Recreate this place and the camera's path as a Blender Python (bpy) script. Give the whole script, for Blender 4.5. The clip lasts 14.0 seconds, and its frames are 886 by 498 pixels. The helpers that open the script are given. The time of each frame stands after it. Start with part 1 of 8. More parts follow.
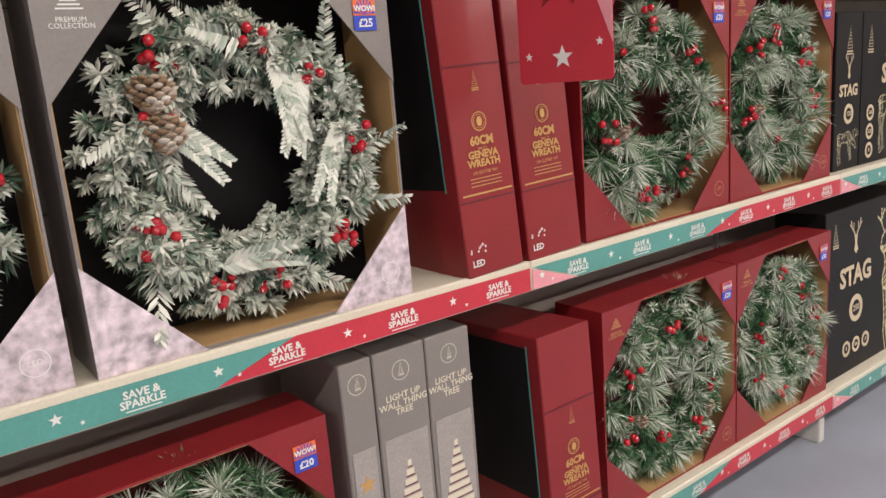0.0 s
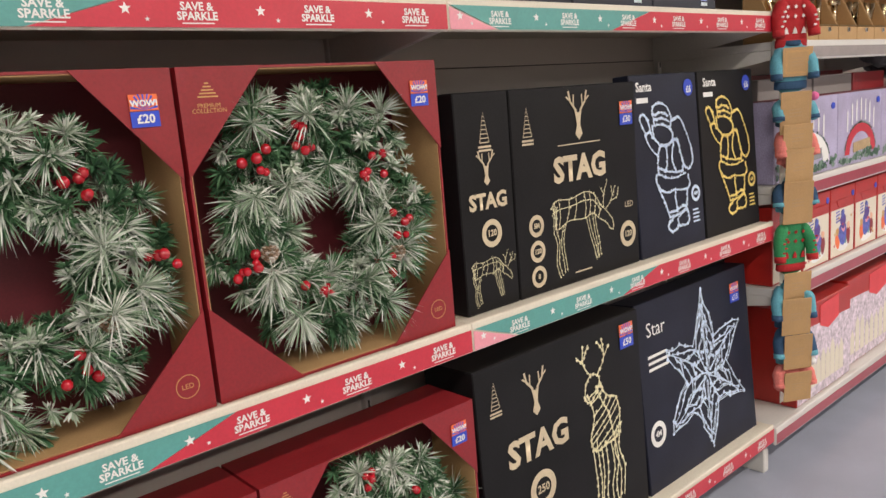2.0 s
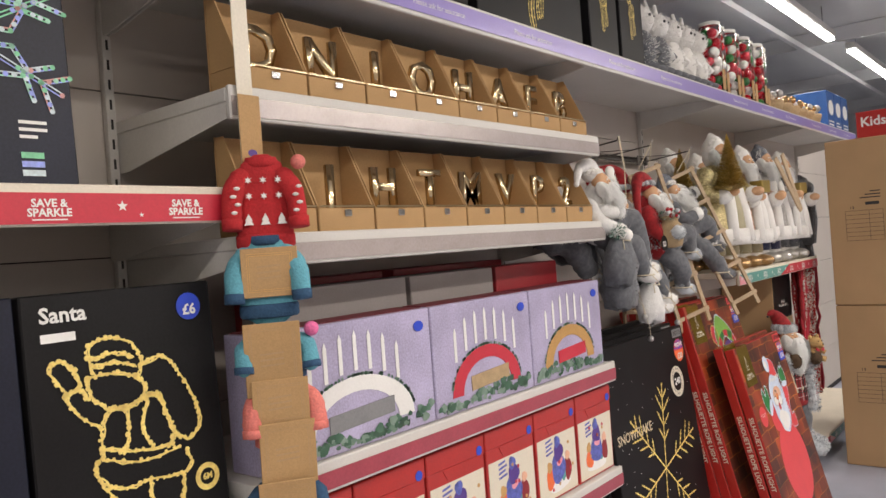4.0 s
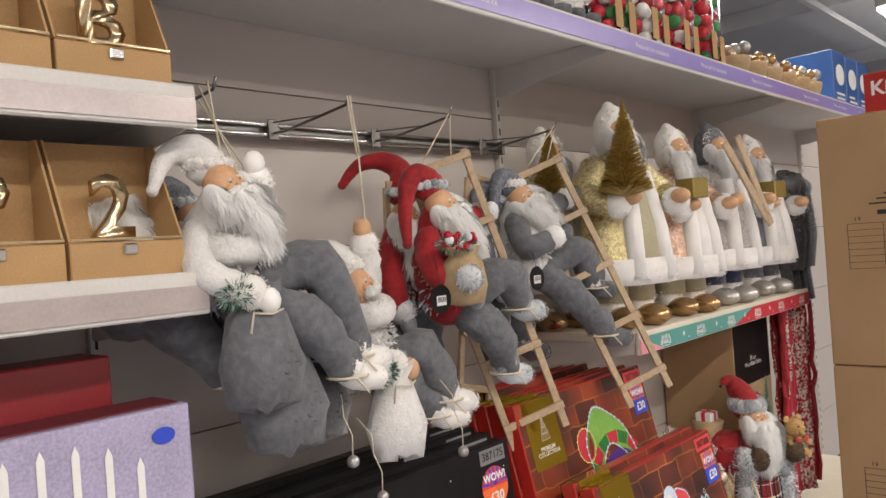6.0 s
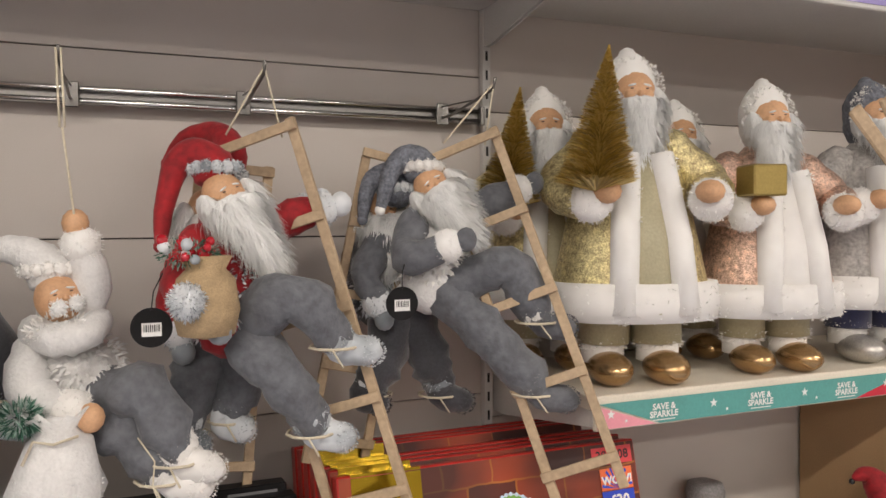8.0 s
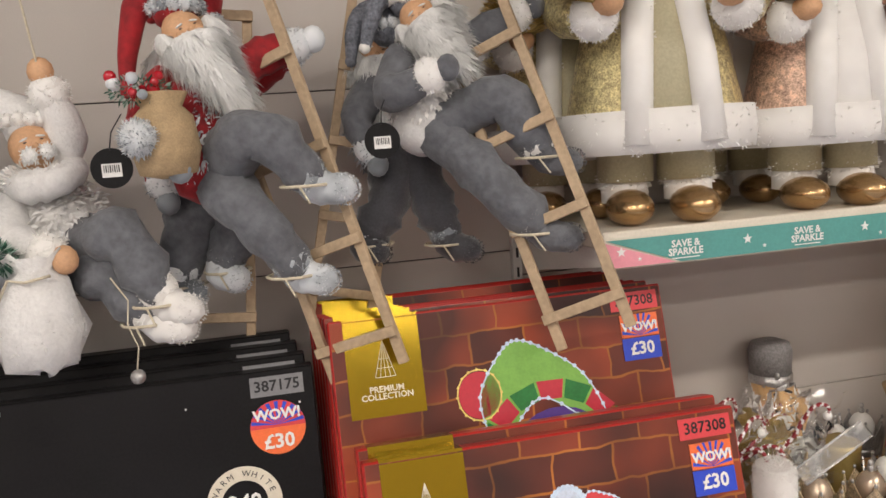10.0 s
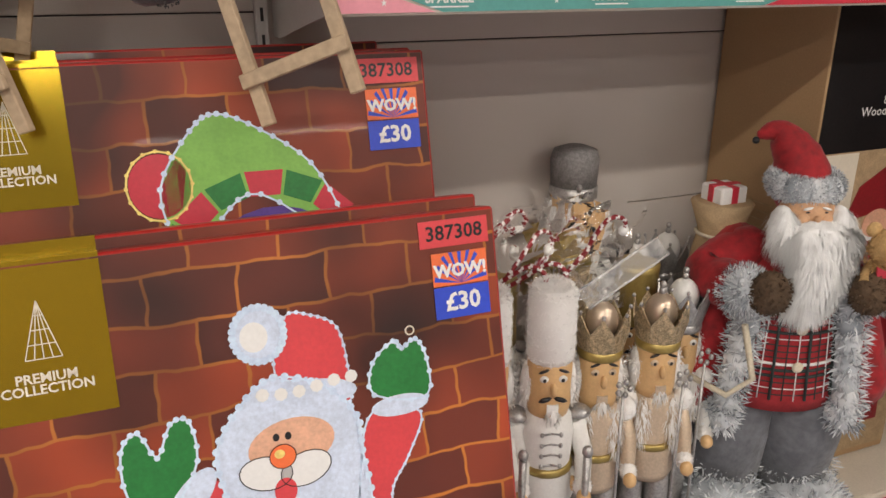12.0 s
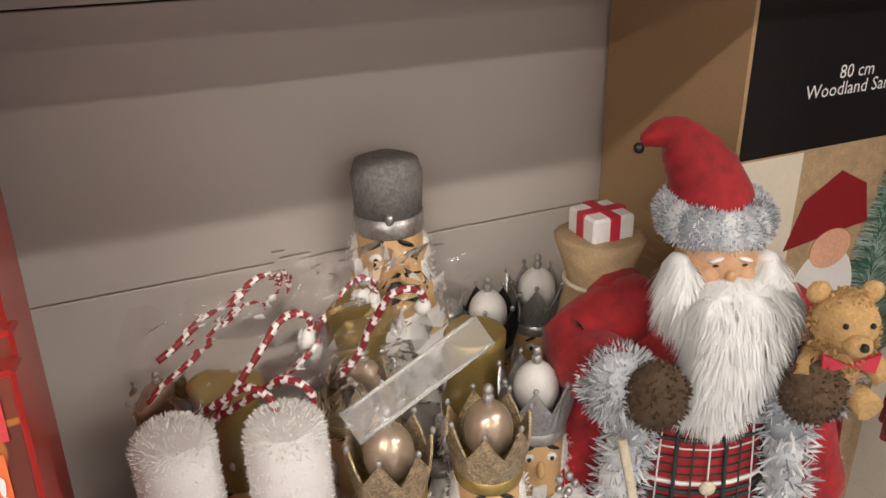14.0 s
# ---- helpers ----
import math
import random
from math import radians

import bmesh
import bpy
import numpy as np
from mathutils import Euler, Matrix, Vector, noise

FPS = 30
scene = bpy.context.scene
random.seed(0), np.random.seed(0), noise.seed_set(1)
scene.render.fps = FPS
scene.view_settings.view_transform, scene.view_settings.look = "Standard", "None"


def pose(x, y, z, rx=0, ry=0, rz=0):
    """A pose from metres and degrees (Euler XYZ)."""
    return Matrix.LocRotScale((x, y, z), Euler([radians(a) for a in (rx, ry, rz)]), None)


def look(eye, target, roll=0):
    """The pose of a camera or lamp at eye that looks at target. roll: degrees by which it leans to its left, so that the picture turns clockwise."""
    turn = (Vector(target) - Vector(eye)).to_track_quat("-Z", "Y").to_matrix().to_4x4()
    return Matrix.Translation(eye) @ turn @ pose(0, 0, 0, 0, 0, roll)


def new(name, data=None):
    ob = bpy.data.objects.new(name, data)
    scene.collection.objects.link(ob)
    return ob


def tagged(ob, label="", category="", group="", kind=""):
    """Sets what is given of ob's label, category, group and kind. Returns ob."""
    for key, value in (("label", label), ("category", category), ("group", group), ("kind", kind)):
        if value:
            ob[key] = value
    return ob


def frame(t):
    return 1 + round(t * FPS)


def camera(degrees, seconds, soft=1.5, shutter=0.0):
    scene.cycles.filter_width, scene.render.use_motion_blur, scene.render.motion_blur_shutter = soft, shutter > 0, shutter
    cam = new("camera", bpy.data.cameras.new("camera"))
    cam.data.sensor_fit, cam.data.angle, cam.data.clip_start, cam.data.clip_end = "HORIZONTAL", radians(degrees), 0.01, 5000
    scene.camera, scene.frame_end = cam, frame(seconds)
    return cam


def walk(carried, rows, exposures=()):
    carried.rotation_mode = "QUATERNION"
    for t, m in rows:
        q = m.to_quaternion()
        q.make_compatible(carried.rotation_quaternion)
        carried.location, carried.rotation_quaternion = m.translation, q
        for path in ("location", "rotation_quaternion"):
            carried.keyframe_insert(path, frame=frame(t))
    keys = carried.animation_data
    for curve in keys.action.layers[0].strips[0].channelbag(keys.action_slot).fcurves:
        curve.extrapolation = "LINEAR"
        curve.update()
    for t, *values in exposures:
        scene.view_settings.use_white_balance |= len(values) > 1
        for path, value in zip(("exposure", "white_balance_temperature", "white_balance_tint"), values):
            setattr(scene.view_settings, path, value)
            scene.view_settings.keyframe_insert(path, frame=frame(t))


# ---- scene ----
cam = camera(60.2, 14.0)
PATH = [
    (0, (-0.12, -0.083, 1.475), (1.047, 1.482, 1.041), -4.6),
    (0.5, (0.215, -0.125, 1.5), (1.413, 1.421, 1.082), -4.7),
    (1, (0.589, -0.062, 1.527), (1.811, 1.466, 1.116), -4.6),
    (1.5, (0.968, -0.09, 1.53), (2.22, 1.421, 1.144), -4.6),
    (2, (1.378, -0.123, 1.561), (2.668, 1.361, 1.198), -4.7),
    (2.5, (1.76, -0.077, 1.579), (3.116, 1.358, 1.263), -4.3),
    (3, (2.177, -0.171, 1.574), (3.611, 1.204, 1.348), -4.3),
    (3.5, (2.689, -0.143, 1.626), (4.199, 1.168, 1.562), -4.8),
    (4, (3.224, -0.157, 1.641), (4.774, 1.107, 1.641), -4.2),
    (4.2, (3.445, -0.17, 1.648), (4.996, 1.092, 1.66), -4.4),
    (6.3, (5.427, 0.02, 1.73), (6.856, 1.42, 1.723), -3.8),
    (6.5, (5.59, -0.046, 1.743), (6.973, 1.398, 1.731), -3.2),
    (7, (5.969, -0.064, 1.75), (7.191, 1.519, 1.717), -1.6),
    (7.2, (6.117, -0.071, 1.759), (7.243, 1.582, 1.723), -1.3),
    (9.3, (6.571, -0.271, 1.739), (6.898, 1.699, 1.627), -1.7),
    (9.5, (6.591, -0.257, 1.713), (6.887, 1.716, 1.566), -2.1),
    (10, (6.744, -0.153, 1.59), (7.163, 1.784, 1.326), -4.2),
    (10.5, (6.798, -0.12, 1.513), (7.353, 1.749, 1.067), -6.3),
    (11, (6.828, -0.025, 1.469), (7.492, 1.775, 0.905), -4.9),
    (11.5, (6.963, 0.06, 1.417), (7.655, 1.833, 0.802), -2.0),
    (12, (7.088, 0.129, 1.387), (7.782, 1.877, 0.707), -0.1),
    (12.5, (7.209, 0.216, 1.371), (8.014, 1.888, 0.624), -0.5),
    (13, (7.326, 0.341, 1.381), (8.261, 1.927, 0.6), 0.4),
    (13.5, (7.463, 0.464, 1.379), (8.368, 2.063, 0.589), 0.2),
    (14, (7.646, 0.548, 1.359), (8.356, 2.229, 0.539), -1.6),
]
walk(cam, [(t, look(eye, target, roll)) for t, eye, target, roll in PATH], [(0, 0.14), (2, 0.1), (4, 0), (9.5, 0.02), (12, -0.14), (14, 0.12)])

# ---- light ----
world = bpy.data.worlds.new("world")
scene.world = world
world.use_nodes = True
world.node_tree.nodes["Background"].inputs[0].default_value = (0.9, 0.92, 1.0, 1)
world.node_tree.nodes["Background"].inputs[1].default_value = 0.05
CEIL = 3.7


def batten_lamp(x, y, power):
    data = bpy.data.lights.new("batten_lamp", "AREA")
    data.shape, data.size, data.size_y = "RECTANGLE", 3.0, 0.16
    data.energy, data.color = power, (1.0, 0.9, 0.79)
    ob = new("batten_lamp", data)
    ob.matrix_world = pose(x, y, CEIL - 0.3)


# All but the last two are unseen, their rows added to light the shelves.
LAMPS = [(-3.7, -1.3), (0.8, -1.3), (5.3, -1.3), (9.8, -1.3), (0.8, -3.8), (5.3, -3.8), (9.8, -3.8), (3.0, -6.6), (8.5, -6.6), (10.1, 1.54), (13.8, 1.5)]
# The one at x=-3.7 is added to brighten the promo card and first bays.
for lx, ly in LAMPS:
    batten_lamp(lx, ly, {-1.3: 78, -3.8: 62, -6.6: 60}.get(ly, 40))
scene.view_settings.exposure = 0.0


# ---- materials ----
def paint(name, color, rough=0.55, metal=0.0, vary=0.12, scale=9.0, bump=0.0, grain=180.0, coat=0.0, sheen=0.0, spec=0.5):
    m = bpy.data.materials.new(name)
    m.use_nodes = True
    nt = m.node_tree
    b = nt.nodes["Principled BSDF"]
    b.inputs["Roughness"].default_value, b.inputs["Metallic"].default_value = rough, metal
    b.inputs["Coat Weight"].default_value, b.inputs["Coat Roughness"].default_value = coat, 0.12
    b.inputs["Sheen Weight"].default_value, b.inputs["Specular IOR Level"].default_value = sheen, spec
    tc = nt.nodes.new("ShaderNodeTexCoord")
    n1, n2 = nt.nodes.new("ShaderNodeTexNoise"), nt.nodes.new("ShaderNodeTexNoise")
    n1.inputs["Scale"].default_value, n2.inputs["Scale"].default_value = scale, grain
    n1.inputs["Detail"].default_value, n2.inputs["Detail"].default_value = 4, 3
    for n in (n1, n2):
        nt.links.new(tc.outputs["Object"], n.inputs["Vector"])
    mixf = nt.nodes.new("ShaderNodeMath")
    mixf.operation = "ADD"
    nt.links.new(n1.outputs["Fac"], mixf.inputs[0])
    nt.links.new(n2.outputs["Fac"], mixf.inputs[1])
    ramp = nt.nodes.new("ShaderNodeMapRange")
    ramp.inputs["From Min"].default_value, ramp.inputs["From Max"].default_value = 0.7, 1.3
    nt.links.new(mixf.outputs[0], ramp.inputs["Value"])
    mix = nt.nodes.new("ShaderNodeMix")
    mix.data_type = "RGBA"
    lo, hi = [c * (1 - vary) for c in color], [min(1, c * (1 + vary)) for c in color]
    mix.inputs["A"].default_value, mix.inputs["B"].default_value = (*lo, 1), (*hi, 1)
    nt.links.new(ramp.outputs[0], mix.inputs["Factor"])
    nt.links.new(mix.outputs["Result"], b.inputs["Base Color"])
    if bump:
        bp = nt.nodes.new("ShaderNodeBump")
        bp.inputs["Strength"].default_value, bp.inputs["Distance"].default_value = bump, 0.004
        nt.links.new(n2.outputs["Fac"], bp.inputs["Height"])
        nt.links.new(bp.outputs["Normal"], b.inputs["Normal"])
    return m


def island(name, stops, rough=0.7, scale=14.0, sheen=0.0, metal=0.0):
    """Colour picked per loose piece, with a broad drift on top."""
    m = bpy.data.materials.new(name)
    m.use_nodes = True
    nt = m.node_tree
    b = nt.nodes["Principled BSDF"]
    b.inputs["Roughness"].default_value, b.inputs["Sheen Weight"].default_value = rough, sheen
    b.inputs["Metallic"].default_value = metal
    geo, tc, n = nt.nodes.new("ShaderNodeNewGeometry"), nt.nodes.new("ShaderNodeTexCoord"), nt.nodes.new("ShaderNodeTexNoise")
    n.inputs["Scale"].default_value = scale
    nt.links.new(tc.outputs["Object"], n.inputs["Vector"])
    a = nt.nodes.new("ShaderNodeMath")
    a.operation = "MULTIPLY_ADD"
    a.inputs[1].default_value, a.inputs[2].default_value = 0.75, -0.3
    nt.links.new(geo.outputs["Random Per Island"], a.inputs[0])
    s = nt.nodes.new("ShaderNodeMath")
    s.operation = "ADD"
    nt.links.new(a.outputs[0], s.inputs[0])
    nt.links.new(n.outputs["Fac"], s.inputs[1])
    r = nt.nodes.new("ShaderNodeValToRGB")
    while len(r.color_ramp.elements) < len(stops):
        r.color_ramp.elements.new(0.5)
    for e, (p, c) in zip(r.color_ramp.elements, stops):
        e.position, e.color = p, (*c, 1)
    nt.links.new(s.outputs[0], r.inputs["Fac"])
    nt.links.new(r.outputs["Color"], b.inputs["Base Color"])
    return m


def glow(name, color, strength):
    m = bpy.data.materials.new(name)
    m.use_nodes = True
    b = m.node_tree.nodes["Principled BSDF"]
    b.inputs["Base Color"].default_value = (*color, 1)
    b.inputs["Emission Color"].default_value, b.inputs["Emission Strength"].default_value = (*color, 1), strength
    return m


FLOOR = paint("floor_vinyl", (0.34, 0.36, 0.44), 0.4, vary=0.14, scale=3, bump=0.05, grain=260)
PANEL = paint("wall_panel_paint", (0.57, 0.52, 0.48), 0.6, vary=0.05, scale=2, bump=0.06, grain=420)
METAL = paint("shelf_paint", (0.62, 0.60, 0.57), 0.45, vary=0.06, scale=4, bump=0.03)
SHELFTOP = paint("shelf_top", (0.72, 0.66, 0.55), 0.5, vary=0.08, scale=6)
WHITE = paint("white_print", (0.8, 0.79, 0.77), 0.5, vary=0.04)
CREAM = paint("cream_print", (0.72, 0.66, 0.54), 0.5, vary=0.05)
TEAL = paint("teal_print", (0.10, 0.33, 0.30), 0.4, vary=0.08, coat=0.2)
RED = paint("red_print", (0.55, 0.03, 0.055), 0.4, vary=0.08, coat=0.2)
PINK = paint("pink_print", (0.80, 0.32, 0.38), 0.4, vary=0.06, coat=0.2)
PURPLE = paint("purple_print", (0.28, 0.22, 0.55), 0.35, vary=0.05, coat=0.3)
BURG = paint("burgundy_card", (0.25, 0.012, 0.018), 0.45, vary=0.14, scale=5, bump=0.03, coat=0.25)
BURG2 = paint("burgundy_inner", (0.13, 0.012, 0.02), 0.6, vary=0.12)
KRAFT = paint("kraft_card", (0.44, 0.27, 0.12), 0.75, vary=0.12, scale=6, bump=0.08, grain=300)
CARTON = paint("carton_card", (0.42, 0.27, 0.14), 0.8, vary=0.10, scale=3, bump=0.08, grain=240)
BLACK = paint("black_card", (0.011, 0.0105, 0.0115), 0.42, vary=0.25, scale=5, spec=0.18)
NAVY = paint("navy_card", (0.014, 0.016, 0.03), 0.42, vary=0.3, scale=5, spec=0.25)
GREYCARD = paint("taupe_card", (0.24, 0.215, 0.21), 0.5, vary=0.08, scale=5)
SNOWART = paint("snow_artwork", (0.62, 0.53, 0.60), 0.5, vary=0.45, scale=28, grain=60)
GOLDINK = paint("gold_ink", (0.62, 0.36, 0.13), 0.4, metal=0.3, vary=0.1)
CHAMP = paint("champagne_ink", (0.66, 0.55, 0.38), 0.4, metal=0.2, vary=0.1)
BLUETAG = paint("blue_tag", (0.03, 0.07, 0.55), 0.4, vary=0.08)
REDTAG = paint("red_tag", (0.68, 0.06, 0.07), 0.4, vary=0.08)
ORANGE = paint("orange_tag", (0.85, 0.17, 0.05), 0.4, vary=0.08)
CHROME = paint("chrome", (0.72, 0.71, 0.70), 0.16, metal=1.0, vary=0.05)
STEEL = paint("dull_steel", (0.20, 0.19, 0.18), 0.35, metal=0.9, vary=0.1)
DARK = paint("dark_gap", (0.03, 0.028, 0.028), 0.8, vary=0.2)
CEILM = paint("ceiling_panel", (0.66, 0.66, 0.67), 0.7, vary=0.05, scale=2)
LEDWARM = paint("warm_print_light", (0.92, 0.66, 0.20), 0.45, vary=0.2, scale=40)
LEDCOOL = paint("cool_print_light", (0.62, 0.74, 0.95), 0.45, vary=0.15, scale=40)
TUBE = glow("batten_glow", (1.0, 0.97, 0.92), 14.0)
REDGLOSS = paint("dark_red_strip", (0.36, 0.05, 0.075), 0.3, vary=0.15, coat=0.4)
SILVSTRIP = paint("silver_strip", (0.50, 0.44, 0.43), 0.25, metal=0.35, vary=0.12, coat=0.4)


# ---- mesh helpers ----
def part(name, bm, material, parent=None, label=""):
    me = bpy.data.meshes.new(name)
    bm.to_mesh(me)
    bm.free()
    for m in material if isinstance(material, (list, tuple)) else [material]:
        me.materials.append(m)
    ob = new(name, me)
    ob.parent = parent
    if label:
        ob["label"] = label
    return ob


def thing(name, m, label, category, group="", kind=""):
    ob = new(name)
    ob.empty_display_size = 0.05
    ob.matrix_world = m
    return tagged(ob, label, category, group, kind)


def box(x0, x1, y0, y1, z0, z1, bevel=0.0, bm=None, mi=0):
    """A block, its edges chamfered by bevel."""
    bm = bm or bmesh.new()
    e = min(bevel, (x1 - x0) * 0.45, (y1 - y0) * 0.45, (z1 - z0) * 0.45)
    lo, hi = (x0, y0, z0), (x1, y1, z1)
    if e <= 0:
        v = [bm.verts.new((hi[0] if i & 1 else x0, hi[1] if i & 2 else y0, hi[2] if i & 4 else z0)) for i in range(8)]
        for f in ((0, 2, 3, 1), (4, 5, 7, 6), (0, 1, 5, 4), (2, 6, 7, 3), (0, 4, 6, 2), (1, 3, 7, 5)):
            bm.faces.new([v[k] for k in f]).material_index = mi
        return bm
    v = {}
    for i in range(8):
        c = [hi[k] if i >> k & 1 else lo[k] for k in range(3)]
        for ax in range(3):
            v[i, ax] = bm.verts.new([c[k] if k == ax else c[k] + (-e if i >> k & 1 else e) for k in range(3)])
    made = []
    for ax in range(3):
        p, q = [1 << k for k in range(3) if k != ax]
        for side in (0, 1 << ax):
            made.append([v[side, ax], v[side + p, ax], v[side + p + q, ax], v[side + q, ax]])
        for u in range(4):
            base = (p if u & 1 else 0) + (q if u & 2 else 0)
            a1, a2 = [k for k in range(3) if k != ax]
            made.append([v[base, a1], v[base + (1 << ax), a1], v[base + (1 << ax), a2], v[base, a2]])
    made += [[v[i, 0], v[i, 1], v[i, 2]] for i in range(8)]
    mid = Vector(((x0 + x1) / 2, (y0 + y1) / 2, (z0 + z1) / 2))
    for vs in made:
        f = bm.faces.new(vs)
        f.normal_update()
        if f.normal.dot(f.calc_center_median() - mid) < 0:
            f.normal_flip()
        f.material_index = mi
    return bm


def flat(points, y=-0.0015, bm=None, thick=0.0012, mi=0):
    """A thin printed or cut piece in the x-z plane whose front is at y."""
    bm = bm or bmesh.new()
    front = [bm.verts.new((p[0], y, p[1])) for p in points]
    back = [bm.verts.new((p[0], y + thick, p[1])) for p in points]
    n = len(points)
    made = [bm.faces.new(front), bm.faces.new(back[::-1])]
    for i in range(n):
        made.append(bm.faces.new((front[i], back[i], back[(i + 1) % n], front[(i + 1) % n])))
    for f in made:
        f.material_index = mi
    bm.normal_update()
    return bm


def fix(bm):
    bmesh.ops.recalc_face_normals(bm, faces=bm.faces)
    return bm


def circle(cx, cz, r, n=28, sx=1.0):
    return [(cx + sx * r * math.cos(2 * math.pi * i / n), cz + r * math.sin(2 * math.pi * i / n)) for i in range(n)]


def ribbon(line, w, y=-0.0015, bm=None, closed=False, mi=0):
    """A flat band of width w along a line of (x, z)."""
    bm = bm or bmesh.new()
    pts = [Vector((p[0], p[1])) for p in line]
    n = len(pts)
    rows = []
    for i, p in enumerate(pts):
        a = pts[i - 1] if (i or closed) else p
        b = pts[(i + 1) % n] if (i < n - 1 or closed) else p
        d = (b - a)
        d = d.normalized() if d.length > 1e-9 else Vector((1, 0))
        s = Vector((-d.y, d.x)) * (w / 2)
        rows.append((bm.verts.new((p.x + s.x, y, p.y + s.y)), bm.verts.new((p.x - s.x, y, p.y - s.y))))
    for i in range(n if closed else n - 1):
        a, b = rows[i], rows[(i + 1) % n]
        f = bm.faces.new((a[0], a[1], b[1], b[0]))
        f.material_index = mi
    return bm


def ring(cx, cz, r, w, y=-0.0015, bm=None, n=32):
    return ribbon(circle(cx, cz, r, n), w, y, bm, True)


def star_points(cx, cz, r, n=5, inner=0.42, turn=90):
    return [(cx + (r if i % 2 == 0 else r * inner) * math.cos(math.radians(turn + 180 / n * i)),
             cz + (r if i % 2 == 0 else r * inner) * math.sin(math.radians(turn + 180 / n * i))) for i in range(2 * n)]


LETTERS = {}


def words(text, size, x, z, y=-0.002, bm=None, align="CENTER", bold=0.0, tilt=0.0, mi=0, wide=1.0):
    """Flat lettering in the x-z plane, facing -y."""
    bm = bm or bmesh.new()
    key = (text, align, round(bold / size, 3))
    if key not in LETTERS:
        cu = bpy.data.curves.new("lettering", "FONT")
        cu.body, cu.size, cu.align_x, cu.align_y = text, 1.0, align, "CENTER"
        cu.offset, cu.resolution_u, cu.space_line = key[2], 2, 0.85
        ob = bpy.data.objects.new("lettering", cu)
        LETTERS[key] = bpy.data.meshes.new_from_object(ob)
        bpy.data.objects.remove(ob)
        bpy.data.curves.remove(cu)
    me = LETTERS[key].copy()
    me.transform(Matrix.Translation((x, y, z)) @ Matrix.Rotation(radians(-tilt), 4, "Y") @ Matrix.Rotation(radians(90), 4, "X") @ Matrix.Diagonal((wide * size, size, 1, 1)))
    n0 = len(bm.faces)
    bm.from_mesh(me)
    bpy.data.meshes.remove(me)
    if mi:
        bm.faces.ensure_lookup_table()
        for f in bm.faces[n0:]:
            f.material_index = mi
    return bm


def tube(points, r, bm=None, n=6, mi=0, caps=True, smooth=True):
    """A round rod along 3D points; r is a number or one radius a point."""
    bm = bm or bmesh.new()
    pts = [Vector(p) for p in points]
    rr = r if isinstance(r, (list, tuple)) else [r] * len(pts)
    rings, side = [], None
    for i, p in enumerate(pts):
        d = (pts[min(i + 1, len(pts) - 1)] - pts[max(i - 1, 0)]).normalized()
        if side is None or abs(side.dot(d)) > 0.95:
            side = d.orthogonal().normalized()
        side = (side - d * side.dot(d)).normalized()
        up = d.cross(side)
        rings.append([bm.verts.new(p + (side * math.cos(2 * math.pi * k / n) + up * math.sin(2 * math.pi * k / n)) * rr[i]) for k in range(n)])
    for a, b in zip(rings, rings[1:]):
        for k in range(n):
            f = bm.faces.new((a[k], a[(k + 1) % n], b[(k + 1) % n], b[k]))
            f.material_index, f.smooth = mi, smooth
    if caps:
        for f in (bm.faces.new(rings[0][::-1]), bm.faces.new(rings[-1])):
            f.material_index = mi
    return bm


def ball(c, r, bm=None, seg=12, mi=0, m=None):
    """A sphere or ellipsoid; r is a radius or three."""
    bm = bm or bmesh.new()
    rr = r if isinstance(r, (list, tuple)) else (r, r, r)
    mat = Matrix.Translation(c) @ (m or Matrix.Identity(4)) @ Matrix.Diagonal((*rr, 1))
    n, h = seg, max(4, seg * 2 // 3)
    top, low = bm.verts.new(mat @ Vector((0, 0, 1))), bm.verts.new(mat @ Vector((0, 0, -1)))
    rows = [[bm.verts.new(mat @ Vector((math.sin(math.pi * j / h) * math.cos(2 * math.pi * i / n), math.sin(math.pi * j / h) * math.sin(2 * math.pi * i / n), math.cos(math.pi * j / h)))) for i in range(n)] for j in range(1, h)]
    made = []
    for i in range(n):
        k = (i + 1) % n
        made.append(bm.faces.new((top, rows[0][i], rows[0][k])))
        made.append(bm.faces.new((low, rows[-1][k], rows[-1][i])))
        for a, b in zip(rows, rows[1:]):
            made.append(bm.faces.new((a[i], b[i], b[k], a[k])))
    for f in made:
        f.material_index, f.smooth = mi, True
    return bm


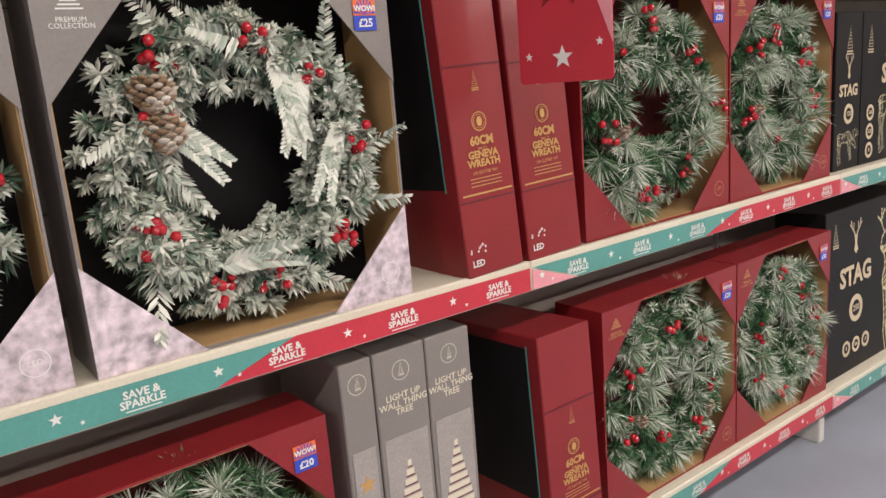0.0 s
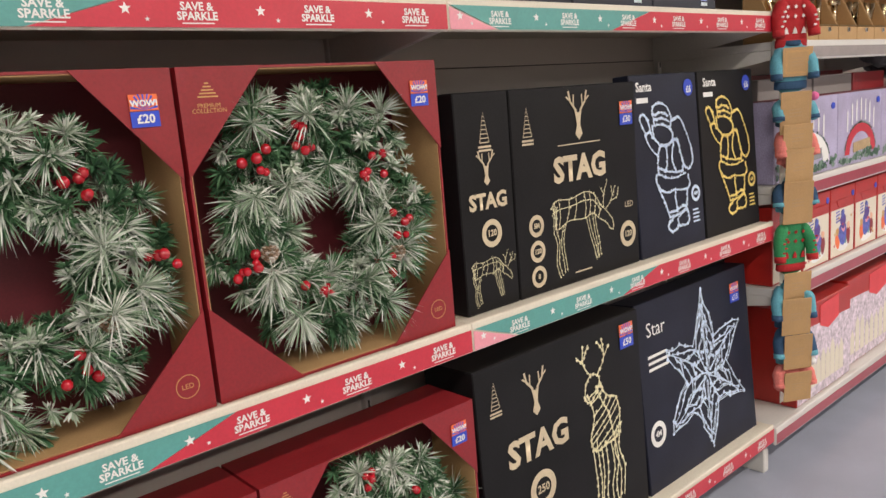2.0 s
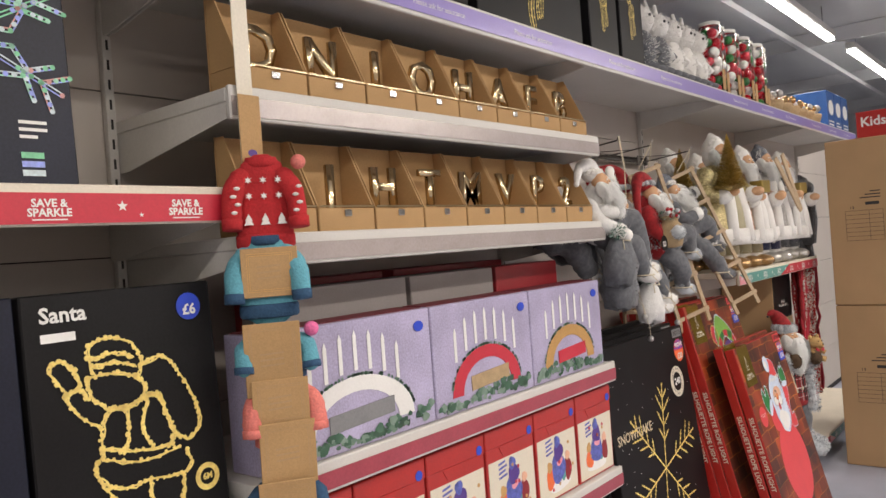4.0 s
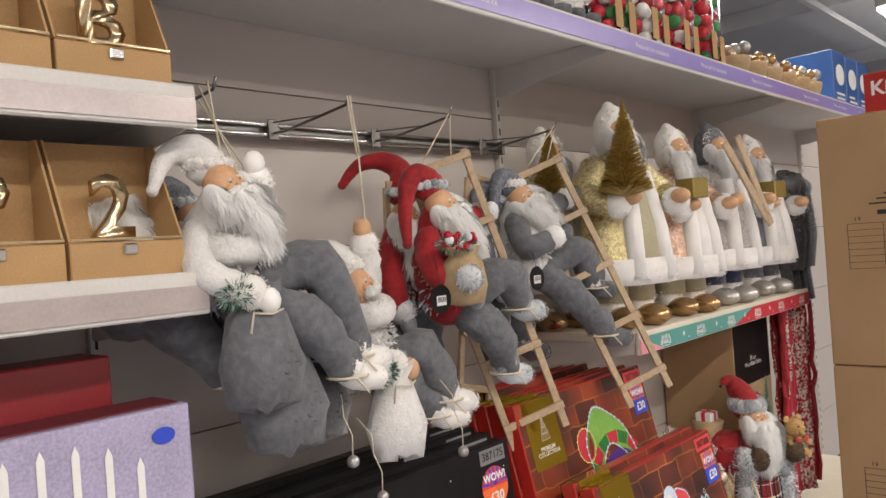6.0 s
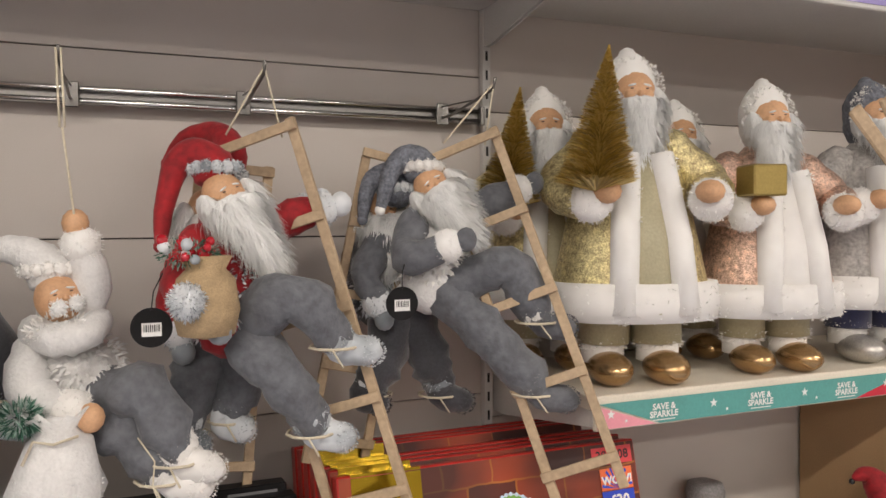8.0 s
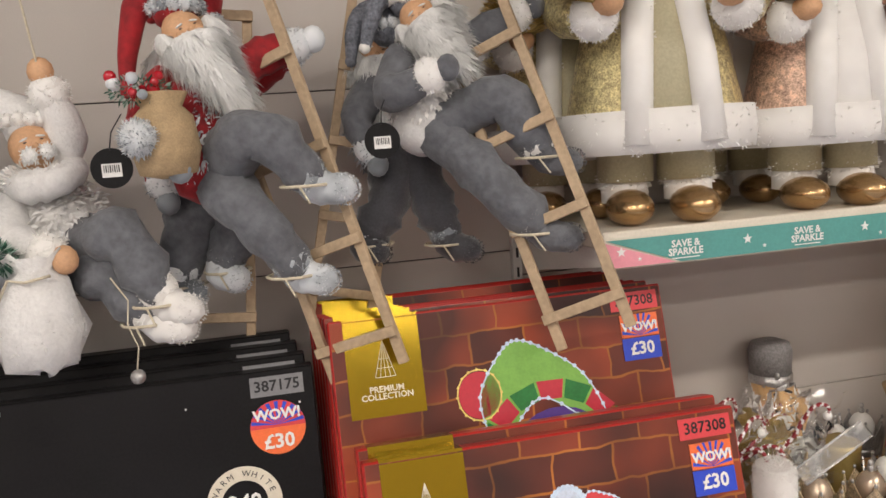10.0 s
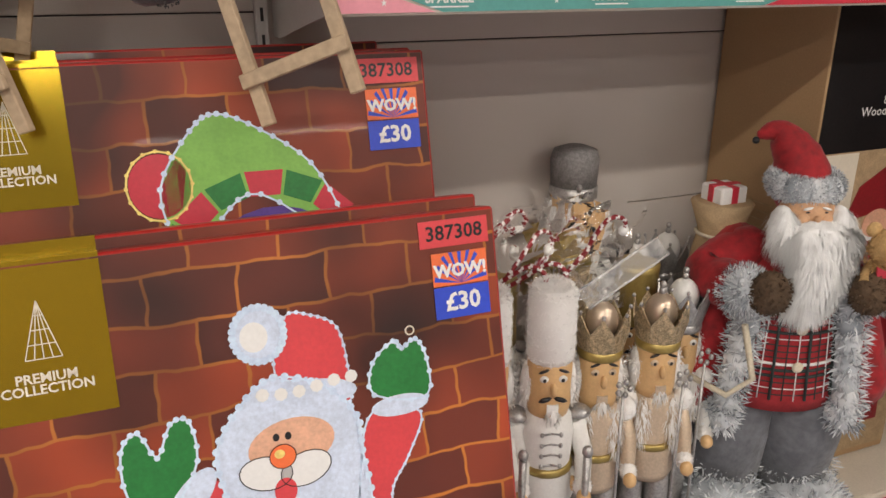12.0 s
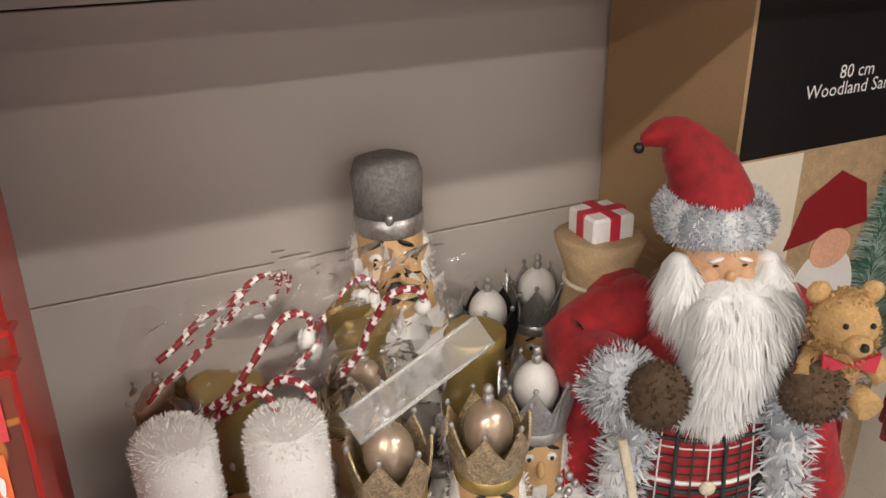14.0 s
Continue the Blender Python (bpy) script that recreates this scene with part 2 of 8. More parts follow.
def limb(points, radii, bm, n=12, mi=0, seed=0, lump=0.07):
    """A soft stuffed limb: a smooth curve through the points, with rounded ends and folds."""
    pts = [Vector(p) for p in points]
    g = rag(seed)
    P, R = [], []
    for i in range(len(pts) - 1):
        a, b = pts[max(i - 1, 0)], pts[min(i + 2, len(pts) - 1)]
        p, q = pts[i], pts[i + 1]
        for k in range(5):
            t = k / 5
            P.append(0.5 * ((2 * p) + (q - a) * t + (2 * a - 5 * p + 4 * q - b) * t * t + (3 * p - a - 3 * q + b) * t ** 3))
            R.append((radii[i] + (radii[i + 1] - radii[i]) * t) * (1 + lump * (g.random() * 2 - 1)))
    P.append(pts[-1])
    R.append(radii[-1])
    d0, d1 = (P[0] - P[1]).normalized(), (P[-1] - P[-2]).normalized()
    P = [P[0] + d0 * R[0] * 0.85, P[0] + d0 * R[0] * 0.5] + P + [P[-1] + d1 * R[-1] * 0.5, P[-1] + d1 * R[-1] * 0.85]
    R = [R[0] * 0.3, R[0] * 0.8] + R + [R[-1] * 0.8, R[-1] * 0.3]
    old = len(bm.verts)
    tube(P, R, bm, n, mi)
    bm.verts.ensure_lookup_table()
    amp = lump * 1.4 * sum(radii) / len(radii)
    for v in bm.verts[old:]:
        v.co += (noise.noise_vector(v.co * 24 + Vector((seed, 0, 0))) + 0.6 * noise.noise_vector(v.co * 60)) * amp
    return bm


def lathe(profile, c=(0, 0, 0), bm=None, n=20, mi=0, smooth=True, squash=1.0):
    """A turned shape about the z axis from (radius, z) pairs."""
    bm = bm or bmesh.new()
    rows = [[bm.verts.new((c[0] + max(r, 0.0004) * math.cos(2 * math.pi * k / n), c[1] + squash * max(r, 0.0004) * math.sin(2 * math.pi * k / n), c[2] + z)) for k in range(n)] for r, z in profile]
    for a, b in zip(rows, rows[1:]):
        for k in range(n):
            f = bm.faces.new((a[k], a[(k + 1) % n], b[(k + 1) % n], b[k]))
            f.material_index, f.smooth = mi, smooth
    for f in (bm.faces.new(rows[0][::-1]), bm.faces.new(rows[-1])):
        f.material_index = mi
    return bm


def rag(seed):
    return random.Random(seed)


# ---- the building ----
FRONT, BACK = 1.2, 1.70
X0, X1 = -2.6, 13.0
tagged(part("floor", box(-8, 20, -9, 9, -0.1, 0), FLOOR), "blue-grey vinyl shop floor", "floor", kind="structure")
bm = box(-8, 20, -9, 9, CEIL, CEIL + 0.1)
for i in range(10):
    box(-8 + 2.9 * i, -7.94 + 2.9 * i, -9, 9, CEIL - 0.16, CEIL - 0.005, bm=bm)
for y in (-6, -2.4, 1.9, 5.2):
    box(-8, 20, y, y + 0.05, CEIL - 0.22, CEIL - 0.165, bm=bm)
tagged(part("ceiling", bm, CEILM), "pale grey shop ceiling with beams and conduits", "ceiling", kind="structure")
for nm, b in (("wall_west", (-8.2, -8, -9, 9, 0, CEIL)), ("wall_east", (20, 20.2, -9, 9, 0, CEIL)), ("wall_north", (-8, 20, 9, 9.2, 0, CEIL)), ("wall_south", (-8, 20, -9.2, -9, 0, CEIL))):
    tagged(part(nm, box(*b), CEILM), "plain pale painted shop wall", "wall", kind="structure")
# the shelving across the aisle, behind the walker
tagged(part("wall_aisle", box(-6, 16, -3.2, -3.0, 0, 1.9), PANEL), "plain grey back of the shelving across the aisle", "wall", kind="structure")
# Every lamp gets a batten body, the unseen added ones too.
for lx, ly in LAMPS:
    lamp = thing("ceiling_light", pose(lx, ly, CEIL - 0.26), "slim white batten light hanging under the ceiling", "ceiling light", "batten lights")
    part("housing", box(-1.5, 1.5, -0.05, 0.05, 0, 0.07, 0.01), METAL, lamp)
    part("diffuser", box(-1.49, 1.49, -0.04, 0.04, -0.03, -0.002, 0.008), TUBE, lamp, "glowing white diffuser")
    part("hanger", tube([(-1.2, 0, 0.07), (-1.2, 0, 0.255)], 0.004), STEEL, lamp)
    part("hanger", tube([(1.2, 0, 0.07), (1.2, 0, 0.255)], 0.004), STEEL, lamp)

# ---- the shelving run ----
BAYS = [(X0, -1.05), (-1.05, 1.09), (1.09, 2.60), (2.60, 4.2), (4.2, 5.87), (5.87, 7.33), (7.33, 9.0), (9.0, 10.6), (10.6, X1)]
JOINTS = {5: (0.42, 0.86, 1.316, 1.742, 2.16), 6: (0.44, 0.833, 1.25, 1.66, 2.07)}
wall = tagged(part("shelving_wall", box(X0, X1, BACK + 0.012, BACK + 0.06, 0, 2.4), DARK), "grey-beige metal back panels of the shelving run", "wall panel", kind="structure")
for i, (a, b) in enumerate(BAYS):
    zs = (0.05, *JOINTS.get(i, (0.42, 0.84, 1.26, 1.68, 2.10)), 2.42)
    for z0, z1 in zip(zs, zs[1:]):
        part("panel", box(a + 0.004, b - 0.004, BACK, BACK + 0.011, z0 + 0.0015, z1 - 0.0015, 0.0012), PANEL, wall)


def promo_strip(shelf, x0, x1, z0, z1, seed, teal=True):
    """Printed price-edge strip: a pink tip, a teal stretch and a red stretch, with lettering and stars."""
    y, L, h = -0.003, x1 - x0, z1 - z0
    k = 0.5 + 0.1 * rag(seed).random()
    if teal:
        part("strip_teal", fix(flat([(x0 + 0.002, z1), (x0 + L * k, z1), (x0 + L * (k - 0.12), z0), (x0 + 0.16, z0)], y)), TEAL, shelf, "teal printed strip")
        part("strip_pink", fix(flat([(x0, z1 - 0.004), (x0 + 0.15, z0), (x0, z0)], y)), PINK, shelf, "pink printed strip")
        part("strip_red", fix(flat([(x0 + L * k + 0.004, z1), (x1, z1), (x1, z0), (x0 + L * (k - 0.12) + 0.004, z0)], y)), RED, shelf, "red printed strip")
    else:
        part("strip_red", fix(flat([(x0, z1), (x1, z1), (x1, z0), (x0, z0)], y)), SILVSTRIP if z1 > 1.5 else REDGLOSS, shelf, "glossy plain price strip")
        return
    bm, st = bmesh.new(), bmesh.new()
    n = max(2, round(L / 0.27))
    for i in range(n):
        cx, cz = x0 + L * (i + 0.62) / n, (z0 + z1) / 2
        words("SAVE &\nSPARKLE", h * 0.36, cx, cz, y - 0.001, bm, bold=0.0006)
        ribbon([(cx - 0.03, z0 + h * 0.13), (cx + 0.03, z0 + h * 0.13)], h * 0.04, y - 0.0008, bm)
        flat(star_points(cx - L / n * 0.5, cz + h * 0.06, h * 0.2), y - 0.0008, st, 0.0005)
        flat(star_points(cx - L / n * 0.36, cz - h * 0.25, h * 0.09), y - 0.0008, st, 0.0005)
    part("strip_lettering", bm, WHITE, shelf, "white lettering")
    part("strip_stars", fix(st), WHITE, shelf, "pale printed stars")


def shelf(x0, x1, top, kind="promo", lip=0.066, front=FRONT, label=""):
    s = thing("shelf", pose(0, front, 0), label or "pale metal shop shelf with a printed price strip on its lip", "shelf", "shelves of the run", "structure")
    d = BACK - front
    part("board", box(x0, x1, 0.016, d - 0.003, top - 0.03, top, 0.002), SHELFTOP if kind == "promo" else METAL, s)
    bm = box(x0, x1, 0, 0.014, top - lip - 0.004, top + 0.004, 0.003)
    part("lip", bm, SHELFTOP if kind == "promo" else METAL, s)
    for bx in (x0 + 0.004, x1 - 0.008):
        b = bmesh.new()
        prof = [(0.02, top - 0.031), (0.02, top - 0.065), (d - 0.06, top - 0.13), (d - 0.004, top - 0.13), (d - 0.004, top - 0.031)]
        v0, v1 = [b.verts.new((bx, p[0], p[1])) for p in prof], [b.verts.new((bx + 0.004, p[0], p[1])) for p in prof]
        b.faces.new(v0), b.faces.new(v1[::-1])
        for i in range(5):
            b.faces.new((v0[i], v1[i], v1[(i + 1) % 5], v0[(i + 1) % 5]))
        part("bracket", fix(b), METAL, s)
    if kind == "promo":
        cuts = [x0 + 0.003, x1 - 1.34, x1 - 0.003] if x1 - x0 > 1.8 else [x0 + 0.003, x1 - 0.003]
        for u, v in zip(cuts, cuts[1:]):
            promo_strip(s, u, v - 0.002, top - lip, top - 0.012, int(top * 100 + x0 * 7))
    elif kind == "red":
        promo_strip(s, x0 + 0.003, x1 - 0.003, top - lip + 0.004, top - 0.02, 1, False)
    elif kind == "purple":
        part("strip_purple", fix(flat([(x0, top - 0.006), (x1, top - 0.006), (x1, top - lip + 0.008), (x0, top - lip + 0.008)], -0.003)), PURPLE, s, "purple printed strip")
        bm = bmesh.new()
        for i in range(int((x1 - x0) / 0.5)):
            words("Please ask for assistance", 0.024, x0 + 0.25 + 0.5 * i, top - lip / 2, -0.004, bm)
        part("strip_lettering", bm, WHITE, s, "white lettering")
    return s


for a, b in ((-1.05, 1.09), (1.09, 2.60), (2.60, 4.19)):
    shelf(a, b, 1.035)
    shelf(a, b, 1.80)
    shelf(a, b, 0.215)
for a, b in BAYS[1:8]:
    shelf(a, b, 2.365, "purple", 0.07)
for z in (2.02, 1.70, 1.165, 0.765):
    shelf(4.21, 5.87, z, "red")
shelf(4.21, 5.87, 0.19, "red")
shelf(5.88, 7.33, 0.16)
shelf(7.35, 9.0, 1.40)
shelf(7.35, 9.0, 0.16)
shelf(9.0, 10.6, 0.16)
for x in (-1.05, 1.09, 2.60, 4.2, 5.87, 7.33, 9.0, 10.6):
    up = thing("upright", pose(x, BACK - 0.004, 0), "slotted pale metal upright of the shelving", "upright", "uprights", "structure")
    bm = box(-0.012, 0.012, -0.02, 0.002, 0.0, 2.42, 0.002)
    part("post", bm, METAL, up)
    bm = bmesh.new()
    for i in range(44):
        box(-0.003, 0.003, -0.0215, -0.0205, 0.2 + 0.05 * i, 0.225 + 0.05 * i, bm=bm)
    part("slots", bm, DARK, up, "dark slots")
    part("foot", box(-0.02, 0.02, -0.46, -0.03, 0.0, 0.1, 0.004), METAL, up)

# ---- cartons of the first bays ----
def price_tag(parent, x, z, text, w=0.07, mi=None, y=-0.003, top=None):
    """A price ticket: sunburst top with WOW!, price on the lower half."""
    h = w * 1.12
    c = mi or BLUETAG
    t = part("price_ticket", fix(flat([(x - w / 2, z), (x + w / 2, z), (x + w / 2, z + h * 0.48), (x - w / 2, z + h * 0.48)], y)), c, parent, "printed price ticket")
    part("ticket_top", fix(flat([(x - w / 2, z + h * 0.5), (x + w / 2, z + h * 0.5), (x + w / 2, z + h), (x - w / 2, z + h)], y)), ORANGE, t)
    for i in range(9):
        a = math.radians(10 + 20 * i)
        p = (x, z + h * 0.52)
        q = [(p[0] + w * 0.62 * math.cos(a + s) * (0.78), min(z + h, p[1] + w * 0.62 * math.sin(a + s))) for s in (-0.07, 0.07)]
        part("ray", fix(flat([p, q[0], q[1]], y - 0.0006, None, 0.0004)), BLUETAG, t)
    bm = words("WOW!", w * 0.3, x, z + h * 0.72, y - 0.0016, bold=w * 0.012)
    part("ticket_lettering", bm, WHITE, t)
    part("ticket_price", words(text, w * 0.42, x, z + h * 0.24, y - 0.0016, bold=w * 0.012), WHITE, t)
    return t


def shell(c, w, h, d, outer, inner, wall=0.005):
    """An open-fronted carton: back, floor, roof and two sides, each with a plain lining."""
    e = wall + 0.0005
    part("back", box(0, w, d - wall, d, 0, h), outer, c)
    for nm, b, l in (("bottom_panel", (0, w, 0, d - wall, 0, wall), (e, w - e, 0.002, d - e, e, e + 0.002)),
                     ("top_panel", (0, w, 0, d - wall, h - wall, h), (e, w - e, 0.002, d - e, h - e - 0.002, h - e)),
                     ("side_panel", (0, wall, 0, d - wall, wall, h - wall), (e, e + 0.002, 0.002, d - e, e + 0.002, h - e - 0.002)),
                     ("side_panel", (w - wall, w, 0, d - wall, wall, h - wall), (w - e - 0.002, w - e, 0.002, d - e, e + 0.002, h - e - 0.002))):
        p = part(nm, box(*b), outer, c)
        part("lining", box(*l), inner, p, "plain kraft lining")


FIR = island("frosted_fir", [(0.0, (0.03, 0.075, 0.045)), (0.25, (0.10, 0.19, 0.13)), (0.48, (0.36, 0.43, 0.36)), (0.75, (0.76, 0.77, 0.70))], 0.75)
PINE = island("snowy_pine", [(0.0, (0.018, 0.055, 0.03)), (0.3, (0.05, 0.15, 0.06)), (0.55, (0.16, 0.29, 0.15)), (0.72, (0.70, 0.74, 0.67)), (1.0, (0.8, 0.8, 0.76))], 0.75)
FIRW = island("white_fir", [(0.0, (0.26, 0.33, 0.27)), (0.4, (0.50, 0.55, 0.48)), (0.8, (0.78, 0.78, 0.72))], 0.75)
FIRD = island("dark_fir", [(0.0, (0.02, 0.05, 0.035)), (0.5, (0.06, 0.12, 0.08)), (1.0, (0.25, 0.32, 0.26))], 0.75)
PINEW = island("white_pine", [(0.0, (0.08, 0.17, 0.08)), (0.4, (0.32, 0.42, 0.29)), (0.85, (0.78, 0.79, 0.74))], 0.75)
PINED = island("dark_pine", [(0.0, (0.012, 0.04, 0.02)), (0.5, (0.04, 0.12, 0.05)), (1.0, (0.12, 0.24, 0.12))], 0.75)
BERRY = paint("berry_lacquer", (0.46, 0.008, 0.02), 0.18, vary=0.15, coat=0.6)
CONE = island("pine_cone", [(0.0, (0.13, 0.07, 0.04)), (0.5, (0.32, 0.21, 0.13)), (1.0, (0.75, 0.70, 0.64))], 0.8)
TWIG = paint("twig_wire", (0.06, 0.05, 0.03), 0.8)


def needles(seed, R, r, tufts, per, length, width, squash=0.55, leafy=False):
    """Needle clumps round a ring in the x-z plane, as one bundle of thin blades."""
    g = rag(seed)
    verts, faces = [], []

    def blade(p, d, ln, w):
        s = d.cross(Vector((g.uniform(-1, 1), g.uniform(-1, 1), g.uniform(-1, 1)))).normalized() * w
        i = len(verts)
        mid = p + d * ln * 0.55 + Vector((0, 0, -0.1 * ln))
        verts.extend((p - s * 0.5, p + s * 0.5, mid + s, mid - s, p + d * ln + Vector((0, 0, -0.22 * ln))))
        faces.extend(((i, i + 1, i + 2, i + 3), (i + 3, i + 2, i + 4)))

    for t in range(tufts):
        a = 2 * math.pi * (t + g.uniform(-0.4, 0.4)) / tufts
        q = g.uniform(0, 2 * math.pi)
        rad = R + r * g.uniform(0.25, 1.0) * math.cos(q)
        base = Vector((rad * math.cos(a), -abs(r * math.sin(q)) * squash * g.uniform(0.3, 1.1), rad * math.sin(a)))
        out = Vector((math.cos(a) * math.cos(q), -0.75 * g.random(), math.sin(a) * math.cos(q)))
        swirl = Vector((-math.sin(a), 0, math.cos(a))) * g.uniform(0.2, 1.1)
        axis = (out + swirl).normalized()
        ln = length * g.uniform(0.65, 1.15)
        for k in range(per):
            if leafy:
                u = k / per
                side = axis.cross(Vector((0, 1, 0.2))).normalized() * (1 if k % 2 else -1)
                d = (axis * 0.7 + side * 0.8 + Vector((g.uniform(-.12, .12), g.uniform(-.35, .05), g.uniform(-.12, .12)))).normalized()
                blade(base + axis * ln * 1.5 * u, d, ln * 0.42 * (1.08 - 0.75 * u), width)
            else:
                rnd = Vector((g.gauss(0, 1), g.gauss(0, 1), g.gauss(0, 1))).normalized()
                d = (axis * g.uniform(0.25, 0.95) + rnd).normalized()
                blade(base + axis * ln * 0.25 * g.random(), d, ln * g.uniform(0.7, 1.05), width)
    return verts, faces


def blades(name, data, material, parent, label=""):
    me = bpy.data.meshes.new(name)
    me.from_pydata([tuple(v) for v in data[0]], [], data[1])
    me.materials.append(material)
    ob = new(name, me)
    ob.parent = parent
    if label:
        ob["label"] = label
    return ob


def sprig(base, axis, ln, seed):
    """One flat fir sprig: leaves in two ranks along a drooping stem."""
    g = rag(seed)
    verts, faces = [], []
    b, ax = Vector(base), Vector(axis).normalized()
    side = ax.cross(Vector((0, 1, 0))).normalized()
    for tw in (0.0, 0.28):
        a2 = (ax + side * tw).normalized()
        o = b + ax * ln * 0.3 * abs(tw)
        L = ln * (1 - 0.45 * abs(tw))
        for k in range(44):
            u = k / 44
            q = 1 if k % 2 else -1
            p = o + a2 * L * u + Vector((0, 0, -0.02 * u * u))
            d = (a2 * 0.75 + side * q * 0.8 + Vector((0, g.uniform(-.25, .05), 0))).normalized()
            l = 0.03 * (1.05 - 0.6 * u)
            s = d.cross(Vector((0, 1, 0))).normalized() * 0.0036
            i = len(verts)
            verts.extend((p - s * .5, p + s * .5, p + d * l * .6 + s, p + d * l * .6 - s, p + d * l))
            faces.extend(((i, i + 1, i + 2, i + 3), (i + 3, i + 2, i + 4)))
    return verts, faces


def cone_mesh(c, h, r, bm=None, seed=1):
    bm = bm or bmesh.new()
    g = rag(seed)
    rows = 9
    for i in range(rows):
        u = i / (rows - 1)
        rr = r * math.sin(math.pi * (0.22 + 0.72 * (1 - u))) * 1.0
        for k in range(8):
            a = 2 * math.pi * (k + 0.5 * (i % 2)) / 8
            d = Vector((math.cos(a), math.sin(a), 0))
            p = Vector(c) + Vector((0, 0, h * u)) + d * rr
            ball(p, (0.3 * r, 0.3 * r, 0.12 * r), bm, 6, 0, Matrix.Rotation(a, 4, "Z") @ Matrix.Rotation(-0.5, 4, "Y"))
    return bm


def wreath(m, label, seed, R, r, kind):
    w = thing("christmas_wreath", m, label, "wreath", "wreaths")
    bm = tube([(R * math.cos(2 * math.pi * i / 24), 0, R * math.sin(2 * math.pi * i / 24)) for i in range(25)], 0.006)
    part("ring", bm, TWIG, w)
    if kind == "fir":
        blades("foliage", needles(seed, R, r * 0.8, 26, 34, 0.085, 0.0042, 1.2, True), FIRW, w, "pale frosted fir sprigs")
        blades("foliage", needles(seed + 1, R, r, 190, 40, 0.032, 0.0032, 0.9), FIR, w, "frosted short needles")
        blades("foliage", needles(seed + 2, R, r, 230, 40, 0.032, 0.0042, 1.0), FIRW, w, "white flocked needles")
        for k, a in enumerate((150, 70, 52, 15, 245)):
            blades("sprig", sprig((R * 0.95 * math.cos(radians(a)), -r * 0.9, R * 0.95 * math.sin(radians(a))), (-math.cos(radians(a)) * 0.9 + 0.3 * (k % 2), -0.25, -math.sin(radians(a)) * 0.6 - 0.5), 0.15, seed + k), FIRW, w, "flat frosted fir sprig")
        blades("foliage", needles(seed + 3, R, r, 70, 34, 0.036, 0.0030, 0.7), FIRD, w, "dark green needles")
    else:
        blades("foliage", needles(seed, R, r, 20, 120, 0.074, 0.0015, 1.0), PINEW, w, "long snow-white pine needles")
        blades("foliage", needles(seed + 1, R, r, 34, 110, 0.074, 0.0016, 0.9), PINE, w, "long green pine needles")
        blades("foliage", needles(seed + 2, R, r, 84, 46, 0.036, 0.0026, 0.95), PINEW, w, "short flocked pine tips")
        blades("foliage", needles(seed + 3, R, r, 190, 50, 0.042, 0.0026, 0.7), PINED, w, "dark green pine tips")
    g = rag(seed + 5)
    for i in range(9 if kind == "fir" else 7):
        a = 2 * math.pi * (i + g.uniform(-0.3, 0.3)) / (9 if kind == "fir" else 7)
        rad = R + r * g.uniform(-0.5, 0.7)
        c = Vector((rad * math.cos(a), -r * 0.85, rad * math.sin(a)))
        for k in range(g.randint(5, 8) if kind == "fir" else g.randint(4, 6)):
            p = c + Vector((g.uniform(-.03, .03), g.uniform(-.015, .01), g.uniform(-.03, .03)))
            bm = ball(p, g.uniform(0.0085, 0.0115), None, 8)
            part("berry", bm, BERRY, w)
            part("berry_stem", tube([p, c + Vector((0, 0.03, 0))], 0.001, None, 4), TWIG, w)
    for a in ((118, 124) if kind == "fir" else (200, 320)):
        c = Vector((R * math.cos(radians(a)), -r * 0.95, R * math.sin(radians(a))))
        if kind == "fir":
            c = Vector((-0.16 + 0.01 * (a - 118) / 6, -r * 1.0, 0.10 - 0.066 * (a - 118) / 6))
        part("pine_cone", cone_mesh(c, 0.056 if kind == "fir" else 0.03, 0.034 if kind == "fir" else 0.016), CONE, w, "frosted brown pine cone")
    return w


def wreath_carton(x, y, z, w, h, d, outer, inner, back, label, seed, kind, tag="£20", art=None):
    c = thing("wreath_carton", pose(x, y, z), label, "carton", "wreath cartons")
    shell(c, w, h, d, outer, inner)
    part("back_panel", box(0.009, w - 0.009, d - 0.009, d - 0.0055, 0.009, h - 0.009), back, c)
    k = 0.17
    for nm, tri in (("corner_flap", [(0, h), (0, h - 0.2), (k, h)]), ("corner_flap", [(w, h), (w - k, h), (w, h - 0.2)]),
                    ("corner_flap", [(0, 0), (k * 1.1, 0), (0, 0.19)]), ("corner_flap", [(w, 0), (w, 0.19), (w - k * 1.1, 0)])):
        low = tri[0][1] == 0
        part(nm, fix(flat(tri, -0.003, None, 0.003)), art if (art and low) else outer, c)
    bm = words("PREMIUM\nCOLLECTION", 0.011, 0.055, h - 0.075, -0.0035)
    for i in range(5):
        ribbon([(0.055 - 0.004 * (i + 1), h - 0.03 - 0.006 * i), (0.055 + 0.004 * (i + 1), h - 0.03 - 0.006 * i)], 0.0025, -0.0035, bm)
    part("print", bm, GOLDINK if outer is BURG else WHITE, c, "small foil print")
    bm = ring(w - 0.05, 0.055, 0.022, 0.0015, -0.0035)
    words("LED", 0.014, w - 0.05, 0.055, -0.0038, bm)
    part("print", bm, GOLDINK if outer is BURG else WHITE, c)
    price_tag(c, w - 0.055, h - 0.1, tag, 0.05, y=-0.006)
    wreath(pose(x + w / 2, y + d * 0.42, z + h / 2), "snow-dusted green wreath with red berries in its carton" if kind == "pine" else "heavily frosted fir wreath with berries and pine cones", seed, w * (0.325 if kind == "fir" else 0.30), w * (0.12 if kind == "fir" else 0.15), kind)
    return c


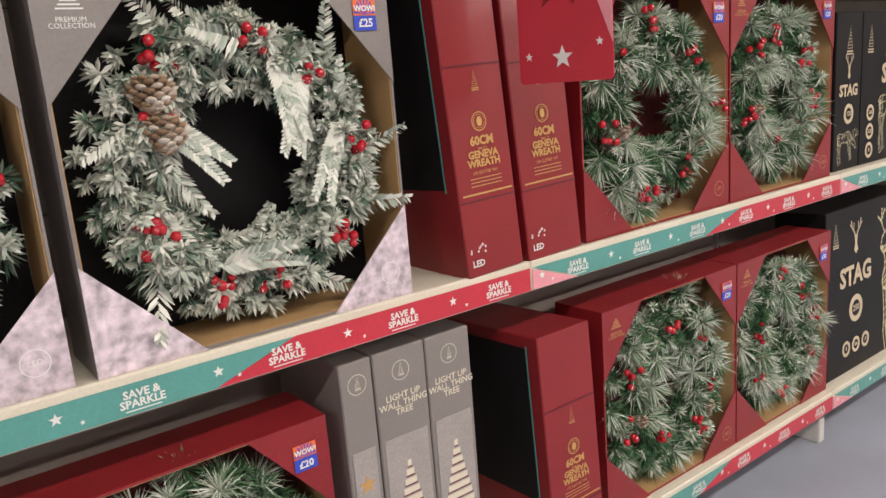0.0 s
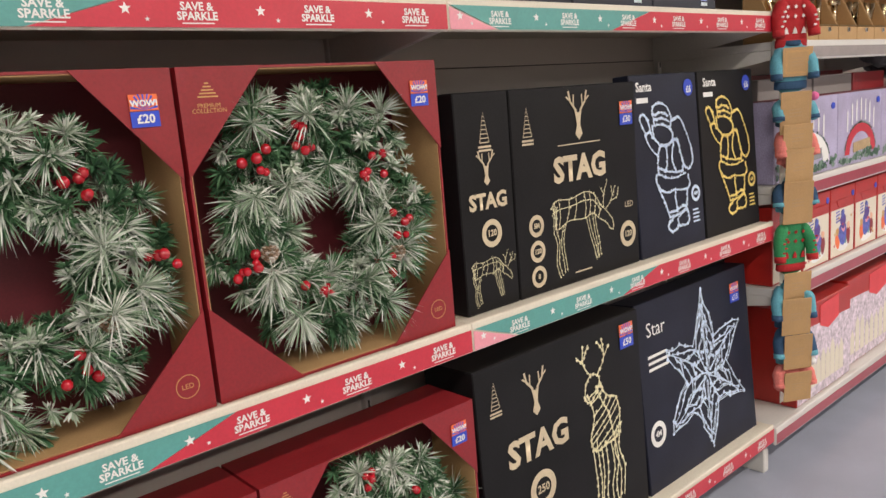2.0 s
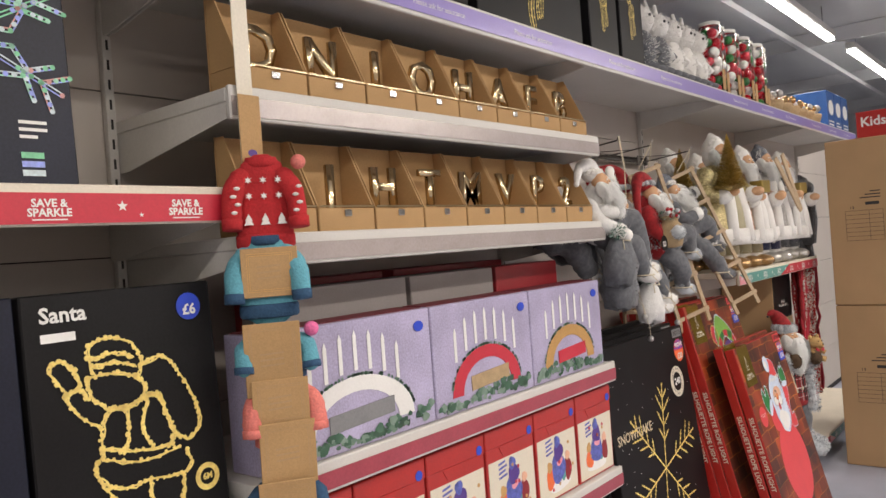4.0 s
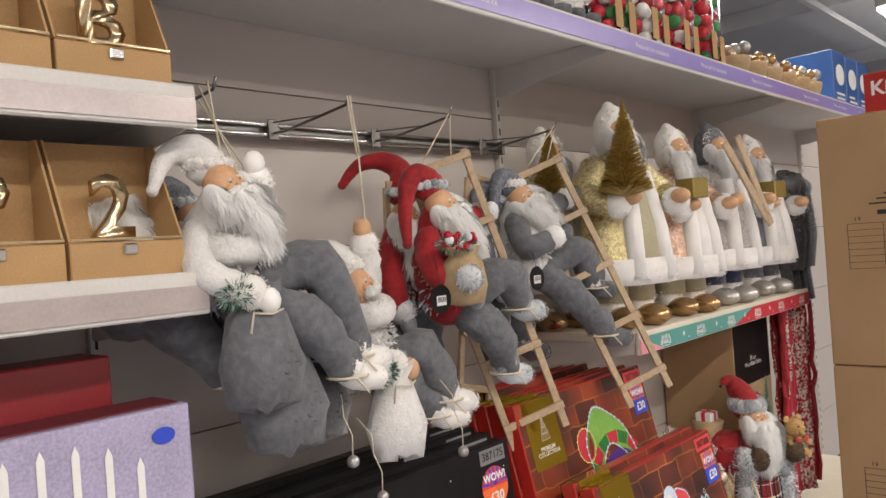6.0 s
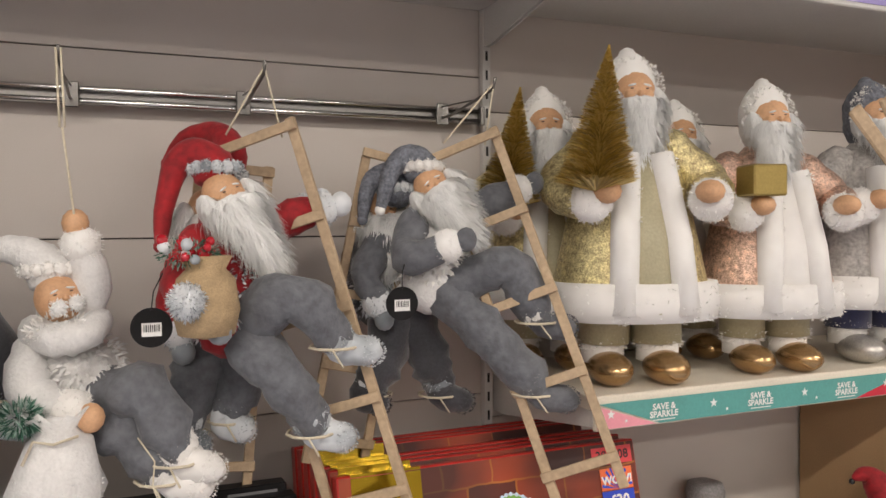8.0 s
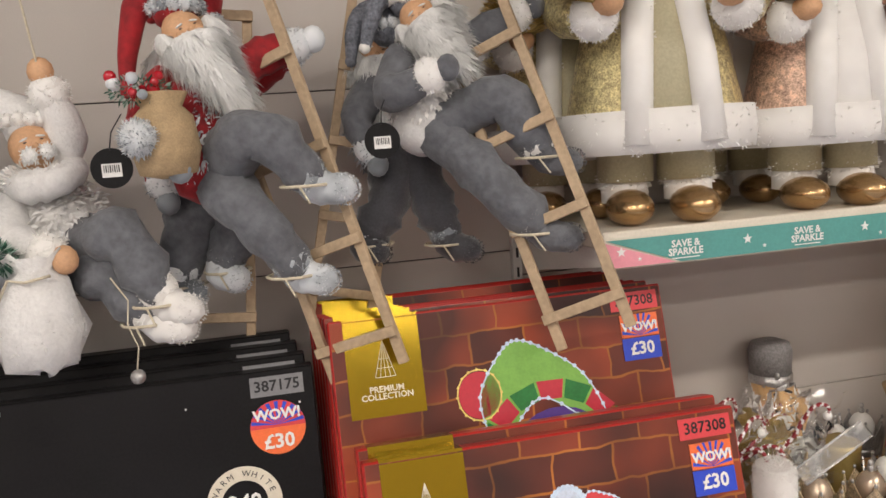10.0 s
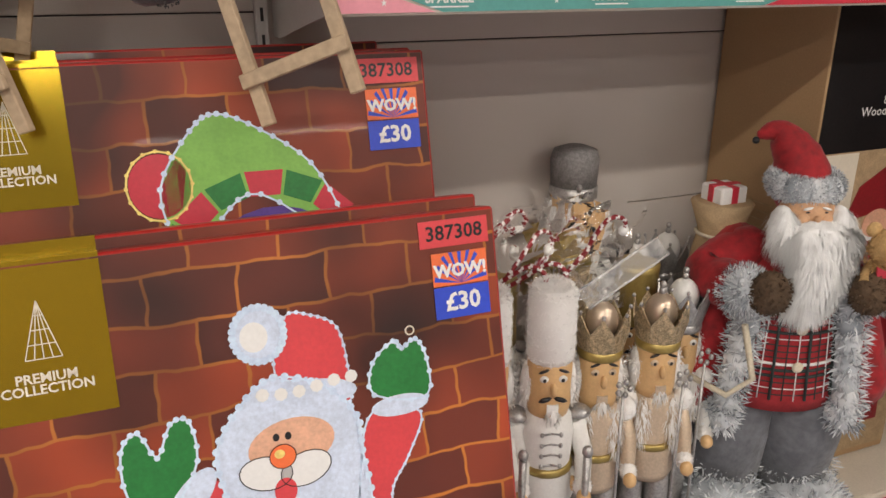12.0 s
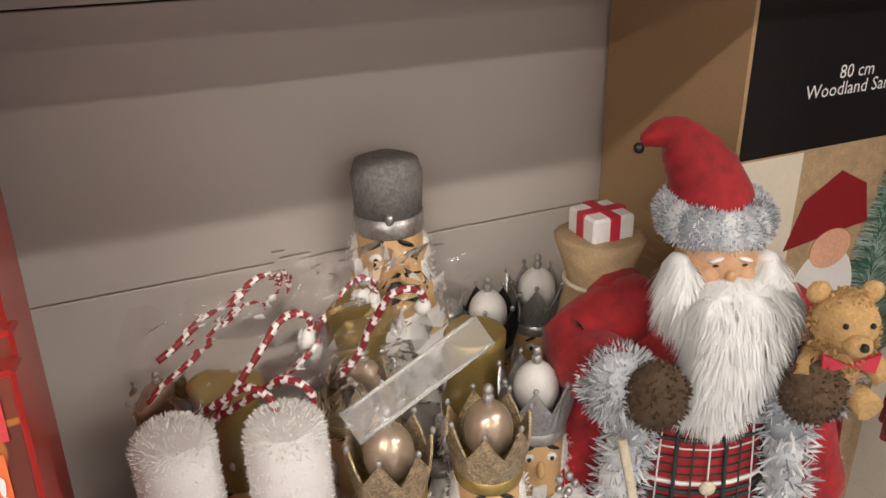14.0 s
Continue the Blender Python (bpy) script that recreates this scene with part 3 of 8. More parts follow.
for i, (x, z, w, h) in enumerate(((1.31, 1.037, 0.635, 0.632), (1.955, 1.037, 0.612, 0.632), (1.37, 0.217, 0.635, 0.615), (2.012, 0.217, 0.60, 0.615), (-0.1, 0.217, 0.63, 0.615), (-0.78, 0.217, 0.63, 0.615))):
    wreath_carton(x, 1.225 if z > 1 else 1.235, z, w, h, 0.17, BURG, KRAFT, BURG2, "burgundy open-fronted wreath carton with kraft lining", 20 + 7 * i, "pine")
for i, x in enumerate((0.125, -0.545)):
    wreath_carton(x, 1.22, 1.037, 0.635, 0.64, 0.17, GREYCARD, KRAFT, BLACK, "taupe open-fronted wreath carton with snow artwork", 90 + 9 * i, "fir", "£25", SNOWART)


def card_box(x, y, z, w, h, d, material, label, lean=0.0, turn=0.0, name="carton", group="", tip=0.0):
    c = thing(name, pose(x, y, z, -lean, tip, turn), label, "carton", group)
    part("body", box(0, w, 0, d, 0, h, 0.003), material, c)
    return c


def tree_icon(bm, x, z, h, y=-0.0025):
    for i in range(7):
        u = (i + 1) / 7
        ribbon([(x - h * 0.22 * u, z + h * (1 - u)), (x + h * 0.22 * u, z + h * (1 - u))], h * 0.03, y, bm)
    ribbon([(x - h * 0.22, z), (x, z + h), (x + h * 0.22, z)], h * 0.03, y, bm)
    for k in (0.14, 0.26):
        ribbon([(x - h * 0.3, z - h * k), (x + h * 0.3, z - h * k)], h * 0.07, y, bm)
    return bm


def stag_head(bm, x, z, s, y=-0.0025):
    flat([(x - .16 * s, z + .34 * s), (x - .1 * s, z + .1 * s), (x - .07 * s, z - .1 * s), (x - .16 * s, z - .34 * s), (x, z - .5 * s), (x + .16 * s, z - .34 * s), (x + .07 * s, z - .1 * s), (x + .1 * s, z + .1 * s), (x + .16 * s, z + .34 * s), (x, z + .24 * s)], y, bm, 0.0005)
    for q in (-1, 1):
        ribbon([(x + q * .08 * s, z + .3 * s), (x + q * .32 * s, z + .55 * s), (x + q * .4 * s, z + .85 * s)], .07 * s, y, bm)
        ribbon([(x + q * .3 * s, z + .55 * s), (x + q * .5 * s, z + .7 * s)], .05 * s, y, bm)
        ribbon([(x + q * .2 * s, z + .45 * s), (x + q * .18 * s, z + .75 * s)], .05 * s, y, bm)
    return bm


def badge(parent, x, z, r, text, material=None):
    m = material or CHAMP
    b = part("badge", ring(x, z, r * 0.8, r * 0.4, -0.0025), m, parent, "round printed badge")
    bm = words(text, r * 0.62, x, z, -0.003, bold=0.0008)
    part("badge_lettering", bm, m, b)
    return b


def smooth(pts, n=5):
    """An open smooth line through the points."""
    out = []
    for i in range(len(pts) - 1):
        a, p, q, b = [Vector(pts[min(max(i + k, 0), len(pts) - 1)]) for k in (-1, 0, 1, 2)]
        for k in range(n):
            t = k / n
            v = 0.5 * ((2 * p) + (q - a) * t + (2 * a - 5 * p + 4 * q - b) * t * t + (3 * p - a - 3 * q + b) * t ** 3)
            out.append((v.x, v.y))
    return out + [tuple(pts[-1])]


def wire_beast(x, z, s, parent, material, seed, standing=True):
    """The printed wire stag: outline with criss-cross wires and dots of light."""
    g = rag(seed)
    bm = bmesh.new()
    if standing:
        back = [(-.02, .28), (.03, .2), (.11, .16), (.13, .05), (.1, -.05)]
        belly = [(-.12, .24), (-.08, .12), (-.12, 0), (-.08, -.07), (.02, -.06)]
        legs = [[(-.11, -.02), (-.1, -.14), (-.09, -.26), (-.1, -.38), (-.07, -.5)], [(-.04, -.06), (-.03, -.2), (-.05, -.34), (-.03, -.5)], [(.1, 0), (.07, -.12), (.11, -.24), (.09, -.4)], [(.04, -.06), (.06, -.2), (.03, -.3), (.04, -.42)]]
        head = [(-.13, .3), (-.08, .34), (-.02, .31), (-.04, .25), (-.1, .2), (-.14, .23), (-.13, .3)]
        horn = [[(-.09, .34), (-.14, .41), (-.13, .5)], [(-.13, .4), (-.19, .46)], [(-.03, .33), (.03, .4), (.02, .5)], [(.02, .39), (.08, .46)], [(-.13, .44), (-.09, .5)], [(.025, .44), (-.02, .5)]]
    else:
        back = [(-.5, .22), (-.42, .28), (-.2, .27), (0, .31), (.15, .27), (.26, .14)]
        belly = [(-.46, .05), (-.42, .0), (-.25, .06), (0, .05), (.12, .08), (.25, .0)]
        legs = [[(-.46, .2), (-.48, .0), (-.44, -.14), (-.46, -.32), (-.42, -.46)], [(-.34, .02), (-.38, -.14), (-.36, -.3), (-.34, -.44)], [(.02, .06), (.06, -.1), (.12, -.26), (.16, -.4)], [(.12, .08), (.14, -.08), (.18, -.24), (.2, -.38)]]
        head = [(.26, .14), (.34, .08), (.44, -.02), (.46, -.1), (.42, -.13), (.34, -.05), (.25, .0)]
        horn = [[(.34, .1), (.42, .16), (.5, .3)], [(.42, .16), (.54, .2), (.56, .28)], [(.3, .12), (.32, .26), (.38, .38)], [(.32, .24), (.26, .32)], [(.46, .22), (.44, .32)]]
    ribs = []
    sb, sl = smooth(back, 6), smooth(belly, 6)
    for k in range(9):
        p, q = Vector(sb[min(len(sb) - 1, k * len(sb) // 9 + 1)]), Vector(sl[min(len(sl) - 1, k * len(sl) // 9 + 1)])
        ribs.append([tuple(p), tuple((p + q) / 2 + Vector((0.02, 0))), tuple(q)])
    sb2 = [((a[0] * 2 + b[0]) / 3, (a[1] * 2 + b[1]) / 3) for a, b in zip(sb, sl)]
    doubles = [[(p[0] + 0.035, p[1] + 0.01) for p in l] for l in legs]
    for ln in [sb, sl, sb2] + [smooth(l) for l in legs + doubles + [head] + horn + ribs]:
        ribbon([(x + p[0] * s, z + p[1] * s) for p in ln], 0.0021 * s / 0.3, -0.0022, bm)
        for p in ln[::2]:
            flat(circle(x + s * p[0] + g.gauss(0, .0015), z + s * p[1] + g.gauss(0, .0015), g.uniform(0.002, 0.0034) * s / 0.3, 5), -0.0026, bm, 0.0003)
    return part("stag_artwork", bm, material, parent, "printed wire stag in lights")


STAGINK = paint("stag_print", (0.78, 0.72, 0.46), 0.45, vary=0.2, scale=40)


def small_print(parent, x, z, w, rows, material=WHITE, h=0.004, seed=3):
    g = rag(seed)
    bm = bmesh.new()
    for i in range(rows):
        ribbon([(x, z - i * h * 2.2), (x + w * g.uniform(0.6, 1), z - i * h * 2.2)], h, -0.0022, bm)
    return part("small_print", bm, material, parent)


# upper-shelf stag pair: narrow side carton and wide front carton
c = card_box(2.635, 1.245, 1.037, 0.19, 0.555, 0.5 - 0.06, BLACK, "narrow black printed carton of a light-up stag", name="stag_carton", group="stag cartons")
bm = tree_icon(bmesh.new(), 0.095, 0.43, 0.075)
stag_head(bm, 0.095, 0.355, 0.065)
words("STAG", 0.055, 0.095, 0.282, -0.0025, bm, bold=0.0022)
part("print", bm, CHAMP, c, "champagne lettering and icons")
badge(c, 0.1, 0.2, 0.036, "120")
wire_beast(0.095, 0.09, 0.15, c, STAGINK, 4, False)
c = card_box(2.83, 1.245, 1.037, 0.55, 0.555, 0.12, BLACK, "wide black printed carton of a light-up stag", name="stag_carton", group="stag cartons")
bm = tree_icon(bmesh.new(), 0.06, 0.43, 0.075)
stag_head(bm, 0.275, 0.455, 0.1)
words("STAG", 0.095, 0.275, 0.325, -0.0025, bm, bold=0.004)
ribbon([(0.18, 0.395), (0.37, 0.395)], 0.003, -0.0025, bm)
part("print", bm, CHAMP, c, "champagne lettering and icons")
for i, z in enumerate((0.19, 0.12, 0.05)):
    badge(c, 0.075, z, 0.03, ("5M", "120", "8")[i])
badge(c, 0.49, 0.1, 0.04, "120")
wire_beast(0.285, 0.165, 0.29, c, STAGINK, 5, False)
small_print(c, 0.23, 0.03, 0.11, 1, CHAMP)
price_tag(c, 0.5, 0.43, "£30", 0.062)
bm = words("LED", 0.025, 0.5, 0.19, -0.0025)
part("print", bm, CHAMP, c)


SANTAX = [[(-0.192, 0.360), (-0.202, 0.482), (-0.097, 0.514), (0.010, 0.466), (0.045, 0.380), (0.014, 0.305)],
          [(-0.182, 0.429), (-0.094, 0.440), (0.004, 0.411)],
          [(-0.182, 0.390), (-0.086, 0.398), (0.014, 0.365)],
          [(-0.218, 0.344), (-0.207, 0.263), (-0.133, 0.190), (-0.020, 0.181), (0.052, 0.239), (0.023, 0.308), (-0.094, 0.348), (-0.218, 0.344)],
          [(-0.317, 0.291), (-0.384, 0.413), (-0.323, 0.438), (-0.270, 0.373), (-0.257, 0.311), (-0.317, 0.291)],
          [(-0.317, 0.291), (-0.287, 0.206), (-0.174, 0.107)],
          [(-0.257, 0.311), (-0.223, 0.255)],
          [(0.052, 0.369), (0.155, 0.386), (0.229, 0.309), (0.305, 0.156), (0.329, 0.032), (0.261, -0.037), (0.184, 0.016), (0.124, 0.187), (0.071, 0.216)],
          [(-0.180, -0.023), (-0.174, 0.107), (-0.119, 0.188), (-0.034, 0.181), (0.071, 0.212), (0.122, 0.211), (0.139, 0.134), (0.183, 0.013), (0.145, -0.047)],
          [(-0.049, 0.176), (-0.050, 0.056), (-0.081, -0.029)],
          [(0.057, 0.194), (0.020, 0.064), (0.074, -0.045)],
          [(-0.188, 0.019), (-0.023, -0.029), (0.175, -0.042)],
          [(-0.195, -0.030), (-0.003, -0.082), (0.200, -0.066)],
          [(-0.210, -0.034), (-0.213, -0.107), (-0.105, -0.186), (0.039, -0.180), (0.180, -0.195), (0.256, -0.166), (0.238, -0.093)],
          [(-0.209, -0.118), (-0.140, -0.230), (-0.064, -0.383)],
          [(0.038, -0.189), (0.038, -0.280), (0.054, -0.363)],
          [(0.213, -0.199), (0.208, -0.268), (0.194, -0.326)],
          [(-0.073, -0.351), (0.042, -0.345), (0.160, -0.320)],
          [(-0.065, -0.393), (0.059, -0.383), (0.184, -0.354)],
          [(-0.023, -0.400), (-0.095, -0.458), (-0.041, -0.511), (0.050, -0.482), (0.045, -0.421)],
          [(0.062, -0.404), (0.196, -0.366), (0.201, -0.467), (0.107, -0.482), (0.057, -0.473)]]


def rope_figure(x, z, s, parent, ink, lines, y=-0.0025, w=0.0065, soft=True):
    bm = bmesh.new()
    g = rag(len(lines))
    for ln in lines:
        ln = smooth(ln, 5) if soft else ln
        for k in range(2):
            ribbon([(x + (p[0] + g.gauss(0, .004) + 0.007 * k) * s, z + (p[1] + g.gauss(0, .004) - 0.005 * k) * s) for p in ln], w * s / 0.4, y, bm)
        for p in ln:
            flat(circle(x + s * (p[0] + g.gauss(0, .004)), z + s * (p[1] + g.gauss(0, .004)), g.uniform(0.003, 0.006) * s / 0.4, 6), y - 0.0004, bm, 0.0003)
    return part("rope_light_artwork", bm, ink, parent, "printed figure drawn in rope light")


for x, ink, t in ((3.395, LEDCOOL, NAVY), (3.79, LEDWARM, BLACK)):
    c = card_box(x, 1.245, 1.037, 0.385, 0.575, 0.06, t, "slim dark printed carton of a rope light figure", lean=3, name="rope_light_carton", group="rope light cartons")
    rope_figure(0.195, 0.272, 0.41, c, ink, SANTAX, w=0.0034)
    bm = words("Santa", 0.04, 0.03, 0.535, -0.0025, align="LEFT", bold=0.001)
    part("print", bm, WHITE, c)
    small_print(c, 0.03, 0.495, 0.09, 1, WHITE, 0.016)
    badge(c, 0.335, 0.17, 0.028, "6M", ink)
    small_print(c, 0.31, 0.115, 0.05, 4, ink, 0.006)
    t = part("price_ticket", fix(flat(circle(0.33, 0.525, 0.028, 24), -0.003)), BLUETAG, c, "round blue price ticket")
    part("ticket_lettering", words("£6", 0.03, 0.33, 0.518, -0.0038, bold=0.001), WHITE, t)

# lower shelf: tall stag and star cartons
c = card_box(2.655, 1.25, 0.217, 0.74, 0.66, 0.2, BLACK, "tall black printed carton of a light-up stag", lean=2, name="stag_carton", group="stag cartons")
bm = tree_icon(bmesh.new(), 0.07, 0.54, 0.075)
stag_head(bm, 0.23, 0.52, 0.1)
words("STAG", 0.105, 0.23, 0.385, -0.0025, bm, bold=0.004)
part("print", bm, CHAMP, c, "champagne lettering and icons")
badge(c, 0.23, 0.25, 0.055, "250")
for i in range(3):
    badge(c, 0.15 + 0.08 * i, 0.1, 0.032, ("8", "5M", "10")[i])
wire_beast(0.53, 0.31, 0.60, c, STAGINK, 6, True)
price_tag(c, 0.67, 0.55, "£50", 0.07)
c = card_box(3.41, 1.25, 0.217, 0.74, 0.66, 0.1, NAVY, "black printed carton of a star light", lean=4, name="star_carton", group="star cartons")
g = rag(8)
lines = []
for k in (1.0, 0.86, 0.62, 0.4):
    sp = star_points(0, 0, 0.5 * k, 6, 0.5, 90)
    sp = [(Vector(p).lerp(Vector(q), u / 4) + Vector((g.gauss(0, .012), g.gauss(0, .012)))) for p, q in zip(sp, sp[1:] + sp[:1]) for u in range(4)]
    sp = [(p.x, p.y) for p in sp]
    lines.append(sp + sp[:1])
for i in range(12):
    a = radians(90 + 30 * i)
    r = 0.44 if i % 2 == 0 else 0.22
    lines.append([(u * r * math.cos(a) + g.gauss(0, .008), u * r * math.sin(a) + g.gauss(0, .008)) for u in (0.1, 0.4, 0.7, 1.0)])
rope_figure(0.40, 0.32, 0.58, c, LEDCOOL, lines, w=0.0028, soft=False)
badge(c, 0.07, 0.2, 0.045, "4M", WHITE)
bm = words("Star\n", 0.07, 0.05, 0.53, -0.0025, align="LEFT")
part("print", bm, WHITE, c)
small_print(c, 0.05, 0.47, 0.16, 3, WHITE, 0.01)
price_tag(c, 0.64, 0.53, "£15", 0.065)

# ---- dolls and figures: one mesh each ----
SKIN = paint("doll_skin", (0.62, 0.36, 0.20), 0.55, vary=0.12, scale=30)
BEARD = island("white_hair", [(0.0, (0.70, 0.70, 0.70)), (0.4, (0.84, 0.84, 0.83)), (1.0, (0.9, 0.9, 0.89))], 0.8, sheen=0.3)
FURW = island("white_fur", [(0.0, (0.70, 0.68, 0.66)), (0.5, (0.82, 0.80, 0.77)), (1.0, (0.88, 0.87, 0.85))], 0.85, sheen=0.3)
FURG = island("grey_tipped_fur", [(0.0, (0.10, 0.11, 0.12)), (0.35, (0.30, 0.33, 0.36)), (0.6, (0.6, 0.63, 0.66)), (1.0, (0.82, 0.83, 0.84))], 0.85, sheen=0.3)
GREYV = paint("grey_velour", (0.125, 0.13, 0.145), 0.85, vary=0.22, scale=30, bump=0.8, grain=60, sheen=0.2)
DGREYV = paint("dark_velour", (0.05, 0.05, 0.058), 0.85, vary=0.3, scale=18, bump=0.2, sheen=0.5)
REDV = paint("red_velour", (0.30, 0.008, 0.013), 0.8, vary=0.4, scale=16, bump=0.5, grain=60, sheen=0.12)
WKNIT = paint("white_knit", (0.70, 0.69, 0.68), 0.9, vary=0.1, scale=30, bump=0.5, grain=160, sheen=0.3)
GKNIT = paint("grey_knit", (0.16, 0.17, 0.20), 0.9, vary=0.5, scale=60, bump=0.5, grain=160)
NORDIC = paint("nordic_knit", (0.42, 0.40, 0.38), 0.9, vary=0.35, scale=45, bump=0.4, grain=120)
HESSIAN = paint("hessian", (0.42, 0.30, 0.17), 0.9, vary=0.2, scale=40, bump=0.4, grain=300)
SEQGOLD = paint("gold_sequins", (0.76, 0.56, 0.30), 0.28, metal=0.7, vary=0.6, scale=90, bump=0.7, grain=260)
SEQROSE = paint("rose_sequins", (0.70, 0.44, 0.34), 0.28, metal=0.65, vary=0.6, scale=90, bump=0.7, grain=260)
OLIVE = paint("olive_satin", (0.42, 0.38, 0.25), 0.5, vary=0.12, scale=8)
BOOTGOLD = paint("gold_boot", (0.48, 0.31, 0.15), 0.25, metal=0.85, vary=0.15)
BOOTSILV = paint("silver_boot", (0.55, 0.53, 0.50), 0.3, metal=0.7, vary=0.2)
BLUEV = paint("navy_velour", (0.02, 0.025, 0.09), 0.85, vary=0.3, sheen=0.5)
GOLDBRUSH = island("gold_tinsel", [(0.0, (0.30, 0.20, 0.05)), (0.5, (0.62, 0.45, 0.12)), (1.0, (0.85, 0.7, 0.3))], 0.4, metal=0.35)
GREENBRUSH = island("green_bristle", [(0.0, (0.01, 0.05, 0.03)), (0.5, (0.04, 0.14, 0.09)), (1.0, (0.5, 0.6, 0.55))], 0.7)
WOOD = paint("bare_wood", (0.46, 0.34, 0.22), 0.7, vary=0.18, scale=12, bump=0.15, grain=90)
ROPE = paint("rope", (0.62, 0.55, 0.42), 0.9, vary=0.15, bump=0.3)
BROWNGL = paint("brown_mitten", (0.09, 0.055, 0.03), 0.9, vary=0.3, bump=0.4)
TEDDY = paint("teddy_plush", (0.52, 0.33, 0.14), 0.95, vary=0.2, scale=40, bump=0.6, grain=200)
INK = paint("black_paint", (0.012, 0.012, 0.014), 0.4)
TARTAN = paint("red_tartan", (0.33, 0.02, 0.025), 0.85, vary=0.2, scale=40, bump=0.2)
TARTLINE = paint("tartan_line", (0.03, 0.04, 0.04), 0.85)
GLITTER = paint("champagne_glitter", (0.55, 0.44, 0.28), 0.3, metal=0.7, vary=0.6, scale=120, bump=0.8, grain=400)
PEARL = paint("champagne_pearl", (0.55, 0.44, 0.33), 0.25, metal=0.6, vary=0.06)
SILVER = paint("silver_paint", (0.42, 0.41, 0.40), 0.35, metal=0.6, vary=0.3, scale=60)
GREYFELT = paint("grey_glitter_felt", (0.22, 0.21, 0.21), 0.7, vary=0.25, scale=90, bump=0.4)
WPAINT = paint("white_enamel", (0.78, 0.77, 0.74), 0.4, vary=0.06)
OLDGOLD = paint("old_gold", (0.38, 0.28, 0.09), 0.35, metal=0.6, vary=0.12)
CHAMPCOAT = paint("champagne_coat", (0.60, 0.47, 0.34), 0.35, metal=0.25, vary=0.15, scale=30)
TAN = paint("nutcracker_tan", (0.66, 0.42, 0.20), 0.5, vary=0.08)


def doll(name, bm, mats, origin, label, category="doll", group="", turn=0.0):
    bm.transform(Matrix.Translation(-Vector(origin)))
    me = bpy.data.meshes.new(name)
    bm.to_mesh(me)
    bm.free()
    for m in mats:
        me.materials.append(m)
    ob = new(name, me)
    ob.matrix_world = pose(*origin, 0, 0, turn)
    return tagged(ob, label, category, group)


def fluff(bm, c, r, count, ln, mi, seed, drop=0.0, front=False, w=0.0016):
    """Tufts of hair standing off an ellipsoid; drop pulls the tips down."""
    g = rag(seed)
    c = Vector(c)
    rr = r if isinstance(r, (list, tuple)) else (r, r, r)
    for i in range(int(count * 2.4)):
        d = Vector((g.gauss(0, 1), g.gauss(0, 1), g.gauss(0, 1))).normalized()
        if front and d.y > 0.25:
            d.y = -d.y
        p = c + Vector((d.x * rr[0], d.y * rr[1], d.z * rr[2])) * 0.93
        t = (d + Vector((g.uniform(-.7, .7), g.uniform(-.7, .7), g.uniform(-.7, .7) - drop * 1.6))).normalized()
        if drop > 0.5:
            t = (d * 0.5 + Vector((g.uniform(-.5, .5) + 0.4 * math.sin(9 * d.x + seed), g.uniform(-.4, .1), -1))).normalized()
        s = t.cross(d + Vector((0.01, 0.3, 0.02))).normalized() * w
        l = ln * g.uniform(0.35, 0.95)
        q = p + t * l * 0.6
        e = p + t * l + Vector((0, 0, -drop * l * 0.5))
        v = [bm.verts.new(k) for k in (p - s * .5, p + s * .5, q + s, q - s, e)]
        for f in (bm.faces.new(v[:4]), bm.faces.new((v[3], v[2], v[4]))):
            f.material_index = mi


def furball(bm, c, r, mi, seed, count=160, ln=0.02, drop=0.1):
    ball(c, r, bm, 12, mi)
    fluff(bm, c, r, int(count * 1.7), ln * 0.72, mi, seed, drop, False, 0.001)


def face(bm, c, s, mi_skin, mi_ink, mi_white):
    """A small plain doll face looking to -y."""
    c = Vector(c)
    ball(c, (s * 0.95, s * 0.92, s * 1.05), bm, 16, mi_skin)
    ball(c + Vector((0, -s * 0.93, -s * 0.1)), (s * 0.14, s * 0.16, s * 0.15), bm, 8, mi_skin)
    for q in (-1, 1):
        ball(c + Vector((q * s * 0.32, -s * 0.83, s * 0.12)), (s * 0.09, s * 0.05, s * 0.035), bm, 6, mi_ink)
        ball(c + Vector((q * s * 0.4, -s * 0.7, -s * 0.15)), s * 0.26, bm, 10, mi_skin)
        ball(c + Vector((q * s * 0.33, -s * 0.84, s * 0.26)), (s * 0.2, s * 0.08, s * 0.05), bm, 6, mi_white, Matrix.Rotation(q * 0.25, 4, "Y"))


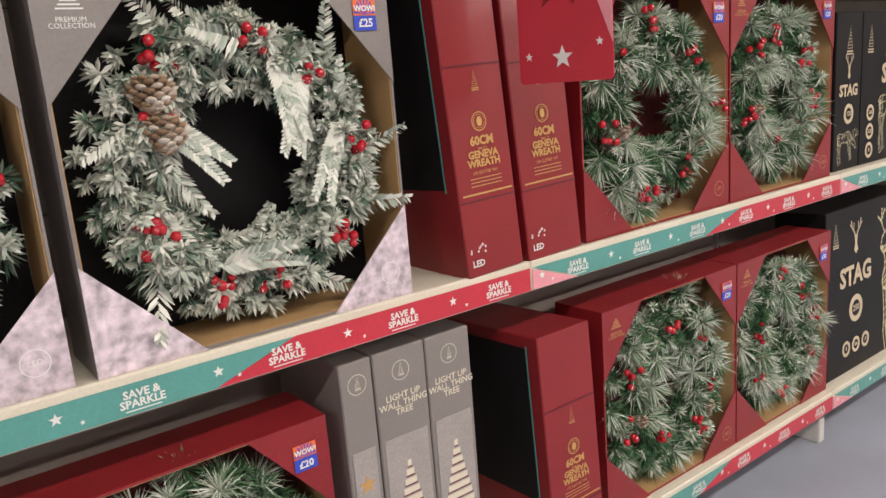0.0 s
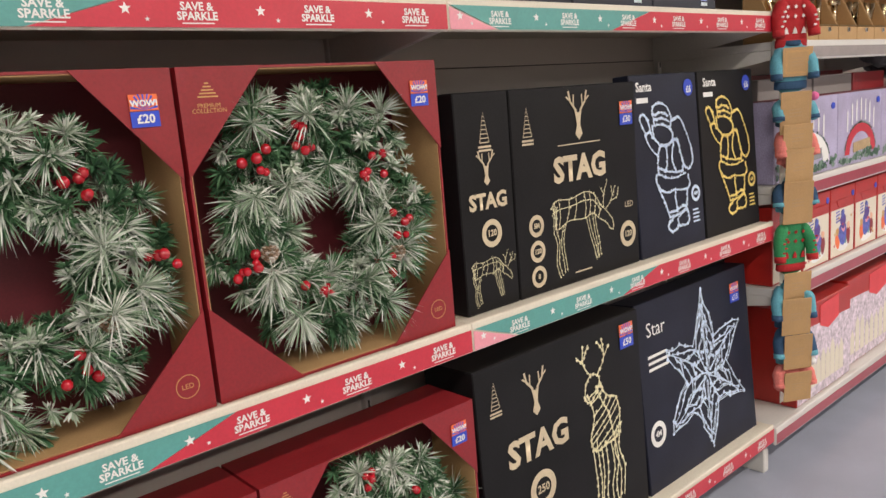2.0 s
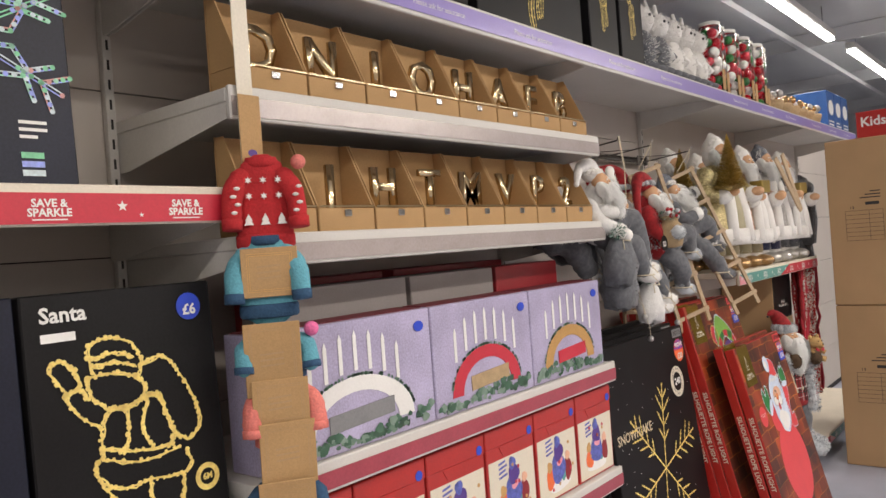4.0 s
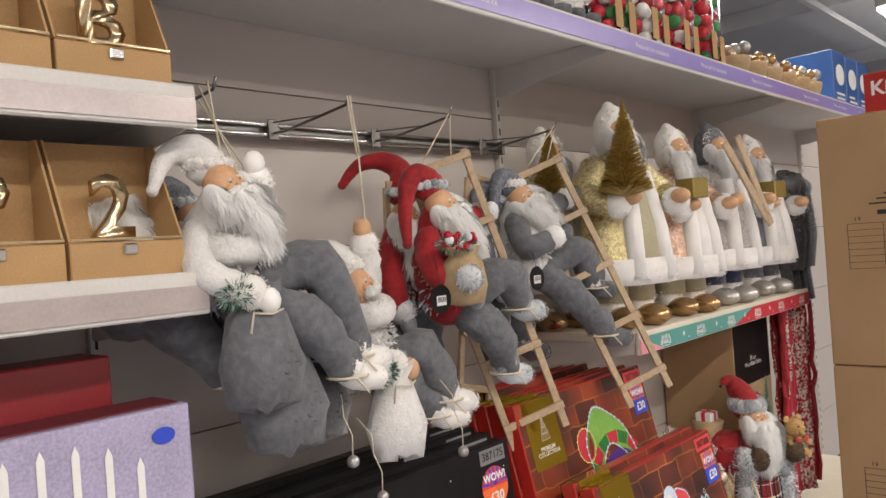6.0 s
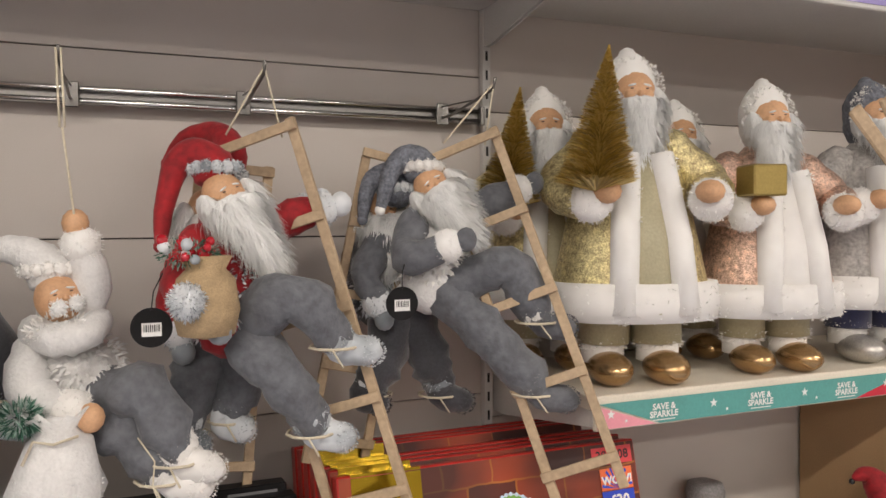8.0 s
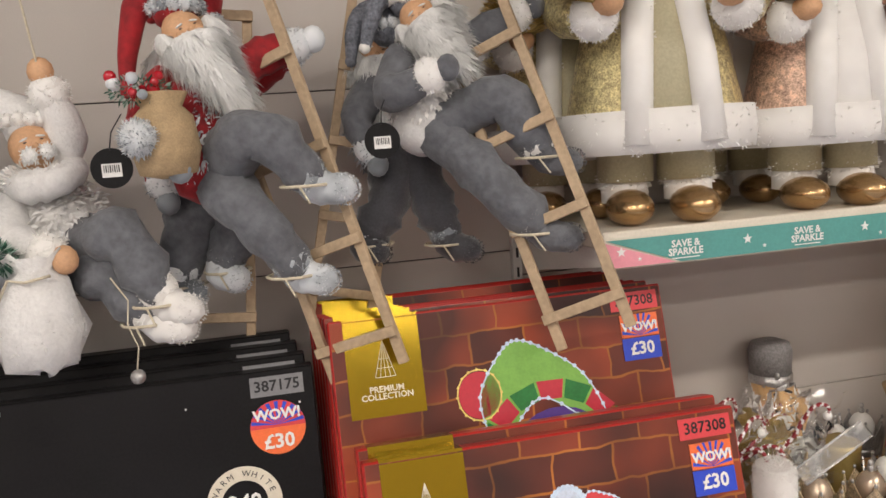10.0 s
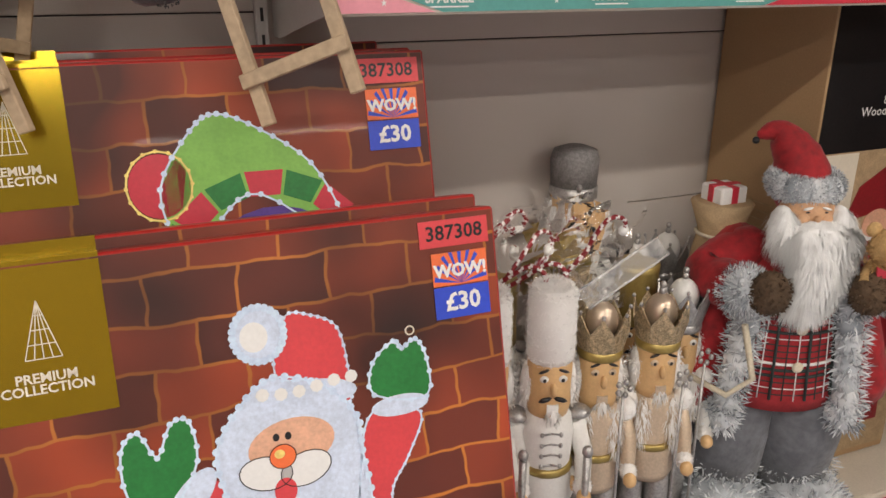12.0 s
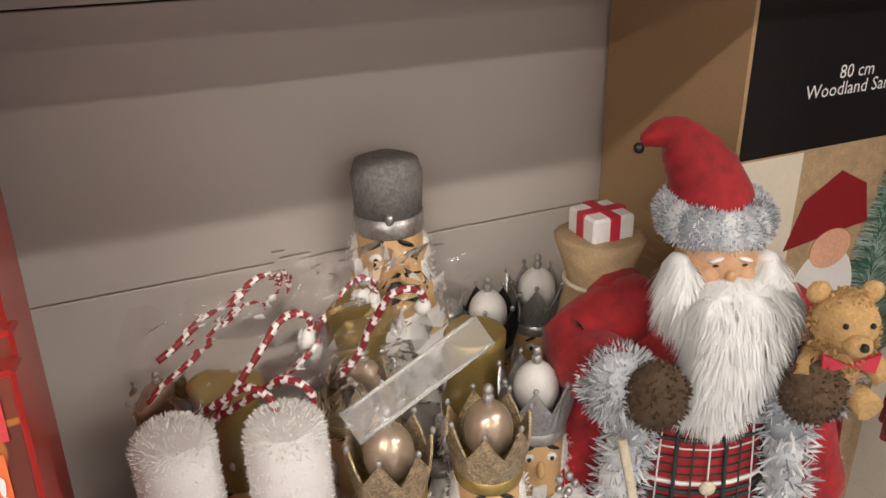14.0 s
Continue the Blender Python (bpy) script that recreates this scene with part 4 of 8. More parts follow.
def beard(bm, c, s, mi, seed, length=2.0, count=420, hair=0.06):
    """Soft locks from the cheeks down to a ragged point, with a moustache."""
    c = Vector(c)
    g = rag(seed)
    for q in (-1, 1):
        m = c + Vector((q * s * 0.35, -s * 0.88, -s * 0.38))
        ball(m, (s * 0.36, s * 0.16, s * 0.14), bm, 8, mi, Matrix.Rotation(q * 0.35, 4, "Y"))
        fluff(bm, m, (s * 0.38, s * 0.18, s * 0.16), count // 6, hair * 0.5, mi, seed + q, 0.6, True, 0.001)
        ball(c + Vector((q * s * 0.85, -s * 0.1, -s * 0.35)), (s * 0.35, s * 0.5, s * 0.65), bm, 10, mi)
        fluff(bm, c + Vector((q * s * 0.85, -s * 0.15, -s * 0.35)), (s * 0.36, s * 0.52, s * 0.66), count // 3, hair * 0.7, mi, seed + 3 * q, 0.6, True, 0.001)
    rows = max(3, int(length * 2))
    for i in range(rows):
        u = i / (rows - 1)
        wd = s * (1.15 - 0.55 * u) * (0.9 + 0.2 * g.random())
        p = c + Vector((s * 0.15 * math.sin(2.2 * u + seed), -s * (0.55 + 0.25 * math.sin(3 * u)), -s * (0.55 + length * 0.75 * u)))
        ball(p, (wd * 0.85, s * 0.42, s * 0.5), bm, 10, mi)
        fluff(bm, p, (wd, s * 0.5, s * 0.55), count // 2, hair * 0.8, mi, seed + 7 * i, 0.55, True, 0.0011)


M_DOLL = [SKIN, BEARD, None, None, None, None, None, INK, HESSIAN, BERRY, ROPE, GREENBRUSH, BROWNGL]
# slots: 0 face 1 beard 2 coat 3 trousers 4 trim 5 boots 6 hat


def climber(label, P, coat, trousers, trim, boots, hat, seed, group="hanging dolls", scale=1.0):
    """A soft hanging doll: head, curled hat, beard, coat, two arms, two legs."""
    bm = bmesh.new()
    s = 0.042 * scale
    h, hip, chest = Vector(P["head"]), Vector(P["hip"]), Vector(P["chest"])
    face(bm, h, s, 0, 7, 1)
    if P.get("beard", 2.2) > 1:
        beard(bm, h + Vector((0, -0.004, 0)), s * 1.3, 1, seed, P.get("beard", 2.2) * 0.95, 900, 0.05)
    else:
        for q in (-1, 1):
            furball(bm, h + Vector((q * s * 0.35, -s * 0.85, -s * 0.42)), s * 0.3, 1, seed + q, 60, 0.012)
    nod = Matrix.Translation(h) @ Matrix.Rotation(radians(P.get("roll", 0)), 4, "Y") @ Matrix.Rotation(radians(P.get("yaw", 0)), 4, "Z") @ Matrix.Rotation(radians(P.get("nod", 0)), 4, "X") @ Matrix.Translation(-h)
    for v in bm.verts:
        v.co = nod @ v.co
    limb([h + Vector((0, 0.02, -s * .6)), chest, (chest + hip) / 2, hip], [s * .9, s * 1.7, s * 1.8, s * 1.5], bm, 16, 2, seed)
    fluff(bm, (chest + hip) / 2, (s * 2.0, s * 2.0, s * 2.4), 240, 0.022, 2 if P.get("furry") else 4, seed + 1, 0.3, True, 0.003)
    for a in P["arms"]:
        pts = [Vector(q) for q in a]
        limb(pts, [s * 0.85] + [s * 0.85] * (len(pts) - 2) + [s * 0.65], bm, 12, P.get("sleeve", 2), seed + 6, 0.1)
        furball(bm, pts[-1] + (pts[-1] - pts[-2]).normalized() * 0.0, s * 0.82, 4, seed + 2, 110, 0.016)
        ball(pts[-1] + (pts[-1] - pts[-2]).normalized() * s * 0.95, (s * 0.55, s * 0.5, s * 0.62), bm, 10, P.get("mitt", 4))
    for l in P["legs"]:
        pts = [Vector(q) for q in l]
        limb(pts, [s * P.get("leg", 1.18)] + [s * P.get("leg", 1.18)] * (len(pts) - 2) + [s * 0.9], bm, 18, 3, seed + 7, 0.16)
        e, d = pts[-1], (pts[-1] - pts[-2]).normalized()
        furball(bm, e, s * 0.88, 4, seed + 3, 160, 0.012)
        toe = e + d * s * 1.1 + Vector((s * 0.8, -s * 0.5, 0))
        limb([e, e + d * s * 0.8, toe], [s * 0.8, s * 0.8, s * 0.65], bm, 10, 5, seed)
        fluff(bm, toe, s * 0.7, 220, 0.006, 5, seed + 4, 0, False, 0.0009)
        ring3 = [e + Vector((s * 1.1 * math.cos(k), s * 1.1 * math.sin(k), d.z * s * 0.7)) for k in [i * math.pi / 5 for i in range(11)]]
        tube(ring3, 0.003, bm, 5, 10)
        tube([ring3[7], ring3[7] + Vector((0.015, -0.02, -0.03))], 0.002, bm, 5, 10)
    hp = [Vector(q) for q in P["hat"]]
    n = len(hp)
    hp[0] = hp[0] + Vector((0, 0.012, 0.008))
    limb(hp, [s * 1.05] + [s * (1.0 - 0.75 * i / (n - 1)) for i in range(1, n)], bm, 14, 6, seed + 8, 0.05)
    ball(hp[-1], s * 0.3, bm, 8, 6 if not P.get("pom") else 4)
    br = hp[0]
    for k in range(9):
        a = math.pi * (0.95 + 1.1 * k / 8)
        furball(bm, br + Vector((s * 1.0 * math.cos(a), s * 0.9 * math.sin(a), 0.004)), s * 0.3, 4, seed + 10 + k, 40, 0.011)
    if "bag" in P:
        b = Vector(P["bag"])
        lathe([(0.012, -0.07), (0.048, -0.062), (0.058, -0.02), (0.05, 0.035), (0.034, 0.052), (0.046, 0.075)], b, bm, 14, 8)
        furball(bm, b + Vector((-0.035, -0.05, 0.0)), 0.03, 4, seed + 70, 200, 0.018)
        g = rag(seed)
        for k in range(14):
            ball(b + Vector((-0.03 + g.uniform(-.045, .045), -0.035 + g.uniform(-.03, .02), 0.085 + g.uniform(-.015, .02))), g.uniform(0.007, 0.012), bm, 8, 9 if k % 3 else 4)
        fluff(bm, b + Vector((-0.03, -0.01, 0.08)), (0.05, 0.04, 0.02), 120, 0.016, 11, seed + 8)
    if "scarf" in P:
        c = Vector(P["scarf"])
        limb([c + Vector((-0.05, 0.02, 0.0)), c + Vector((-0.02, -0.035, -0.012)), c + Vector((0.03, -0.035, -0.006)), c + Vector((0.055, 0.01, 0.012))], [0.026, 0.03, 0.03, 0.024], bm, 12, 2, seed, 0.1)
        fluff(bm, c + Vector((0, -0.02, 0)), (0.06, 0.04, 0.028), 260, 0.016, 4, seed + 9)
    mats = list(M_DOLL)
    mats[2:7] = [coat, trousers, trim, boots, hat]
    return doll("santa_doll", bm, mats, tuple(hip), label, "doll", group)


climber("red Santa doll with hessian sack climbing a wooden ladder", dict(head=(6.618, 1.335, 1.825), chest=(6.62, 1.36, 1.70), hip=(6.625, 1.34, 1.57), beard=2.7, roll=-24, yaw=20,
        arms=[[(6.57, 1.34, 1.74), (6.535, 1.29, 1.66), (6.575, 1.24, 1.61)], [(6.68, 1.36, 1.75), (6.755, 1.37, 1.785), (6.81, 1.36, 1.80)]],
        legs=[[(6.64, 1.33, 1.57), (6.705, 1.26, 1.49), (6.765, 1.275, 1.40)], [(6.66, 1.32, 1.58), (6.725, 1.235, 1.64), (6.805, 1.25, 1.56)]],
        hat=[(6.605, 1.345, 1.865), (6.575, 1.36, 1.90), (6.54, 1.365, 1.885), (6.515, 1.36, 1.81), (6.505, 1.35, 1.73)], bag=(6.575, 1.235, 1.64)), REDV, GREYV, FURG, FURG, REDV, 300)
climber("grey Santa doll with knitted hat climbing a wooden ladder", dict(head=(7.07, 1.415, 1.85), chest=(7.075, 1.43, 1.745), hip=(7.06, 1.39, 1.625), beard=2.3, mitt=3, sleeve=3, roll=-34, yaw=-4, nod=-14,
        arms=[[(7.03, 1.41, 1.78), (6.985, 1.34, 1.70), (7.055, 1.29, 1.725)], [(7.12, 1.41, 1.79), (7.21, 1.40, 1.82), (7.265, 1.38, 1.845)]],
        legs=[[(7.075, 1.38, 1.63), (7.155, 1.29, 1.525), (7.23, 1.255, 1.435)], [(7.09, 1.38, 1.63), (7.195, 1.30, 1.675), (7.265, 1.30, 1.58)]],
        hat=[(7.055, 1.43, 1.885), (7.025, 1.44, 1.915), (6.985, 1.44, 1.885), (6.955, 1.43, 1.80)], pom=True), WKNIT, GREYV, FURW, GREYV, GKNIT, 330)
climber("white Santa doll climbing a rope with a white sack", dict(head=(6.335, 1.355, 1.64), chest=(6.345, 1.39, 1.54), hip=(6.385, 1.38, 1.445), beard=0.5, mitt=0, roll=-14, yaw=22, nod=-8, scarf=(6.345, 1.345, 1.585), furry=True,
        arms=[[(6.375, 1.38, 1.60), (6.385, 1.37, 1.67), (6.372, 1.36, 1.735)], [(6.30, 1.37, 1.56), (6.285, 1.31, 1.49), (6.355, 1.27, 1.46)]],
        legs=[[(6.40, 1.37, 1.455), (6.47, 1.29, 1.47), (6.525, 1.28, 1.375)], [(6.38, 1.38, 1.435), (6.44, 1.32, 1.40), (6.50, 1.30, 1.335)]],
        hat=[(6.32, 1.37, 1.68), (6.285, 1.38, 1.72), (6.235, 1.39, 1.725), (6.185, 1.38, 1.68)]), WKNIT, GREYV, FURW, FURW, WKNIT, 360)
for k, (dx, dy, dz) in enumerate(((0, 0, 0), (-0.16, 0.16, 0.0), (0.06, 0.22, -0.05))):
    d = Vector((dx, dy, dz))
    V = lambda *v: d + Vector(v)
    climber("grey and white Santa doll hanging with a knotted sack", dict(head=V(5.935, 1.24, 1.855), chest=V(5.95, 1.29, 1.765), hip=V(5.975, 1.29, 1.66), beard=2.1, furry=True, mitt=4 if k == 0 else 3, sleeve=2 if k == 0 else 3, roll=-20, yaw=15, scarf=V(5.95, 1.25, 1.75),
            arms=[[V(5.90, 1.28, 1.77), V(5.87, 1.22, 1.70), V(5.93, 1.17, 1.66)], [V(5.99, 1.28, 1.78), V(6.02, 1.26, 1.82), V(6.005, 1.24, 1.865)]],
            legs=[[V(5.985, 1.28, 1.665), V(6.105, 1.21, 1.70), V(6.185, 1.20, 1.535)], [V(5.965, 1.27, 1.65), V(6.05, 1.19, 1.60), V(6.15, 1.185, 1.495)]], leg=1.3,
            hat=[V(5.925, 1.26, 1.885), V(5.90, 1.27, 1.925), V(5.85, 1.28, 1.91), V(5.82, 1.28, 1.85)]), WKNIT if k == 0 else GREYV, GREYV if k < 2 else DGREYV, FURW if k < 2 else FURG, FURW if k == 0 else FURG, WKNIT if k == 0 else GKNIT, 390 + 30 * k, scale=0.92)
climber("red Santa doll with long curled hat on a ladder", dict(head=(6.60, 1.45, 1.80), chest=(6.62, 1.50, 1.68), hip=(6.62, 1.52, 1.56),
        arms=[[(6.57, 1.48, 1.72), (6.53, 1.44, 1.62), (6.54, 1.42, 1.56)], [(6.67, 1.48, 1.72), (6.74, 1.47, 1.76), (6.80, 1.46, 1.80)]],
        legs=[[(6.60, 1.50, 1.56), (6.57, 1.46, 1.46), (6.55, 1.45, 1.38)], [(6.64, 1.50, 1.56), (6.66, 1.46, 1.46), (6.64, 1.45, 1.40)]],
        hat=[(6.63, 1.47, 1.86), (6.65, 1.50, 1.93), (6.62, 1.54, 1.965), (6.565, 1.58, 1.955), (6.53, 1.61, 1.905)]), REDV, GREYV, FURG, FURG, REDV, 480)
climber("dark grey Santa doll on a ladder behind the others", dict(head=(6.99, 1.54, 1.80), chest=(7.0, 1.58, 1.70), hip=(7.0, 1.59, 1.58),
        arms=[[(6.98, 1.5, 1.73), (6.93, 1.46, 1.66), (6.95, 1.44, 1.60)], [(7.08, 1.5, 1.73), (7.14, 1.48, 1.77), (7.2, 1.47, 1.80)]],
        legs=[[(7.01, 1.52, 1.57), (6.98, 1.47, 1.48), (6.94, 1.46, 1.42)], [(7.05, 1.52, 1.57), (7.08, 1.47, 1.47), (7.1, 1.46, 1.41)]],
        hat=[(7.02, 1.48, 1.84), (7.0, 1.49, 1.88), (6.95, 1.49, 1.86), (6.93, 1.48, 1.78)]), GREYV, DGREYV, FURG, DGREYV, GKNIT, 510)


def sack(x, y, z, mat, label, size=1.0):
    bm = lathe([(0.01, -0.1), (0.06, -0.09), (0.075, -0.03), (0.05, 0.05), (0.03, 0.07), (0.05, 0.1)], (0, 0, 0), None, 16, 0, True, 0.8)
    g = rag(int(z * 100))
    for v in bm.verts:
        v.co *= size * (1 + 0.06 * math.sin(3 * math.atan2(v.co.y, v.co.x) + 20 * v.co.z + 9 * x) + 0.07 * math.sin(7 * math.atan2(v.co.y, v.co.x) + 30 * v.co.z))
    fluff(bm, (0, 0, -0.03 * size), (0.07 * size, 0.06 * size, 0.07 * size), 90, 0.012, 0, 8)
    s = thing("toy_sack", pose(x, y, z), label, "toy sack")
    part("bag", bm, mat, s)
    bm = bmesh.new()
    fluff(bm, (-0.05, -0.02, 0.10), (0.025, 0.02, 0.02), 160, 0.026, 0, 12)
    part("fir_sprig", bm, GREENBRUSH, s, "small frosted fir sprig")
    part("cord", tube([(0.035, -0.03, 0.065), (0.0, -0.05, 0.06), (-0.03, -0.035, 0.064), (-0.045, -0.045, 0.03)], 0.0025), ROPE, s)
    return s


sack(6.335, 1.25, 1.36, WKNIT, "white knitted toy sack with a fir sprig")
sack(5.955, 1.19, 1.56, GREYV, "grey velour toy sack hanging beside a doll", 1.1)
sack(6.13, 1.27, 1.445, DGREYV, "dark grey velour toy sack hanging beside a doll", 1.0)
sack(6.03, 1.24, 1.47, GREYV, "grey velour toy sack hanging beside a doll", 1.2)


def ladder(top, foot, width, rungs, label, twist=0.0):
    """Two rails and flat rungs between the middles top and foot."""
    t, f = Vector(top), Vector(foot)
    l = thing("wooden_ladder", Matrix.Translation(f), label, "ladder", "doll ladders")
    t, f = t - f, Vector((0, 0, 0))
    ax = (t - f).normalized()
    side = Vector((math.cos(radians(twist)), -math.sin(radians(twist)), 0))
    side -= ax * ax.dot(side)
    side.normalize()
    nrm = ax.cross(side)
    basis = Matrix((side, nrm, ax)).transposed().to_4x4()
    L = (t - f).length
    for q in (-1, 1):
        bm = box(q * width / 2 - 0.010, q * width / 2 + 0.010, -0.006, 0.006, 0, L * (1 if q > 0 else 0.97), 0.0015)
        bm.transform(basis)
        part("rail", bm, WOOD, l)
    for i in range(rungs):
        z = L * (0.08 + 0.9 * i / (rungs - 1))
        bm = box(-width / 2 - 0.012, width / 2 + 0.012, -0.0165, -0.0075, z - 0.010, z + 0.010, 0.0015)
        bm.transform(basis)
        part("rung", bm, WOOD, l)
    return l


ladder((6.685, 1.40, 1.955), (6.89, 1.27, 1.172), 0.16, 5, "small bare wood doll ladder on two cords", 35)
ladder((7.14, 1.40, 1.955), (7.306, 1.15, 1.215), 0.14, 5, "small bare wood doll ladder on two cords", 38)
ladder((6.66, 1.50, 1.90), (6.60, 1.47, 1.22), 0.14, 5, "small bare wood doll ladder hanging at the back")
ladder((7.02, 1.52, 1.93), (6.86, 1.48, 1.24), 0.13, 5, "small bare wood doll ladder hanging at the back")

# chrome rail and hooks
rail = thing("display_rail", pose(5.88, 1.655, 2.05), "chrome display rail with prong hooks on the back wall", "rail")
for z in (-0.013, 0.013):
    part("bar", tube([(0, 0, z), (0.7, 0, z), (1.425, 0, z)], 0.0065, None, 10), CHROME, rail)
part("backing", box(0, 1.42, 0.008, 0.014, -0.019, 0.019, 0.002), STEEL, rail)
part("end_stop", box(1.418, 1.43, -0.012, 0.012, -0.024, 0.024, 0.002), STEEL, rail)
for x in (0.13, 0.9, 1.40):
    part("wall_bracket", box(x - 0.012, x + 0.012, 0.019, 0.043, -0.016, 0.016), STEEL, rail)
for x in (6.0, 6.343, 6.699, 7.191):
    h = thing("prong_hook", pose(x, 1.655, 2.05), "thin steel prong hook on the display rail", "hook", "prong hooks")
    part("clip", box(-0.016, 0.016, -0.014, -0.0075, -0.028, 0.026, 0.002), STEEL, h)
    part("prong", tube([(0, -0.014, -0.01), (0, -0.06, -0.012), (0, -0.30, 0.012), (0, -0.312, 0.035)], 0.0035), STEEL, h)
    part("brace", tube([(0, -0.014, 0.018), (0, -0.2, 0.004)], 0.002), STEEL, h)


def cord(a, b, sag=0.0, r=0.0022, label="thin twine cord hanging from a hook"):
    a, b = Vector(a), Vector(b)
    c = thing("cord", Matrix.Translation(a), label, "cord", "hanging cords")
    part("string", tube([(b - a) * u + Vector((0, 0, -sag * 4 * u * (1 - u))) for u in (0, .25, .5, .75, 1)], r, None, 5), ROPE, c)


for dx in (-0.004, 0.004):
    cord((6.343 + dx, 1.345, 2.08), (6.348 + dx, 1.33, 1.94))
cord((6.348, 1.33, 1.94), (6.37, 1.345, 1.72))
for hx, ly, l in ((6.699, 1.395, (6.63, 6.74)), (7.191, 1.395, (7.09, 7.19))):
    for lx in l:
        cord((hx, 1.35, 2.075), (lx, ly, 1.945))
for k, x in enumerate((5.985, 5.995, 6.01)):
    cord((x, 1.35 + 0.05 * k, 2.075), (x - 0.02 + 0.03 * k, 1.28, 1.88 - 0.02 * k))
for x, y, z in ((6.16, 1.2, 1.30), (6.25, 1.22, 1.20), (6.49, 1.2, 1.24)):
    b = thing("jingle_bell", pose(x, y, z), "small silver bell hanging on twine", "bell", "bells")
    part("bell", ball((0, 0, 0), 0.013, None, 12), SILVER, b)
    part("twine", tube([(0, 0, 0.012), (0.006, 0.004, 0.05), (-0.008, 0.01, 0.09), (-0.004, 0.018, 0.13), (-0.03, 0.03, 0.17)], 0.0014, None, 5), ROPE, b)
for x, y, z in ((6.485, 1.23, 1.595), (6.955, 1.29, 1.61)):
    t = thing("swing_tag", pose(x, y, z), "round black swing tag with a white barcode label", "tag", "swing tags")
    part("disc", fix(flat(circle(0, 0, 0.034), 0, None, 0.0015)), BLACK, t)
    part("sticker", fix(flat([(-.016, -.015), (.016, -.015), (.016, .008), (-.016, .008)], -0.001)), WHITE, t)
    bm = bmesh.new()
    for i in range(8):
        ribbon([(-.012 + .0034 * i, -.007), (-.012 + .0034 * i, .005)], 0.0012 + 0.0008 * (i % 2), -0.0018, bm)
    part("barcode", bm, INK, t)
    part("loop", tube([(0, 0, 0.03), (0.004, 0.01, 0.06), (0.02, 0.03, 0.09)], 0.0012, None, 5), INK, t)


def bottle_tree(bm, base, h, r, mi, seed, lean=(0, 0)):
    g = rag(seed)
    b = Vector(base)
    for i in range(4200):
        u = g.random() ** 1.4
        a = g.uniform(0, 2 * math.pi)
        p = b + Vector((lean[0] * u, lean[1] * u, h * u))
        d = Vector((math.cos(a), math.sin(a), 0.25)) * r * (1.02 - u)
        s = Vector((-math.sin(a), math.cos(a), g.uniform(-0.6, 0.6))) * 0.0016
        v = [bm.verts.new(k) for k in (p - s * 0.6, p + s * 0.6, p + d * g.uniform(0.8, 1.05) + s, p + d * 0.86 - s)]
        bm.faces.new(v).material_index = mi
    tube([b, b + Vector((lean[0], lean[1], h))], 0.003, bm, 5, mi)


